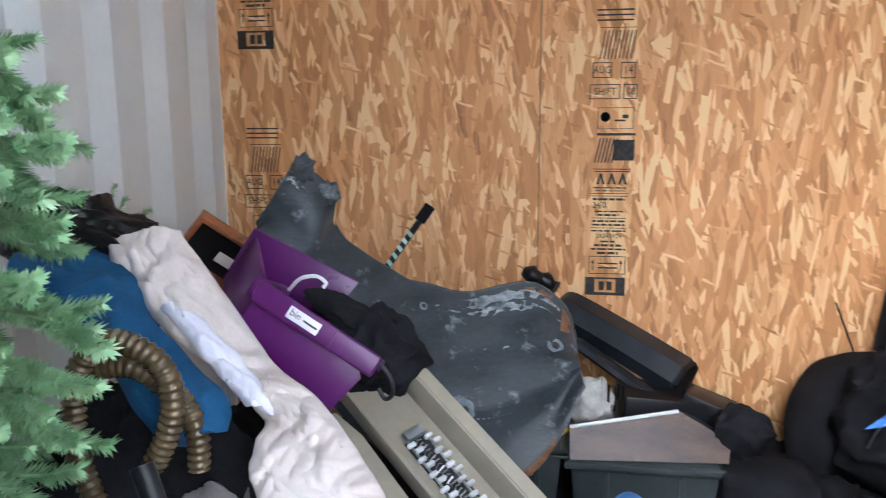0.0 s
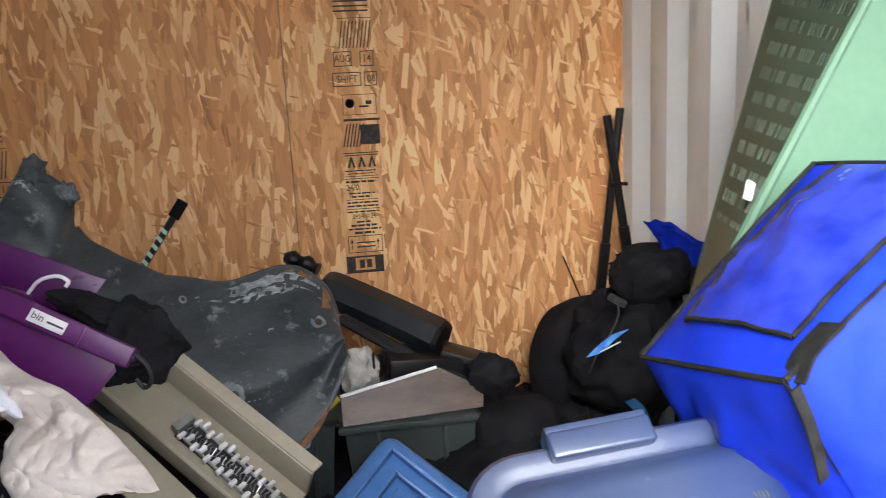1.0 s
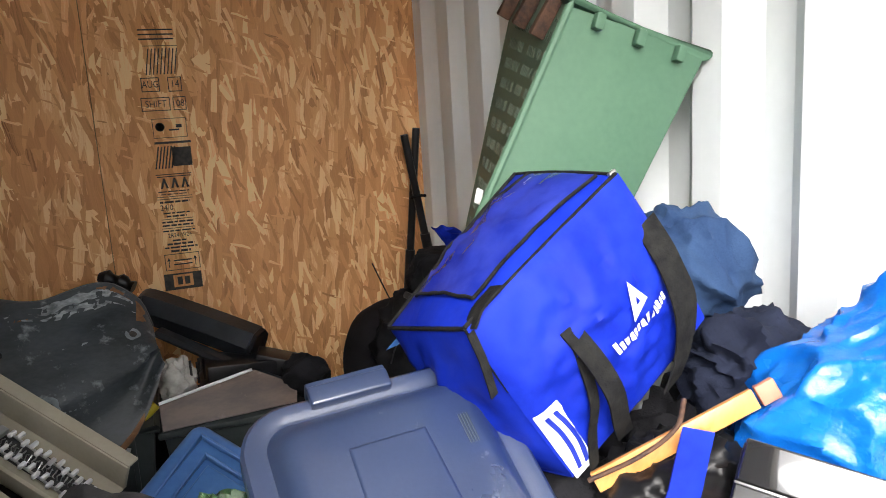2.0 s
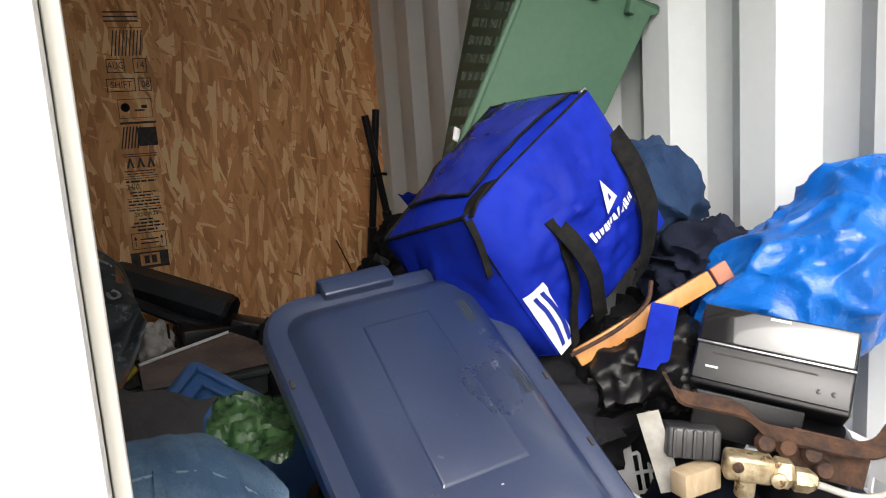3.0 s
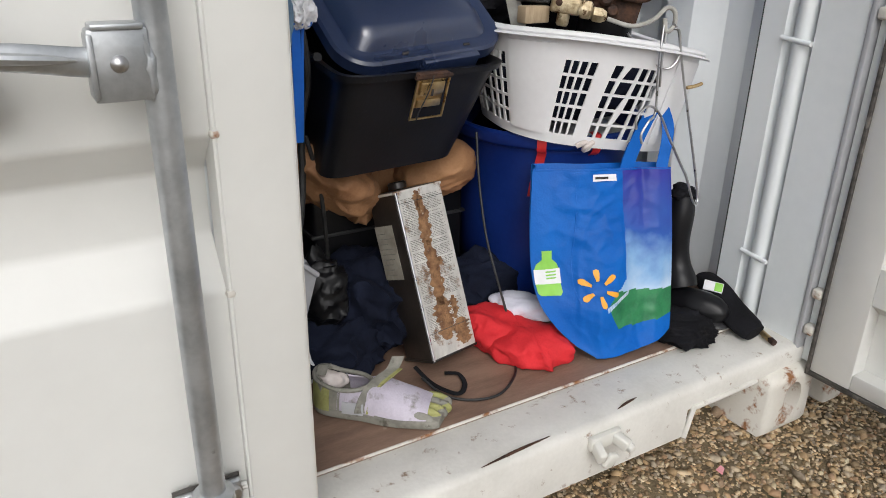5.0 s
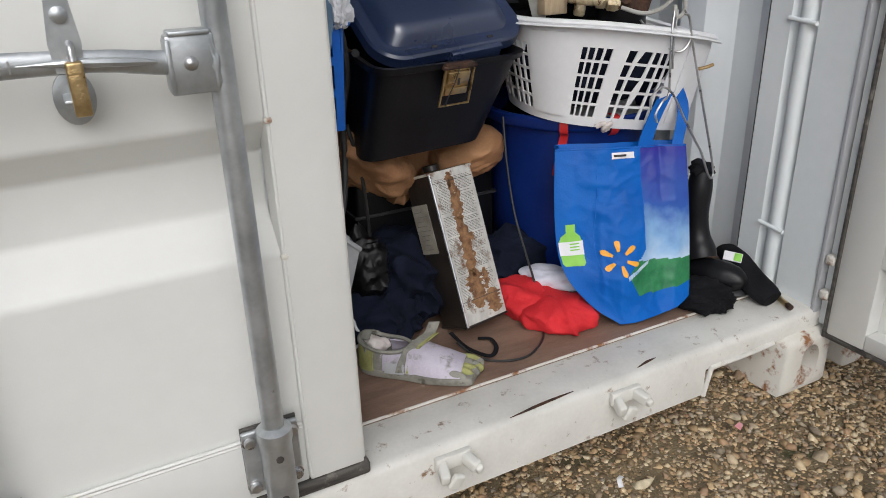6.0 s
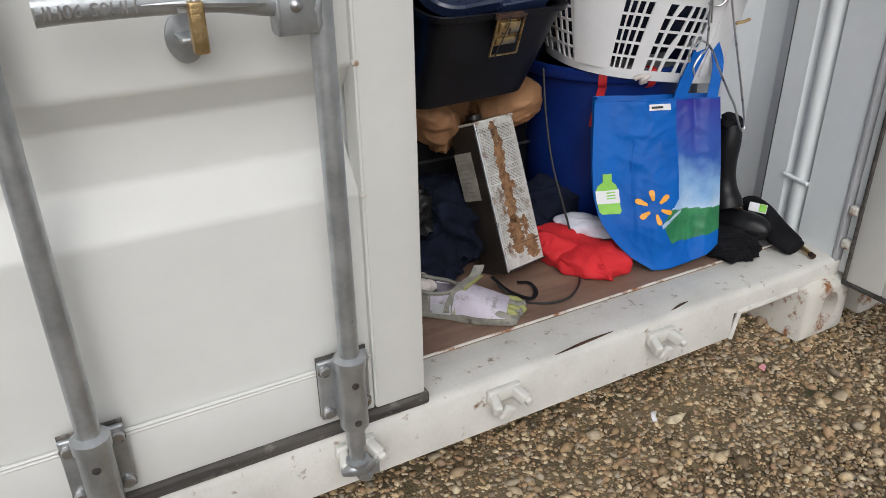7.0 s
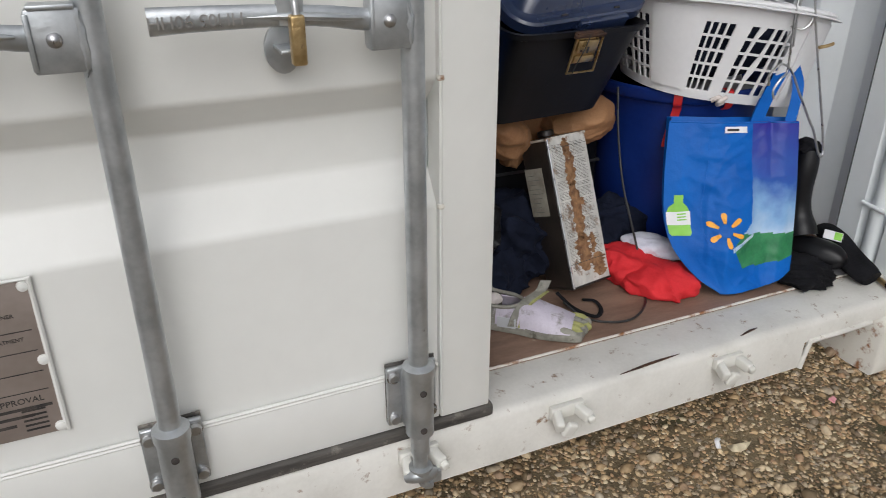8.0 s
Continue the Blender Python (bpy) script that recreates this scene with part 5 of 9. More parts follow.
def laundry_basket():
    c0, c1 = Vector((2.026, 0.480, 0.634)), Vector((2.030, 0.482, 0.856))
    ex = Vector((0.50, -0.10, -0.075)).normalized()
    ey = Vector((0.22, 0.97, 0.03)).normalized()
    up = ex.cross(ey).normalized()
    t = thing("laundry_basket", (2.0, 0.52, 0.655), "white plastic laundry basket full of junk on the blue tub", "basket")
    NU, NV = 132, 24

    def se(a, n=2.8):
        c, s = math.cos(a), math.sin(a)
        return math.copysign(abs(c) ** (2 / n), c), math.copysign(abs(s) ** (2 / n), s)

    def fn(u, v):
        u = u - 0.034 * (1 - v) * math.exp(-((u - 0.21) / 0.085) ** 2)
        a = 2 * math.pi * u + radians(180)
        x, y = se(a)
        f = v
        dip = -0.010 * math.cos(2 * a) * f
        rx, ry = 0.215 + 0.045 * f, 0.172 + 0.045 * f
        c = c0.lerp(c1, f)
        return c + ex * x * rx + ey * y * ry + up * dip

    # column edges: grids of thin bars and wide slots between plain stretches
    cuts, slot = [], []

    def plain(a, b, k):
        for s in range(k):
            cuts.append(a + (b - a) * s / k)
            slot.append(False)

    def grid(a, b, k):
        for s in range(k):
            w0 = (b - a) / k
            cuts.extend((a + w0 * s, a + w0 * (s + 0.28)))
            slot.extend((False, True))
    last = -8
    for a, b, k in ((-6, 8.6, 6), (24.0, 30.4, 4), (32.4, 38.2, 5), (50, 60, 5), (64, 74, 5), (88, 97, 5), (99, 107, 5), (112, 122, 5)):
        plain(last, a, 5)
        grid(a, b, k)
        last = b
    plain(last, 124, 3)
    rows = [0.0, 0.05, 0.10]
    for s in range(5):
        rows += [0.10 + 0.142 * (s + 0.84), 0.10 + 0.142 * (s + 1)]
    rows += [0.88, 0.94, 1.0]
    open_row = {2 + 2 * s for s in range(5)}

    def wall(u, v):
        i = round(u * len(cuts)) % len(cuts)
        return fn(cuts[i] / 132, rows[round(v * (len(rows) - 1))])
    part("basket_wall", sheet(wall, len(cuts), len(rows) - 1, 0.0035, closed_u=True, keep=lambda i, j: not (slot[i] and j in open_row)), M_WHITEPL, t, smooth=45)
    rim = [fn(i / 60, 1.0) for i in range(60)]
    part("rim", tube([p + up * 0.002 for p in rim], 0.011, 10, 1, closed=True, flat=0.6), M_WHITEPL, t)
    # wide flat hand lip and plain corner panels proud of the lattice
    part("rim_lip", tube([p + (p - c1).normalized() * 0.010 - up * 0.006 for p in rim], 0.012, 8, 1, closed=True, flat=0.25), M_WHITEPL, t)
    bm = bmesh.new()
    bm.faces.new([bm.verts.new(fn(i / 44, 0.0)) for i in range(44)])
    part("basket_floor", bm, M_WHITEPL, t)
    for u0, wd in ((0.1240, 0.100), (0.345, 0.075), (0.61, 0.088), (0.83, 0.02)):
        def fp(a, b, u0=u0, wd=wd):
            p = fn(u0 + wd * (a - 0.5) * (1.0 - 0.06 * b), 0.08 + 0.84 * b)
            o = p - c0.lerp(c1, 0.08 + 0.84 * b)
            o -= up * o.dot(up)
            return p + o.normalized() * 0.0045
        part("plain_panel", sheet(fp, 8, 8, 0.003), M_WHITEPL, t, smooth=45)
    single("basket_lining", lump((2.02, 0.49, 0.750), (0.215, 0.170, 0.095), None, 0.10, 12, 8, 4), M_NAVYCLOTH, "dark navy cloth stuffed in the basket", "cloth", 70)
    rope_knot((1.925, 0.325, 0.640))


def rope_knot(p):
    x, y, z = p
    single("rope_knot", tube([(x - 0.02, y, z + 0.004), (x - 0.008, y - 0.012, z + 0.012), (x + 0.006, y - 0.010, z), (x - 0.002, y - 0.004, z - 0.006), (x - 0.006, y - 0.014, z + 0.004), (x + 0.010, y - 0.014, z + 0.010), (x + 0.02, y + 0.002, z + 0.002)], 0.006, 8, 6), M_PALE, "frayed pale rope knot on the tub rim", "rope")


def basket_junk():
    # brass valve
    dirty = pmat("dirty_brass", (0.30, 0.22, 0.12), (0.62, 0.53, 0.36), 55, 0.42, 0.6, 0.4, 160, 0.1, ((0.13, 0.07, 0.03), 45, 0.56, 0.08, 0.85))
    v = thing("brass_valve", (1.92, 0.375, 0.885), "tarnished brass pipe valve among rusty brackets", "valve")
    m = frame_of((1.895, 0.385, 0.925), (0.10, -0.075, -0.018), (0, 0.0, 1))
    part("valve_body", box((0, 0, 0), (0.060, 0.034, 0.034), m, 0.006, 3), dirty, v)
    part("hex_end", lathe([(0.016, 0), (0.020, 0.004), (0.020, 0.02), (0.016, 0.024)], 6, m @ pose(0.03, -0.002, 0, 0, 90, 0)), dirty, v)
    part("hex_end", lathe([(0.012, 0), (0.016, 0.003), (0.016, 0.02), (0.010, 0.03)], 6, m @ pose(0.055, -0.008, 0, 0, 90, 0)), dirty, v)
    part("stub", lathe([(0.013, 0), (0.013, 0.02), (0.010, 0.024)], 16, m @ pose(0.0, -0.017, 0.004, 90, 0, 0)), dirty, v)
    part("screw", lathe([(0.007, 0), (0.007, 0.003), (0.003, 0.005)], 12, m @ pose(-0.015, 0.004, 0.017)), M_BROWNRUST, v)
    part("boss", lathe([(0.010, 0), (0.010, 0.004), (0.006, 0.006)], 16, m @ pose(0.035, -0.004, 0.020)), dirty, v)
    w = thing("wooden_block", (1.845, 0.42, 0.885), "small pale wooden block in the laundry basket", "block")
    part("block", box((1.845, 0.425, 0.905), (0.062, 0.03, 0.034), pose(0, 0, 0), 0.003), pmat("pale_wood", (0.36, 0.27, 0.17), (0.46, 0.36, 0.24), 20, 0.7, 0, 0.2, 80, 0.1, None, (4, 1, 1)), w)
    # grey ribbed plug and black blocks
    g = thing("ribbed_plug", (1.86, 0.45, 0.90), "dark grey ribbed electric fitting in the basket", "fitting")
    gm = frame_of((1.862, 0.452, 0.945), (0.08, -0.05, -0.01), (0, 0.2, 1))
    part("fitting_body", box((0, 0, 0), (0.070, 0.042, 0.05), gm, 0.005, 3), M_STEREOG, g)
    for i in range(5):
        part("rib", box((-0.026 + 0.013 * i, 0, 0.026), (0.005, 0.038, 0.006), gm, 0.0015), M_STEREOG, g)
    # rusty angle bracket under the stereo
    b = thing("rusty_bracket", (1.96, 0.36, 0.93), "rusty bent steel bracket lying under the stereo", "bracket")
    part("bar", band([(1.838, 0.470, 1.030), (1.842, 0.455, 1.010), (1.870, 0.438, 1.000), (1.905, 0.405, 0.990), (1.925, 0.385, 0.965), (1.955, 0.362, 0.955), (2.010, 0.320, 0.940), (2.040, 0.305, 0.942), (2.062, 0.300, 0.962), (2.085, 0.298, 0.968)], 0.026, 0.005, (0.2, 0.8, 0.5), 5), M_BROWNRUST, b)
    part("plate", box((0, 0, 0), (0.10, 0.06, 0.006), frame_of((1.995, 0.345, 0.925), (0.10, -0.08, -0.03), (0.05, 0.1, 0.9)), 0.002), M_BROWNRUST, b)
    part("plate", box((0, 0, 0), (0.14, 0.06, 0.006), frame_of((1.93, 0.42, 0.965), (0.10, -0.08, -0.03), (0.05, 0.1, 0.9)), 0.002), M_BLACKPL, b)
    for q in ((1.925, 0.385, 0.950), (1.945, 0.368, 0.945), (1.972, 0.352, 0.935), (1.985, 0.345, 0.912)):
        part("bolt", lathe([(0.012, 0), (0.014, 0.006), (0.010, 0.014)], 10, frame_of(q, (0.8, -0.5, 0.2), (0, 0.4, 1))), M_BROWNRUST, b)
    k = thing("dark_canister", (2.03, 0.40, 0.87), "dark oily metal canister in the laundry basket", "canister")
    part("canister_body", lathe([(0.055, 0), (0.058, 0.005), (0.058, 0.12), (0.050, 0.13), (0.01, 0.132)], 28, frame_of((2.03, 0.41, 0.815), (1, 0, 0.1), (0, 1, 0.1))), M_BLACKPL, k)
    # pipe loop and wire hangers
    single("copper_pipe", tube([(1.965, 0.335, 0.900), (2.0, 0.30, 0.888), (2.03, 0.275, 0.900), (2.055, 0.262, 0.925), (2.075, 0.258, 0.915), (2.075, 0.258, 0.888), (2.055, 0.258, 0.880), (2.05, 0.26, 0.905)], 0.0048, 10, 6), M_PAPER, "bent grey metal pipe sticking out of the basket", "pipe")
    hang_wires()


def hang_wires():
    def hanger(label, pts, r=0.0027):
        single("wire_hanger", tube(pts, r, 8, 6), M_STEEL, label, "hanger", 40, "", "wire hangers on the basket")
    hanger("bent steel wire coat hanger hooked on the basket", [(2.052, 0.262, 0.905), (2.038, 0.250, 0.850), (2.036, 0.245, 0.79), (2.036, 0.240, 0.72), (2.012, 0.232, 0.705), (1.995, 0.232, 0.68), (1.998, 0.230, 0.66)])
    hanger("long thin steel wire hanger against the wall", [(2.072, 0.255, 0.885), (2.085, 0.250, 0.880), (2.092, 0.245, 0.84), (2.110, 0.235, 0.76), (2.150, 0.215, 0.60), (2.165, 0.205, 0.525), (2.156, 0.200, 0.510), (2.142, 0.200, 0.525), (2.125, 0.210, 0.575), (2.110, 0.215, 0.60), (2.075, 0.225, 0.66), (2.045, 0.235, 0.715), (2.015, 0.24, 0.735), (1.985, 0.24, 0.715), (1.985, 0.238, 0.690)])
    hanger("looped steel wire hanger over the basket rim", [(1.99, 0.30, 0.875), (2.02, 0.285, 0.840), (2.045, 0.270, 0.815), (2.075, 0.255, 0.805), (2.095, 0.250, 0.83), (2.088, 0.252, 0.875), (2.072, 0.256, 0.895)])
    hanger("loop of steel wire by the basket", [(2.058, 0.258, 0.895), (2.050, 0.254, 0.84), (2.048, 0.250, 0.79), (2.05, 0.25, 0.77)])
    single("screw_peg", tube([(2.115, 0.235, 0.765), (2.135, 0.23, 0.768), (2.150, 0.228, 0.772)], 0.004, 8, 3), M_BRASS, "small brass screw on the wire hanger", "screw")


def stereo():
    tl, tr, bl = Vector((1.950, 0.510, 1.110)), Vector((2.072, 0.352, 1.078)), Vector((1.893, 0.486, 1.014))
    m = frame_of(bl, tr - tl, tl - bl)
    w, h = (tr - tl).length, (tl - bl).length
    t = thing("stereo", (1.98, 0.42, 1.0), "small black stereo unit with glossy display and silver trim line", "stereo")
    part("case", box((w / 2, h / 2 - 0.004, -0.060), (w, h - 0.004, 0.115), m, 0.004, 3), M_BLACKPL, t)
    part("display", box((w / 2, h * 0.76, 0.0005), (w - 0.006, h * 0.46, 0.006), m, 0.003, 3), M_STEREO, t)
    part("drawer_panel", box((w / 2, h * 0.27, -0.001), (w - 0.006, h * 0.44, 0.008), m, 0.002, 2), M_STEREOG, t)
    part("trim_line", box((w / 2, h * 0.505, 0.0045), (w - 0.002, 0.0032, 0.006), m, 0.001), M_STEEL, t)
    part("slot", box((w * 0.45, h * 0.39, 0.0035), (w * 0.66, 0.0026, 0.001), m, 0.0), M_INK, t)
    for x in (0.80, 0.89):
        part("button", lathe([(0.0035, 0), (0.0035, 0.002), (0.001, 0.0026)], 12, m @ Matrix.Translation((w * x, h * 0.20, 0.003))), M_STEREOG, t)
    part("print_bar", poly(rect(w * 0.44, h * 0.925, w * 0.57, h * 0.955), m @ Matrix.Translation((0, 0, 0.0036)), 0.0004), M_WHITE, t)
    part("print_bar", poly(rect(w * 0.09, h * 0.20, w * 0.17, h * 0.225), m @ Matrix.Translation((0, 0, 0.0031)), 0.0004), M_WHITE, t)


def blue_tarp_bag():
    bm = bmesh.new()
    bmesh.ops.create_icosphere(bm, subdivisions=6, radius=1)
    for v in bm.verts:
        d = v.co.normalized()
        t = d.z
        c = Vector((2.165 + 0.078 * max(0.0, t) + 0.030 * min(0.0, t), 0.545 - 0.06 * t, 1.088))
        rx, ry = 0.155 - (0.115 * t ** 2 if t > 0 else 0.03 * t ** 2), 0.15
        p = c + Vector((d.x * rx, d.y * ry, d.z * (0.190 if t > 0 else 0.205)))
        ridge = [abs(noise.noise(Vector(q))) for q in ((p.x * 7 + 4, p.y * 7, p.z * 4.5), (p.x * 13 + p.z * 8, p.y * 13, p.z * 11 + 3), (p.x * 30, p.y * 30 + 7, p.z * 22))]
        p += d * (0.022 * noise.noise(p * 5.5) + 0.034 * max(0, 0.5 - 1.6 * ridge[0]) + 0.022 * max(0, 0.5 - 2.0 * ridge[1]) + 0.006 * max(0, 0.5 - 2.4 * ridge[2]) - 0.012)
        p += Vector((0.025, -0.02, 0.030)) * max(0.0, d.dot(Vector((0.5, -0.2, 0.84)))) ** 8
        p.x = min(p.x, W + 0.028)
        v.co = p
    t = thing("tarp_bag", (2.135, 0.50, 0.95), "crumpled bright blue woven plastic bag by the wall", "bag")
    part("bag_body", bm, M_TARP, t, smooth=65)


def sky_print():
    """A printed sky: violet at the top, paling to white cloud low down."""
    m = pmat("printed_sky", (0.015, 0.035, 0.30), (0.10, 0.28, 0.62), 6, 0.45, 0, 0.1, 200, spec=0.3)
    n, l = m.node_tree.nodes, m.node_tree.links
    tc = n.new("ShaderNodeTexCoord")
    sep = n.new("ShaderNodeSeparateXYZ")
    l.new(tc.outputs["Object"], sep.inputs[0])
    no = n.new("ShaderNodeTexNoise")
    no.inputs["Scale"].default_value, no.inputs["Detail"].default_value = 16, 4
    l.new(tc.outputs["Object"], no.inputs["Vector"])
    ad = n.new("ShaderNodeMath")
    ad.operation = "MULTIPLY_ADD"
    ad.inputs[1].default_value = 0.16
    l.new(no.outputs[0], ad.inputs[0])
    l.new(sep.outputs[2], ad.inputs[2])
    mr = n.new("ShaderNodeMapRange")
    mr.inputs[1].default_value, mr.inputs[2].default_value = 0.40, 0.70
    l.new(ad.outputs[0], mr.inputs[0])
    r = n.new("ShaderNodeValToRGB")
    e = r.color_ramp.elements
    e[0].color, e[1].color = (0.50, 0.63, 0.78, 1), (0.035, 0.018, 0.26, 1)
    for pos, col in ((0.25, (0.22, 0.40, 0.66, 1)), (0.5, (0.03, 0.10, 0.40, 1))):
        q = e.new(pos)
        q.color = col
    l.new(mr.outputs[0], r.inputs[0])
    l.new(r.outputs[0], n["Principled BSDF"].inputs["Base Color"])
    return m


def shopping_bag():
    t = thing("shopping_bag", (1.93, 0.2, FZ), "blue reusable shopping bag with sky and grass print", "bag")
    # side edges of the front, top to bottom; the near lower corner is pulled in to a point
    lft = curve_points([(1.806, 0.345, 0.601), (1.785, 0.310, 0.464), (1.777, 0.280, 0.372), (1.788, 0.245, 0.310), (1.832, 0.205, 0.248), (1.873, 0.165, 0.216)], 8)
    rgt = curve_points([(2.087, 0.225, 0.599), (2.083, 0.195, 0.473), (2.077, 0.175, 0.388), (2.072, 0.162, 0.332), (2.066, 0.150, 0.289), (2.059, 0.140, 0.257)], 8)
    nrm = Vector((-0.40, -0.90, 0.15)).normalized()

    knots = (0.0, 0.35, 0.58, 0.74, 0.88, 1.0)

    def at(line, v):
        v = min(1.0, max(0.0, v))
        k = max(q for q in range(5) if knots[q] <= v)
        s = (k + (v - knots[k]) / (knots[k + 1] - knots[k])) * 8
        i = min(len(line) - 2, int(s))
        return line[i].lerp(line[i + 1], s - i)

    def front(u, v):
        p = at(lft, v).lerp(at(rgt, v), u)
        p.z -= 0.016 * v ** 6 * math.sin(math.pi * min(1, max(0, u)) * 0.9)
        full = math.sin(math.pi * min(1, max(0, u))) ** 0.8
        fold = 0.020 * (crease((p.x, p.z * 0.22, 1.0), 4, 6) - 0.45) + 0.005 * (crease((p.x * 0.8, p.z * 0.8, 3.0), 11, 2) - 0.4)
        fold += 0.012 * math.exp(-((u - 0.80 + 0.05 * v) / 0.035) ** 2) * (-1) * max(0.0, 1 - 1.8 * v)
        fold += 0.010 * v * math.sin(9 * u + 6 * v)
        return p + nrm * (full * (0.022 * math.sin(math.pi * min(1, v * 0.9 + 0.05)) + fold))
    sky = sky_print()
    blue = pmat("blue_woven_print", (0.002, 0.095, 0.42), (0.004, 0.125, 0.50), 8, 0.48, 0, 0.14, 220, spec=0.2)
    grass = pmat("printed_grass", (0.015, 0.15, 0.06), (0.035, 0.24, 0.09), 30, 0.42, 0, 0.1, 200)
    NU, NV = 80, 96

    def zone(i, j):
        u, v = (i + 0.5) / NU, (j + 0.5) / NV
        edge = 0.635 if v < 0.60 else 0.635 - 0.17 * min(1, (v - 0.60) / 0.13)
        if u < edge or v > 0.855 + 0.045 * (u - 0.5):
            return "blue"
        return "grass" if v > 0.665 + 0.10 * (u - 0.64) else "sky"
    part("front_panel", sheet(front, NU, NV, 0.0018, keep=lambda i, j: zone(i, j) == "blue"), blue, t, smooth=70)
    part("sky_print", sheet(front, NU, NV, 0.0018, keep=lambda i, j: zone(i, j) == "sky"), sky, t, "violet to pale blue sky print", smooth=70)
    part("grass_print", sheet(front, NU, NV, 0.0018, keep=lambda i, j: zone(i, j) == "grass"), grass, t, "green grass print", smooth=70)

    def back(u, v):
        return front(u, v) + Vector((0.035, 0.050, -0.006)) * (1 - 0.35 * v)
    part("back_panel", sheet(back, 16, 20, 0.0018), blue, t, smooth=60)
    part("side_gusset", sheet(lambda u, v: front(0, v).lerp(back(0, v), u) + Vector((0.010 * math.sin(math.pi * u), 0, 0)), 6, 24, 0.0018), blue, t, smooth=60)
    part("side_gusset", sheet(lambda u, v: front(1, v).lerp(back(1, v), u) - Vector((0.018 * math.sin(math.pi * u), 0, 0)), 6, 24, 0.0018), sky, t, smooth=60)
    part("bottom_panel", sheet(lambda u, v: front(u, 1).lerp(back(u, 1), v), 10, 4, 0.0018), blue, t, smooth=60)
    part("seam", tube([front(0.285 + 0.02 * math.sin(k * 0.6), 0.02 + 0.068 * k) + nrm * 0.0012 for k in range(11)], 0.0014, 6, 3), blue, t)
    part("hem", tube([front(k / 24, 0.006) + nrm * 0.001 for k in range(25)], 0.0022, 6, 2), blue, t)
    # the straps rise together to the wire hanger
    loop = [(1.997, 0.265, 0.595), (2.027, 0.275, 0.645), (2.069, 0.285, 0.700), (2.094, 0.285, 0.733), (2.111, 0.280, 0.721), (2.112, 0.268, 0.668), (2.071, 0.235, 0.596)]
    across = (0.92, -0.38, 0.10)
    part("strap", band(loop[:4], 0.032, 0.002, (0.95, -0.25, -0.15), 6), blue, t, "blue webbing strap")
    part("strap", band([Vector(loop[3]) + Vector((0.006, 0.002, -0.006)), loop[5], loop[6]], 0.027, 0.002, across, 6), blue, t, "blue webbing strap")
    part("strap", band([Vector(q) + Vector((0.016, 0.020, -0.008)) for q in loop[:4]], 0.028, 0.002, (0.90, -0.35, -0.25), 6), blue, t, "blue webbing strap")

    def decal(outline, u, v, mat, name, label="", su=0.31, sv=0.42, lift=0.0046):
        """An outline in metres about (u, v), laid onto the bag's folds."""
        bm = bmesh.new()
        xs, ys = [p[0] for p in outline], [p[1] for p in outline]
        bm.faces.new([bm.verts.new((x, y, 0)) for x, y in outline])
        for k in range(1, 13):
            for axis, lo, hi in ((0, min(xs), max(xs)), (1, min(ys), max(ys))):
                c = lo + (hi - lo) * k / 13
                co, no = ((c, 0, 0), (1, 0, 0)) if axis == 0 else ((0, c, 0), (0, 1, 0))
                bmesh.ops.bisect_plane(bm, geom=bm.verts[:] + bm.edges[:] + bm.faces[:], plane_co=co, plane_no=no)
        for w in bm.verts:
            w.co = front(u + w.co.x / su, v - w.co.y / sv) + nrm * lift
        return part(name, bm, mat, t, label)
    for a in range(6):
        q = radians(90 + 60 * a + 4)
        c, s = math.cos(q), math.sin(q)
        pts = [(c * d - s * wd, s * d + c * wd) for d, wd in ((0.016, 0.0030), (0.036, 0.0066), (0.043, 0.0058), (0.046, 0.0))]
        pts += [(c * d + s * wd, s * d - c * wd) for d, wd in ((0.043, 0.0058), (0.036, 0.0066), (0.016, 0.0030))]
        decal(pts, 0.425, 0.625, M_ORANGE, "print_petal", "orange petal print")
    bottle = [(-0.022, -0.052), (0.020, -0.055), (0.026, -0.048), (0.026, 0.004), (0.021, 0.018), (0.011, 0.028), (0.011, 0.046), (-0.010, 0.046), (-0.010, 0.028), (-0.022, 0.018), (-0.027, 0.004), (-0.027, -0.046)]
    decal(bottle, 0.100, 0.520, M_LIME, "print_bottle", "lime bottle print")
    decal([(-0.028, -0.028), (0.027, -0.030), (0.027, 0.006), (-0.028, 0.006)], 0.100, 0.520, M_WHITE, "print_label", "white label print", lift=0.0060)
    for k in range(3):
        decal([(-0.004, -0.018 + 0.008 * k), (0.018, -0.018 + 0.008 * k), (0.018, -0.0145 + 0.008 * k), (-0.004, -0.0145 + 0.008 * k)], 0.100, 0.520, M_LIME, "print_bars", lift=0.0070)
    decal([(-0.027, -0.0075), (0.027, -0.0075), (0.027, 0.0075), (-0.027, 0.0075)], 0.50, 0.045, M_WHITE, "print_label", "small white label print")
    decal([(-0.022, -0.0025), (0.008, -0.0025), (0.008, 0.0025), (-0.022, 0.0025)], 0.50, 0.045, M_INK, "print_bars", lift=0.0060)
    # scuffed pale streak low on the front
    wear = pmat("pale_crease_wear", (0.25, 0.42, 0.62), (0.55, 0.66, 0.76), 60, 0.6, 0, 0.2, 160)
    for k in range(9):
        x = -0.028 + 0.007 * k
        decal([(x, -0.012 + 0.0035 * k), (x + 0.006, -0.009 + 0.0035 * k), (x + 0.009, 0.001 + 0.0035 * k), (x + 0.002, -0.002 + 0.0035 * k)][::1], 0.53, 0.73, wear, "worn_streak", lift=0.0046)


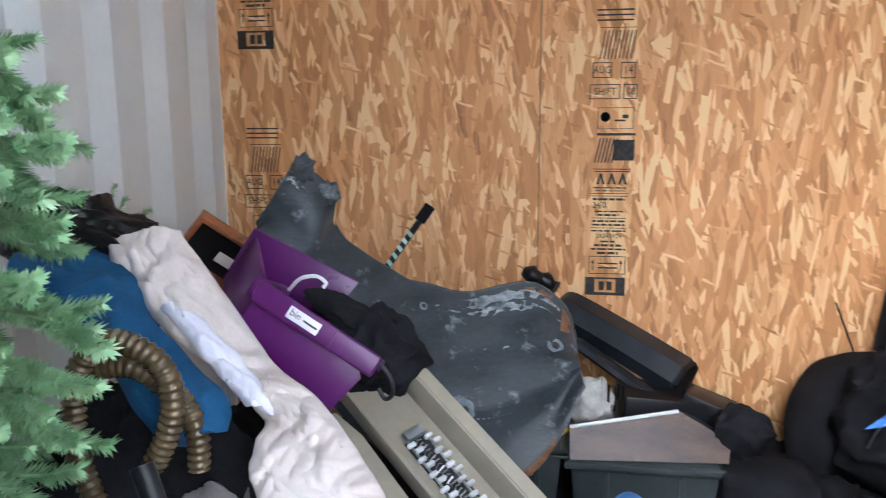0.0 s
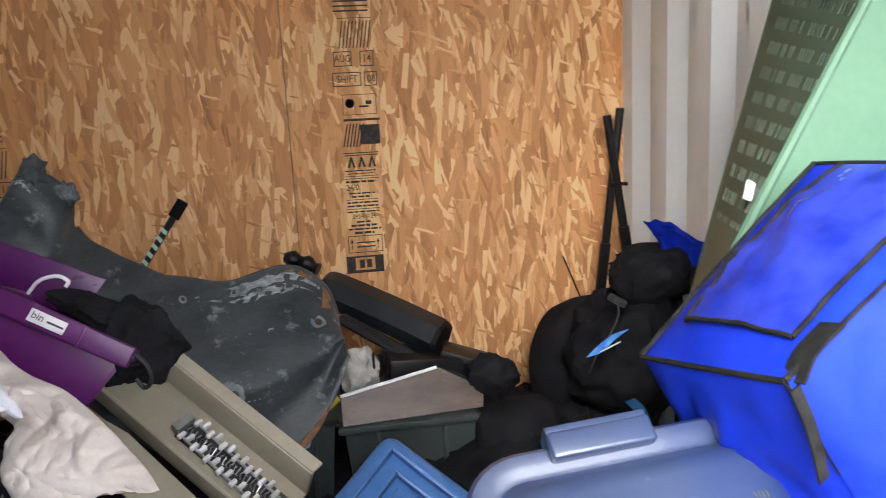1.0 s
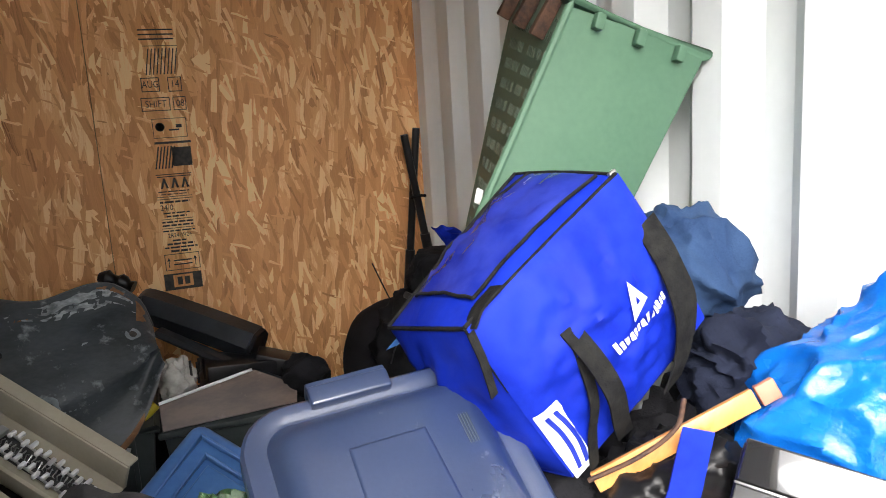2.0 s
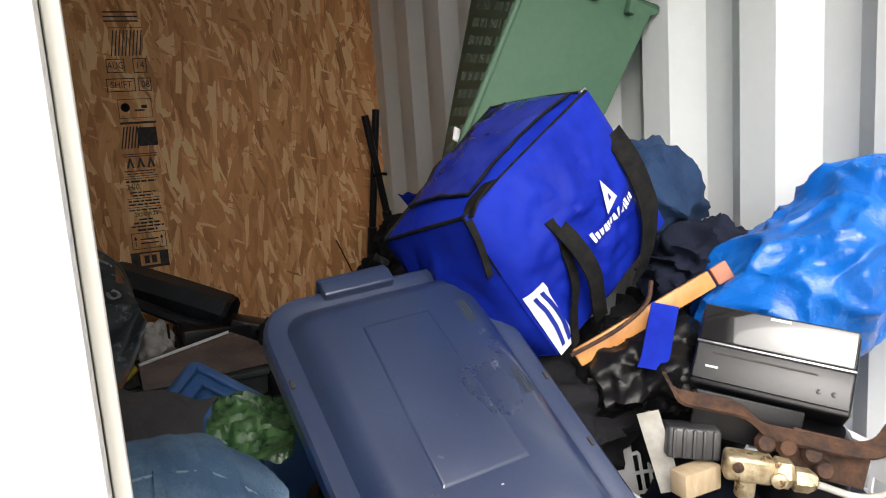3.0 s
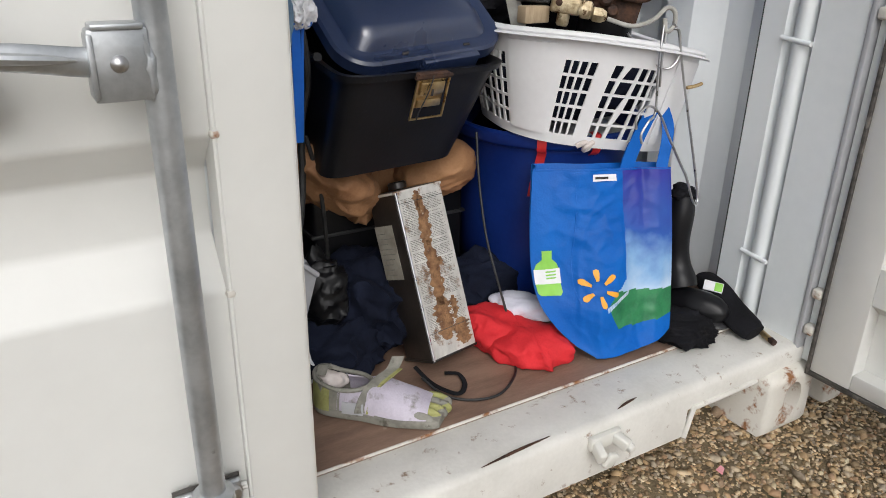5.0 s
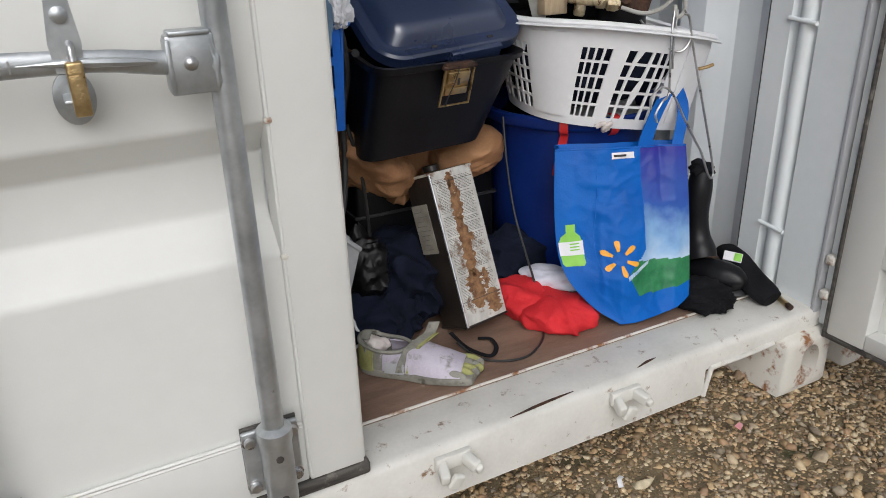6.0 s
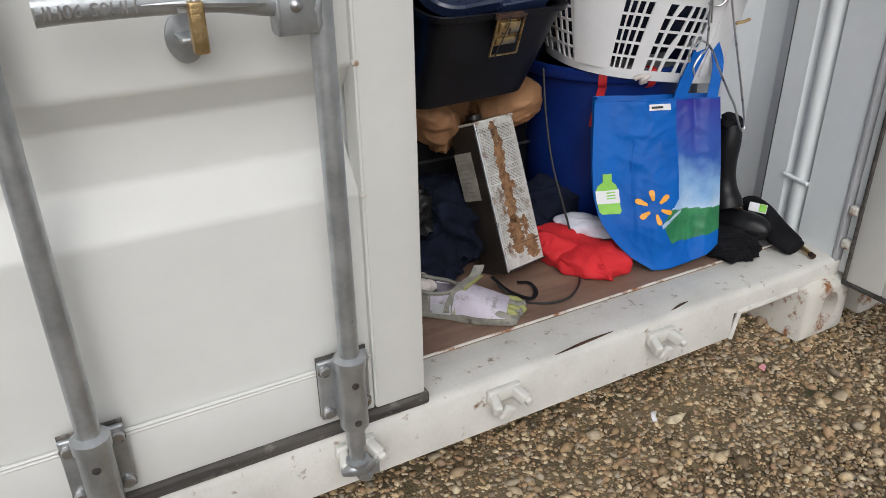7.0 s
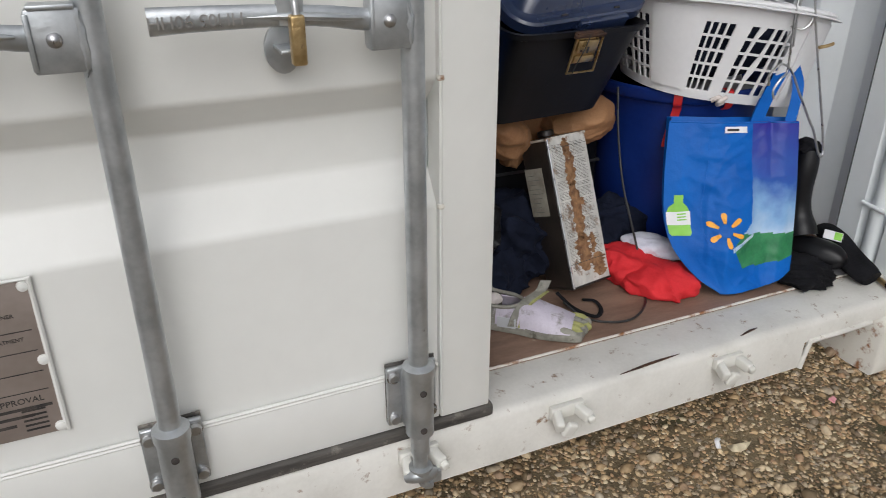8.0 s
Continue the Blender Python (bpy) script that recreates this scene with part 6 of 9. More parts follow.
# ---- things on the floor by the sill ----
def floor_things():
    shoe()
    # red jersey
    k = thing("jersey", (1.76, 0.28, FZ), "crumpled red jersey on the plywood floor", "clothing")
    part("jersey_body", lump((1.772, 0.272, FZ + 0.022), (0.105, 0.088, 0.046), pose(0, 0, 0, 0, 0, -40), 0.17, 9, 5, 5, FZ + 0.002), M_RED, k, smooth=75)
    part("jersey_fold", lump((1.728, 0.345, FZ + 0.034), (0.085, 0.070, 0.046), pose(0, 0, 0, 0, 14, -50), 0.20, 10, 15, 5, FZ + 0.002), M_RED, k, smooth=75)
    single("white_cloth", lump((1.815, 0.350, FZ + 0.072), (0.078, 0.048, 0.026), pose(0, 0, 0, 0, 8, -38), 0.22, 9, 9, 5), M_LILAC, "crumpled white cloth lying over the red jersey", "clothing", 70)
    single("navy_garment", lump((1.50, 0.52, FZ + 0.085), (0.12, 0.15, 0.11), None, 0.26, 10, 7, 5, FZ + 0.003), M_NAVYCLOTH, "heap of dark navy clothing beside the can", "clothing", 70)
    single("navy_garment", lump((1.36, 0.42, FZ + 0.050), (0.13, 0.085, 0.070), None, 0.26, 11, 17, 5, FZ + 0.003), M_NAVYCLOTH, "dark navy clothing with white cord ends", "clothing", 70)
    single("bin_bag", lump((1.372, 0.475, FZ + 0.145), (0.062, 0.072, 0.105), None, 0.24, 11, 27, 5, FZ + 0.003), M_BINBAG, "shiny black bin bag tucked beside the clothing", "bag", 40)
    single("navy_garment", lump((1.80, 0.50, FZ + 0.06), (0.16, 0.08, 0.085), None, 0.24, 11, 37, 5, FZ + 0.003), M_NAVYCLOTH, "folded navy cloth behind the red jersey", "clothing", 70)
    single("drawstring", tube([(1.305, 0.40, FZ + 0.10), (1.30, 0.36, FZ + 0.07), (1.315, 0.345, FZ + 0.045), (1.29, 0.35, FZ + 0.03)], 0.0035, 8, 5), M_WHITE, "white drawstring hanging from the navy clothing", "cord")
    # cable that runs down past the can and curls on the floor
    single("cable", tube([(1.745, 0.47, 0.66), (1.738, 0.44, 0.55), (1.735, 0.40, 0.44), (1.742, 0.36, 0.35), (1.752, 0.33, 0.27), (1.735, 0.28, FZ + 0.006), (1.69, 0.21, FZ + 0.004), (1.62, 0.165, FZ + 0.004), (1.56, 0.175, FZ + 0.004), (1.52, 0.215, FZ + 0.005), (1.50, 0.27, FZ + 0.02)], 0.0028, 8, 8), M_CORD, "thin black cable curling over the floor", "cable")
    single("strap_end", tube([(1.50, 0.30, FZ + 0.03), (1.515, 0.25, FZ + 0.012), (1.545, 0.205, FZ + 0.006), (1.575, 0.225, FZ + 0.006), (1.585, 0.265, FZ + 0.006), (1.56, 0.28, FZ + 0.008)], 0.0055, 8, 6, flat=0.5), M_BLACK, "black fabric strap looped on the floor", "strap")
    # glove, knit hat, boot
    single("knit_hat", lump((2.125, 0.155, FZ + 0.022), (0.085, 0.075, 0.030), pose(0, 0, 0, 0, 0, 20), 0.22, 18, 3, 5, FZ + 0.002), M_BLACK, "black knitted hat lying on the sill edge", "hat", 70)
    g = thing("work_glove", (2.28, 0.15, FZ), "black sock-like glove with white and lime label", "glove")
    part("glove_body", tube([(2.325, 0.27, FZ + 0.055), (2.30, 0.22, FZ + 0.055), (2.275, 0.15, FZ + 0.036), (2.262, 0.085, FZ + 0.022), (2.262, 0.062, FZ + 0.016)], 0.035, 14, 6, radii=lambda s: 0.030 + 0.010 * math.sin(math.pi * s), flat=0.6), M_BLACK, g)
    gm = frame_of((2.262, 0.195, FZ + 0.078), (0.6, -0.75, -0.1), (0.5, 0.5, 0.6))
    part("label", box((0, 0, 0), (0.045, 0.026, 0.004), gm, 0.001), M_WHITE, g, "white and lime card label")
    part("label", box((0.012, 0, 0.0022), (0.018, 0.022, 0.002), gm, 0.0005), M_LIME, g)
    b = thing("rubber_boot", (2.20, 0.22, FZ), "black rubber boot leaning by the container wall", "boot")
    part("boot_shaft", tube([(2.205, 0.275, 0.50), (2.198, 0.27, 0.42), (2.20, 0.26, 0.33), (2.195, 0.235, FZ + 0.075)], 0.045, 16, 6, radii=lambda s: 0.025 + 0.012 * s + 0.004 * math.sin(9 * s)), M_BLACKPL, b)
    part("boot_foot", lump((2.212, 0.198, FZ + 0.040), (0.042, 0.088, 0.042), pose(0, 0, 0, 0, 0, 20), 0.05, 5, 2, 4, FZ + 0.012), M_BLACKPL, b, smooth=70)
    part("boot_sole", lump((2.212, 0.198, FZ + 0.010), (0.044, 0.092, 0.012), pose(0, 0, 0, 0, 0, 20), 0.02, 5, 2, 3, FZ + 0.001), M_STEREOG, b)
    part("boot_lining", lump((2.206, 0.276, 0.505), (0.030, 0.030, 0.022), None, 0.3, 20, 4, 4), M_BLACK, b, smooth=70)
    single("white_stick", rod((2.08, 0.235, FZ + 0.03), (2.24, 0.150, FZ + 0.036), 0.005), M_WHITE, "thin white plastic stick lying under the boot", "stick")
    p = thing("marker_pen", (2.29, 0.05, FZ), "small dark tube with rusty red tip on the sill", "pen")
    part("barrel", rod((2.296, 0.085, FZ + 0.010), (2.284, 0.035, FZ + 0.006), 0.007), M_BRASS, p)
    part("tip", rod((2.284, 0.035, FZ + 0.006), (2.280, 0.022, FZ + 0.005), 0.0072), M_BROWNRUST, p)
    # bits on the gravel
    single("pink_chip", poly([(0, 0), (0.022, 0.004), (0.026, 0.014), (0.004, 0.016)], pose(2.04, -0.075, 0.006, 8, 5, 20), 0.003), M_PINK, "pink plastic chip lying on the gravel", "chip")
    single("white_scrap", tube([(1.685, -0.085, 0.006), (1.692, -0.070, 0.012), (1.704, -0.062, 0.008)], 0.0055, 8, 5, flat=0.4), M_WHITE, "small curled white scrap on the gravel", "scrap")


def shoe():
    heel, toe = Vector((1.288, 0.322, FZ)), Vector((1.488, 0.152, FZ))
    m = frame_of(heel, toe - heel, (0.65, 0.75, 0))
    L = (toe - heel).length
    t = thing("toe_shoe", (1.39, 0.25, FZ), "grey and lilac five-toe shoe lying on the floor", "shoe")

    def half(s):
        """Half width along the foot: round heel, waist, broad ball."""
        base = 0.034 + 0.012 * math.sin(math.pi * s) ** 2 + 0.010 * s - 0.007 * math.exp(-((s - 0.42) / 0.16) ** 2)
        return base * math.sqrt(max(0.0, 1 - (max(0.0, 0.16 - s) / 0.16) ** 2.2)) * math.sqrt(max(0.0, 1 - (max(0.0, s - 0.86) / 0.17) ** 2.5))

    def crown(s):
        return 0.064 - 0.036 * s + 0.010 * math.exp(-((s - 0.52) / 0.14) ** 2) - 0.014 * max(0.0, s - 0.75) / 0.25

    def loft(s0, s1, a0, a1, nu, nv, thick, grow=0.0, low=0.012):
        def fn(u, v):
            s, a = s0 + (s1 - s0) * v, math.pi * (a0 + (a1 - a0) * u)
            w, h = half(s) + grow, crown(s) + grow
            c, d = math.cos(a), math.sin(a)
            return m @ Vector((s * L, math.copysign(abs(c) ** 0.75, c) * w, low + max(0.0, d) ** 0.85 * h))
        return sheet(fn, nu, nv, thick)
    # sole with a turned-up rim
    prof = ((0.88, 0.001), (1.00, 0.003), (1.05, 0.010), (1.02, 0.018), (0.94, 0.020))
    bm = bmesh.new()
    n = 30
    rings = []
    for f, z in prof:
        ss = [k / n for k in range(n + 1)]
        pts = [(s, 1) for s in ss] + [(s, -1) for s in ss[-2:0:-1]]
        rings.append([bm.verts.new(m @ Vector((0.5 * L + (s - 0.5) * L * (0.97 + 0.03 * f), sd * (half(s) + 0.001) * f, z + 0.006 * max(0, s - 0.8) * (z > 0.002)))) for s, sd in pts])
    k = len(rings[0])
    for A, B in zip(rings, rings[1:]):
        for i in range(k):
            bm.faces.new((A[i], A[(i + 1) % k], B[(i + 1) % k], B[i]))
    bm.faces.new(rings[0][::-1])
    bm.faces.new(rings[-1])
    bmesh.ops.recalc_face_normals(bm, faces=bm.faces[:])
    part("sole", bm, M_SHOEG, t, "olive grey rubber sole")
    # uppers: lilac mesh over the ball, grey cup round the heel, open between
    part("mesh_upper", loft(0.44, 0.88, 0.04, 0.96, 26, 22, 0.002), M_SHOE, t, "lilac stretch mesh", smooth=70)
    part("heel_cup", loft(0.015, 0.24, -0.02, 0.30, 10, 14, 0.004), M_SHOEG, t, smooth=70)
    part("heel_cup", loft(0.015, 0.24, 0.70, 1.02, 10, 14, 0.004), M_SHOEG, t, smooth=70)
    part("side_panel", loft(0.22, 0.50, -0.02, 0.30, 10, 14, 0.003), M_SHOE, t, smooth=70)
    part("side_panel", loft(0.22, 0.50, 0.70, 1.02, 10, 14, 0.003), M_SHOE, t, smooth=70)
    part("heel_back", sheet(lambda u, v: m @ Vector((0.004 + 0.020 * (1 - math.sin(math.pi * u)) + 0.006 * v, (u - 0.5) * 0.056, 0.014 + 0.062 * v)), 12, 8, 0.004), M_SHOEG, t, smooth=70)
    part("heel_overlay", loft(0.02, 0.16, 0.72, 1.0, 8, 8, 0.003, 0.0022), M_SHOEY, t, "faded olive yellow overlay", smooth=70)
    part("side_overlay", loft(0.26, 0.42, 0.86, 1.0, 8, 8, 0.003, 0.0022), M_GREYBOX, t, "pale grey overlay", smooth=70)
    part("insole", lump(m @ Vector((0.30 * L, 0, 0.026)), (0.075, 0.026, 0.007), m, 0.03, 9, 1, 3), M_SHOE, t, smooth=70)
    lining = lump(m @ Vector((0.13 * L, 0.010, 0.052)), (0.030, 0.022, 0.018), m, 0.25, 20, 5, 4)
    part("lining", lining, M_PALE, t, "crumpled pale lining", smooth=70)
    rim = [(0.02, 0.0, 0.076), (0.06, 0.024, 0.074), (0.20, 0.030, 0.064), (0.36, 0.026, 0.062), (0.45, 0.0, 0.064), (0.36, -0.026, 0.060), (0.20, -0.031, 0.060), (0.06, -0.024, 0.072)]
    part("collar", tube([m @ Vector((a * L, b, c)) for a, b, c in rim], 0.0045, 8, 5, closed=True), M_SHOEG, t)
    part("pull_tab", band([m @ Vector(q) for q in ((0.020, -0.014, 0.076), (0.024, 0.0, 0.090), (0.034, 0.016, 0.080))], 0.020, 0.003, m.to_3x3() @ Vector((1, 0, 0.2)), 5), M_SHOEG, t)
    sx = m.to_3x3() @ Vector((1, 0.25, 0))
    path = [(0.105, -0.045, 0.022), (0.112, -0.036, 0.050), (0.124, -0.012, 0.070), (0.138, 0.016, 0.074), (0.150, 0.036, 0.078), (0.158, 0.046, 0.098)]
    part("velcro_strap", band([m @ Vector(q) for q in path], 0.024, 0.0035, sx, 5), M_SHOEG, t, "grey strap with lime edge")
    part("strap_edge", band([m @ Vector((a + 0.014, b + 0.001, c - 0.001)) for a, b, c in path[:5]], 0.008, 0.003, sx, 5), M_SHOEY, t, "lime strap edge")
    # toe pockets, each with a rubber cap
    for i, (s, y, r) in enumerate(((0.975, 0.034, 0.0115), (0.985, 0.015, 0.0098), (0.965, -0.003, 0.0092), (0.935, -0.020, 0.0088), (0.895, -0.036, 0.0088))):
        c = m @ Vector((s * L - 0.026, y, 0.020))
        part("toe", lump(c, (0.034, r, 0.0150), m, 0.05, 9, i, 4), M_SHOEY if i in (0, 2, 3) else M_SHOEG, t, smooth=70)
        part("toe_cap", lump(m @ Vector((s * L - 0.004, y, 0.014)), (0.016, r * 1.04, 0.0135), m, 0.05, 12, i + 7, 3), M_SHOEG if i % 2 == 0 else M_SHOEY, t, smooth=70)


# ---- left stack behind the closed leaf ----
def left_stack():
    b = thing("grey_box", (1.12, 0.62, FZ), "pale grey box with red stripe under the blue crate", "box")
    m = frame_of((0.93, 0.45, FZ), (0.375, 0.0, 0), (0, 0, 1))
    part("box_body", box((0.1875, 0.248, -0.17), (0.375, 0.490, 0.34), m, 0.006, 2), M_GREYBOX, b)
    part("stripe", box((0.20, 0.395, 0.0012), (0.31, 0.012, 0.002), m, 0.0), M_TAPE, b, "red printed stripe")
    part("stripe", box((0.20, 0.381, 0.0012), (0.31, 0.005, 0.002), m, 0.0), M_TAPE, b)
    part("card_holder", join(box((0.315, 0.474, 0.002), (0.060, 0.004, 0.004), m, 0), box((0.315, 0.440, 0.002), (0.060, 0.004, 0.004), m, 0), box((0.287, 0.457, 0.002), (0.004, 0.034, 0.004), m, 0), box((0.343, 0.457, 0.002), (0.004, 0.034, 0.004), m, 0)), M_STEREOG, b)
    c = thing("plastic_crate", (1.15, 0.57, 0.70), "bright blue slatted plastic crate with jeans on top", "crate")
    x0, x1, y0, y1, z0, z1 = 0.95, 1.338, 0.43, 0.78, 0.700, 0.910
    tap = 0.012

    def wall_side(p0, p1, name, rows=3, cols=8):
        a, bb = Vector(p0), Vector(p1)
        d = bb - a
        nrm = Vector((d.y, -d.x, 0)).normalized()

        def fn(u, v):
            f = (0, 0.10, 0.32, 0.40, 0.62, 0.70, 0.90, 0.92, 1.0)[round(v * 8)]
            return a + d * u + Vector((0, 0, (z1 - z0) * f)) + nrm * tap * f

        def keep(i, j):
            return not (i % 3 == 1 and j in (1, 3, 5) and 1 < i < cols * 3 - 1)
        part(name, sheet(lambda u, v: fn(u, v), cols * 3, 8, 0.005, keep=keep), M_CRATE, c)
    wall_side((x0, y0, z0), (x1, y0, z0), "crate_wall")
    wall_side((x1, y0, z0), (x1, y1, z0), "crate_wall")
    wall_side((x1, y1, z0), (x0, y1, z0), "crate_wall")
    wall_side((x0, y1, z0), (x0, y0, z0), "crate_wall")
    part("crate_floor", span((x0, y0, z0 - 0.004), (x1, y1, z0 + 0.006), 0.002), M_CRATE, c)
    part("crate_rim", tube([(x0 - 0.012, y0 - 0.014, z1), (x1 + 0.014, y0 - 0.014, z1), (x1 + 0.014, y1 + 0.012, z1), (x0 - 0.012, y1 + 0.012, z1)], 0.008, 8, 1, closed=True), M_CRATE, c)
    for i in range(4):
        single("bottle", lathe([(0.018, 0), (0.019, 0.004), (0.019, 0.05), (0.012, 0.06), (0.010, 0.075)], 20, pose(1.225 + 0.030 * i, 0.462, 0.727, -90 + 8 * i, 0, 10)), M_LILAC, "small pale bottle lying in the blue crate", "bottle", 40, "", "bottles in the crate")
    k = thing("clear_tub", (1.24, 0.46, 0.33), "cloudy translucent plastic tub tipped against the grey box", "tub")
    cloudy = pmat("cloudy_plastic", (0.34, 0.35, 0.37), (0.46, 0.47, 0.49), 7, 0.32, 0, 0.05, 80, 0.08)
    lo = [Vector(p) for p in ((1.160, 0.385, 0.365), (1.296, 0.385, 0.330), (1.296, 0.436, 0.330), (1.160, 0.436, 0.365))]
    hi = [Vector(p) for p in ((1.185, 0.375, 0.585), (1.328, 0.375, 0.452), (1.328, 0.440, 0.452), (1.185, 0.440, 0.585))]
    for a in range(4):
        b2 = (a + 1) % 4
        part("tub_side", sheet(lambda u, v, a=a, b2=b2: lo[a].lerp(lo[b2], u).lerp(hi[a].lerp(hi[b2], u), v), 4, 4, 0.003), cloudy, k)
    part("tub_base", sheet(lambda u, v: lo[0].lerp(lo[1], u).lerp(lo[3].lerp(lo[2], u), v), 2, 2, 0.003), cloudy, k)
    part("tub_rim", tube(hi, 0.006, 8, 1, closed=True), cloudy, k)
    jeans()
    single("fibre_fill", lump((1.338, 0.425, 0.935), (0.031, 0.030, 0.037), None, 0.26, 40, 6, 5), M_FOAM, "tuft of white stuffing beside the jeans", "stuffing", 70)
    single("cable", tube([(1.345, 0.45, 0.92), (1.352, 0.44, 0.87), (1.358, 0.45, 0.80), (1.345, 0.46, 0.72), (1.34, 0.455, 0.62), (1.325, 0.44, 0.54), (1.30, 0.42, 0.49)], 0.007, 8, 6), M_CORD, "thick black cable hanging past the crate", "cable")
    single("cable", tube([(1.352, 0.46, 0.70), (1.372, 0.46, 0.62), (1.385, 0.47, 0.54), (1.395, 0.48, 0.42), (1.40, 0.47, 0.34), (1.41, 0.45, FZ + 0.1)], 0.0045, 8, 6), M_CORD, "thin black cable hanging beside the case", "cable")
    single("grey_cover", quad_cloth((1.08, 0.86, 0.91), (1.21, 0.76, 0.88), (1.315, 0.88, 0.990), (1.14, 0.99, 1.015), 0.014, 7, 12, 36, 36, 0.03, 0.010, 0.02), pmat("charcoal_felt", (0.028, 0.027, 0.029), (0.05, 0.048, 0.05), 12, 0.9, 0, 0.3, 200), "charcoal fabric cover draped over the pile", "cloth", 70)
    single("green_foil", quad_cloth((1.27, 0.83, 0.90), (1.40, 0.80, 0.90), (1.44, 0.93, 0.94), (1.32, 0.98, 0.965), 0.016, 22, 14, 30, 30, 0.01, 0.005, 0.02), pmat("green_wrapping", (0.02, 0.07, 0.025), (0.10, 0.22, 0.08), 40, 0.3, 0, 0.3, 120), "crumpled shiny green wrapping in the pile", "wrapping", 50)


def jeans():
    t = thing("jeans", (1.20, 0.45, 0.905), "washed blue denim jeans hung over the crate edge", "jeans")

    def fn(u, v):
        # from behind, over the ridge, then down the front of the crate
        x = 1.05 + (0.295 - 0.050 * v) * u
        ridge = 1.040 + 0.020 * math.sin(math.pi * u * 1.15) - 0.050 * max(0.0, u - 0.72) / 0.28
        if v < 0.35:
            q = v / 0.35
            y, z = 0.70 - 0.15 * q, ridge - 0.05 * (1 - q) ** 2
        elif v < 0.62:
            q = (v - 0.35) / 0.27
            y, z = 0.55 - 0.14 * q, ridge - 0.045 * q ** 1.5
        else:
            q = (v - 0.62) / 0.38
            y, z = 0.41 - 0.030 * math.sin(math.pi / 2 * q), ridge - 0.045 - (0.135 - 0.048 * u + 0.010 * math.sin(9 * u)) * q
        c = crease((x * 1.3, v * 0.07, 0.4), 9, 8) - 0.5
        c2 = crease((x * 1.2, v * 0.10, 2.0), 20, 4) - 0.5
        pleat = math.sin(u * 24 + 2 * v) * max(0.0, v - 0.6)
        return x + 0.006 * c, y - 0.016 * c - 0.007 * c2 - 0.016 * pleat, z + 0.006 * c

    def on(u, v, k=0.004):
        return Vector(fn(u, v)) + Vector((0, -0.8 * k, 0.6 * k))
    part("denim", sheet(fn, 64, 64, 0.005), M_DENIM, t, smooth=70)
    part("waistband", sheet(lambda u, v: on(0.30 + 0.68 * u, 0.43 + 0.13 * v, 0.006), 34, 8, 0.005), M_DENIM, t, smooth=70)
    part("fly_flap", sheet(lambda u, v: on(0.62 + 0.30 * u, 0.70 + 0.055 * v, 0.008), 16, 6, 0.005), M_DENIM, t, smooth=70)
    pale = pmat("pale_denim_seam", (0.17, 0.25, 0.33), (0.26, 0.35, 0.43), 40, 0.9, 0, 0.3, 300)
    for v in (0.43, 0.56):
        part("seam", tube([on(0.30 + 0.68 * k / 8, v, 0.010) for k in range(9)], 0.0018, 6, 3), pale, t, "paler stitched seam")
    for v in (0.70, 0.755):
        part("seam", tube([on(0.62 + 0.30 * k / 5, v, 0.012) for k in range(6)], 0.0016, 6, 3), pale, t, "paler stitched seam")
    for u in (0.70, 0.93):
        part("seam", tube([on(u - 0.03 * k / 6, 0.76 + 0.035 * k, 0.006) for k in range(7)], 0.0022, 6, 3), pale, t, "paler stitched seam")
    part("belt_loop", sheet(lambda u, v: on(0.52 + 0.04 * u, 0.42 + 0.15 * v, 0.012), 3, 8, 0.003), M_DENIM, t, smooth=70)
    side = (1, 0.1, -0.1)
    part("button", lathe([(0.0095, 0), (0.0105, 0.002), (0.008, 0.0045), (0.004, 0.004)], 18, frame_of(on(0.84, 0.50, 0.012), side, (0, 0.7, 0.7))), M_PALE, t, "pale metal jeans button")
    part("button_eye", lathe([(0.004, 0), (0.004, 0.0052), (0.002, 0.0056)], 10, frame_of(on(0.84, 0.50, 0.012), side, (0, 0.7, 0.7))), M_BRASS, t)
    part("rivet", lathe([(0.006, 0), (0.006, 0.003), (0.002, 0.004)], 12, frame_of(on(0.72, 0.728, 0.014), side, (0, 0.2, 1))), M_WHITE, t)
    part("turned_cuff", quad_cloth((1.318, 0.455, 0.990), (1.345, 0.440, 0.965), (1.392, 0.490, 0.925), (1.372, 0.520, 0.960), 0.008, 12, 21, 20, 20, 0.016, 0.006, 0.006), M_DENIM, t, smooth=70)


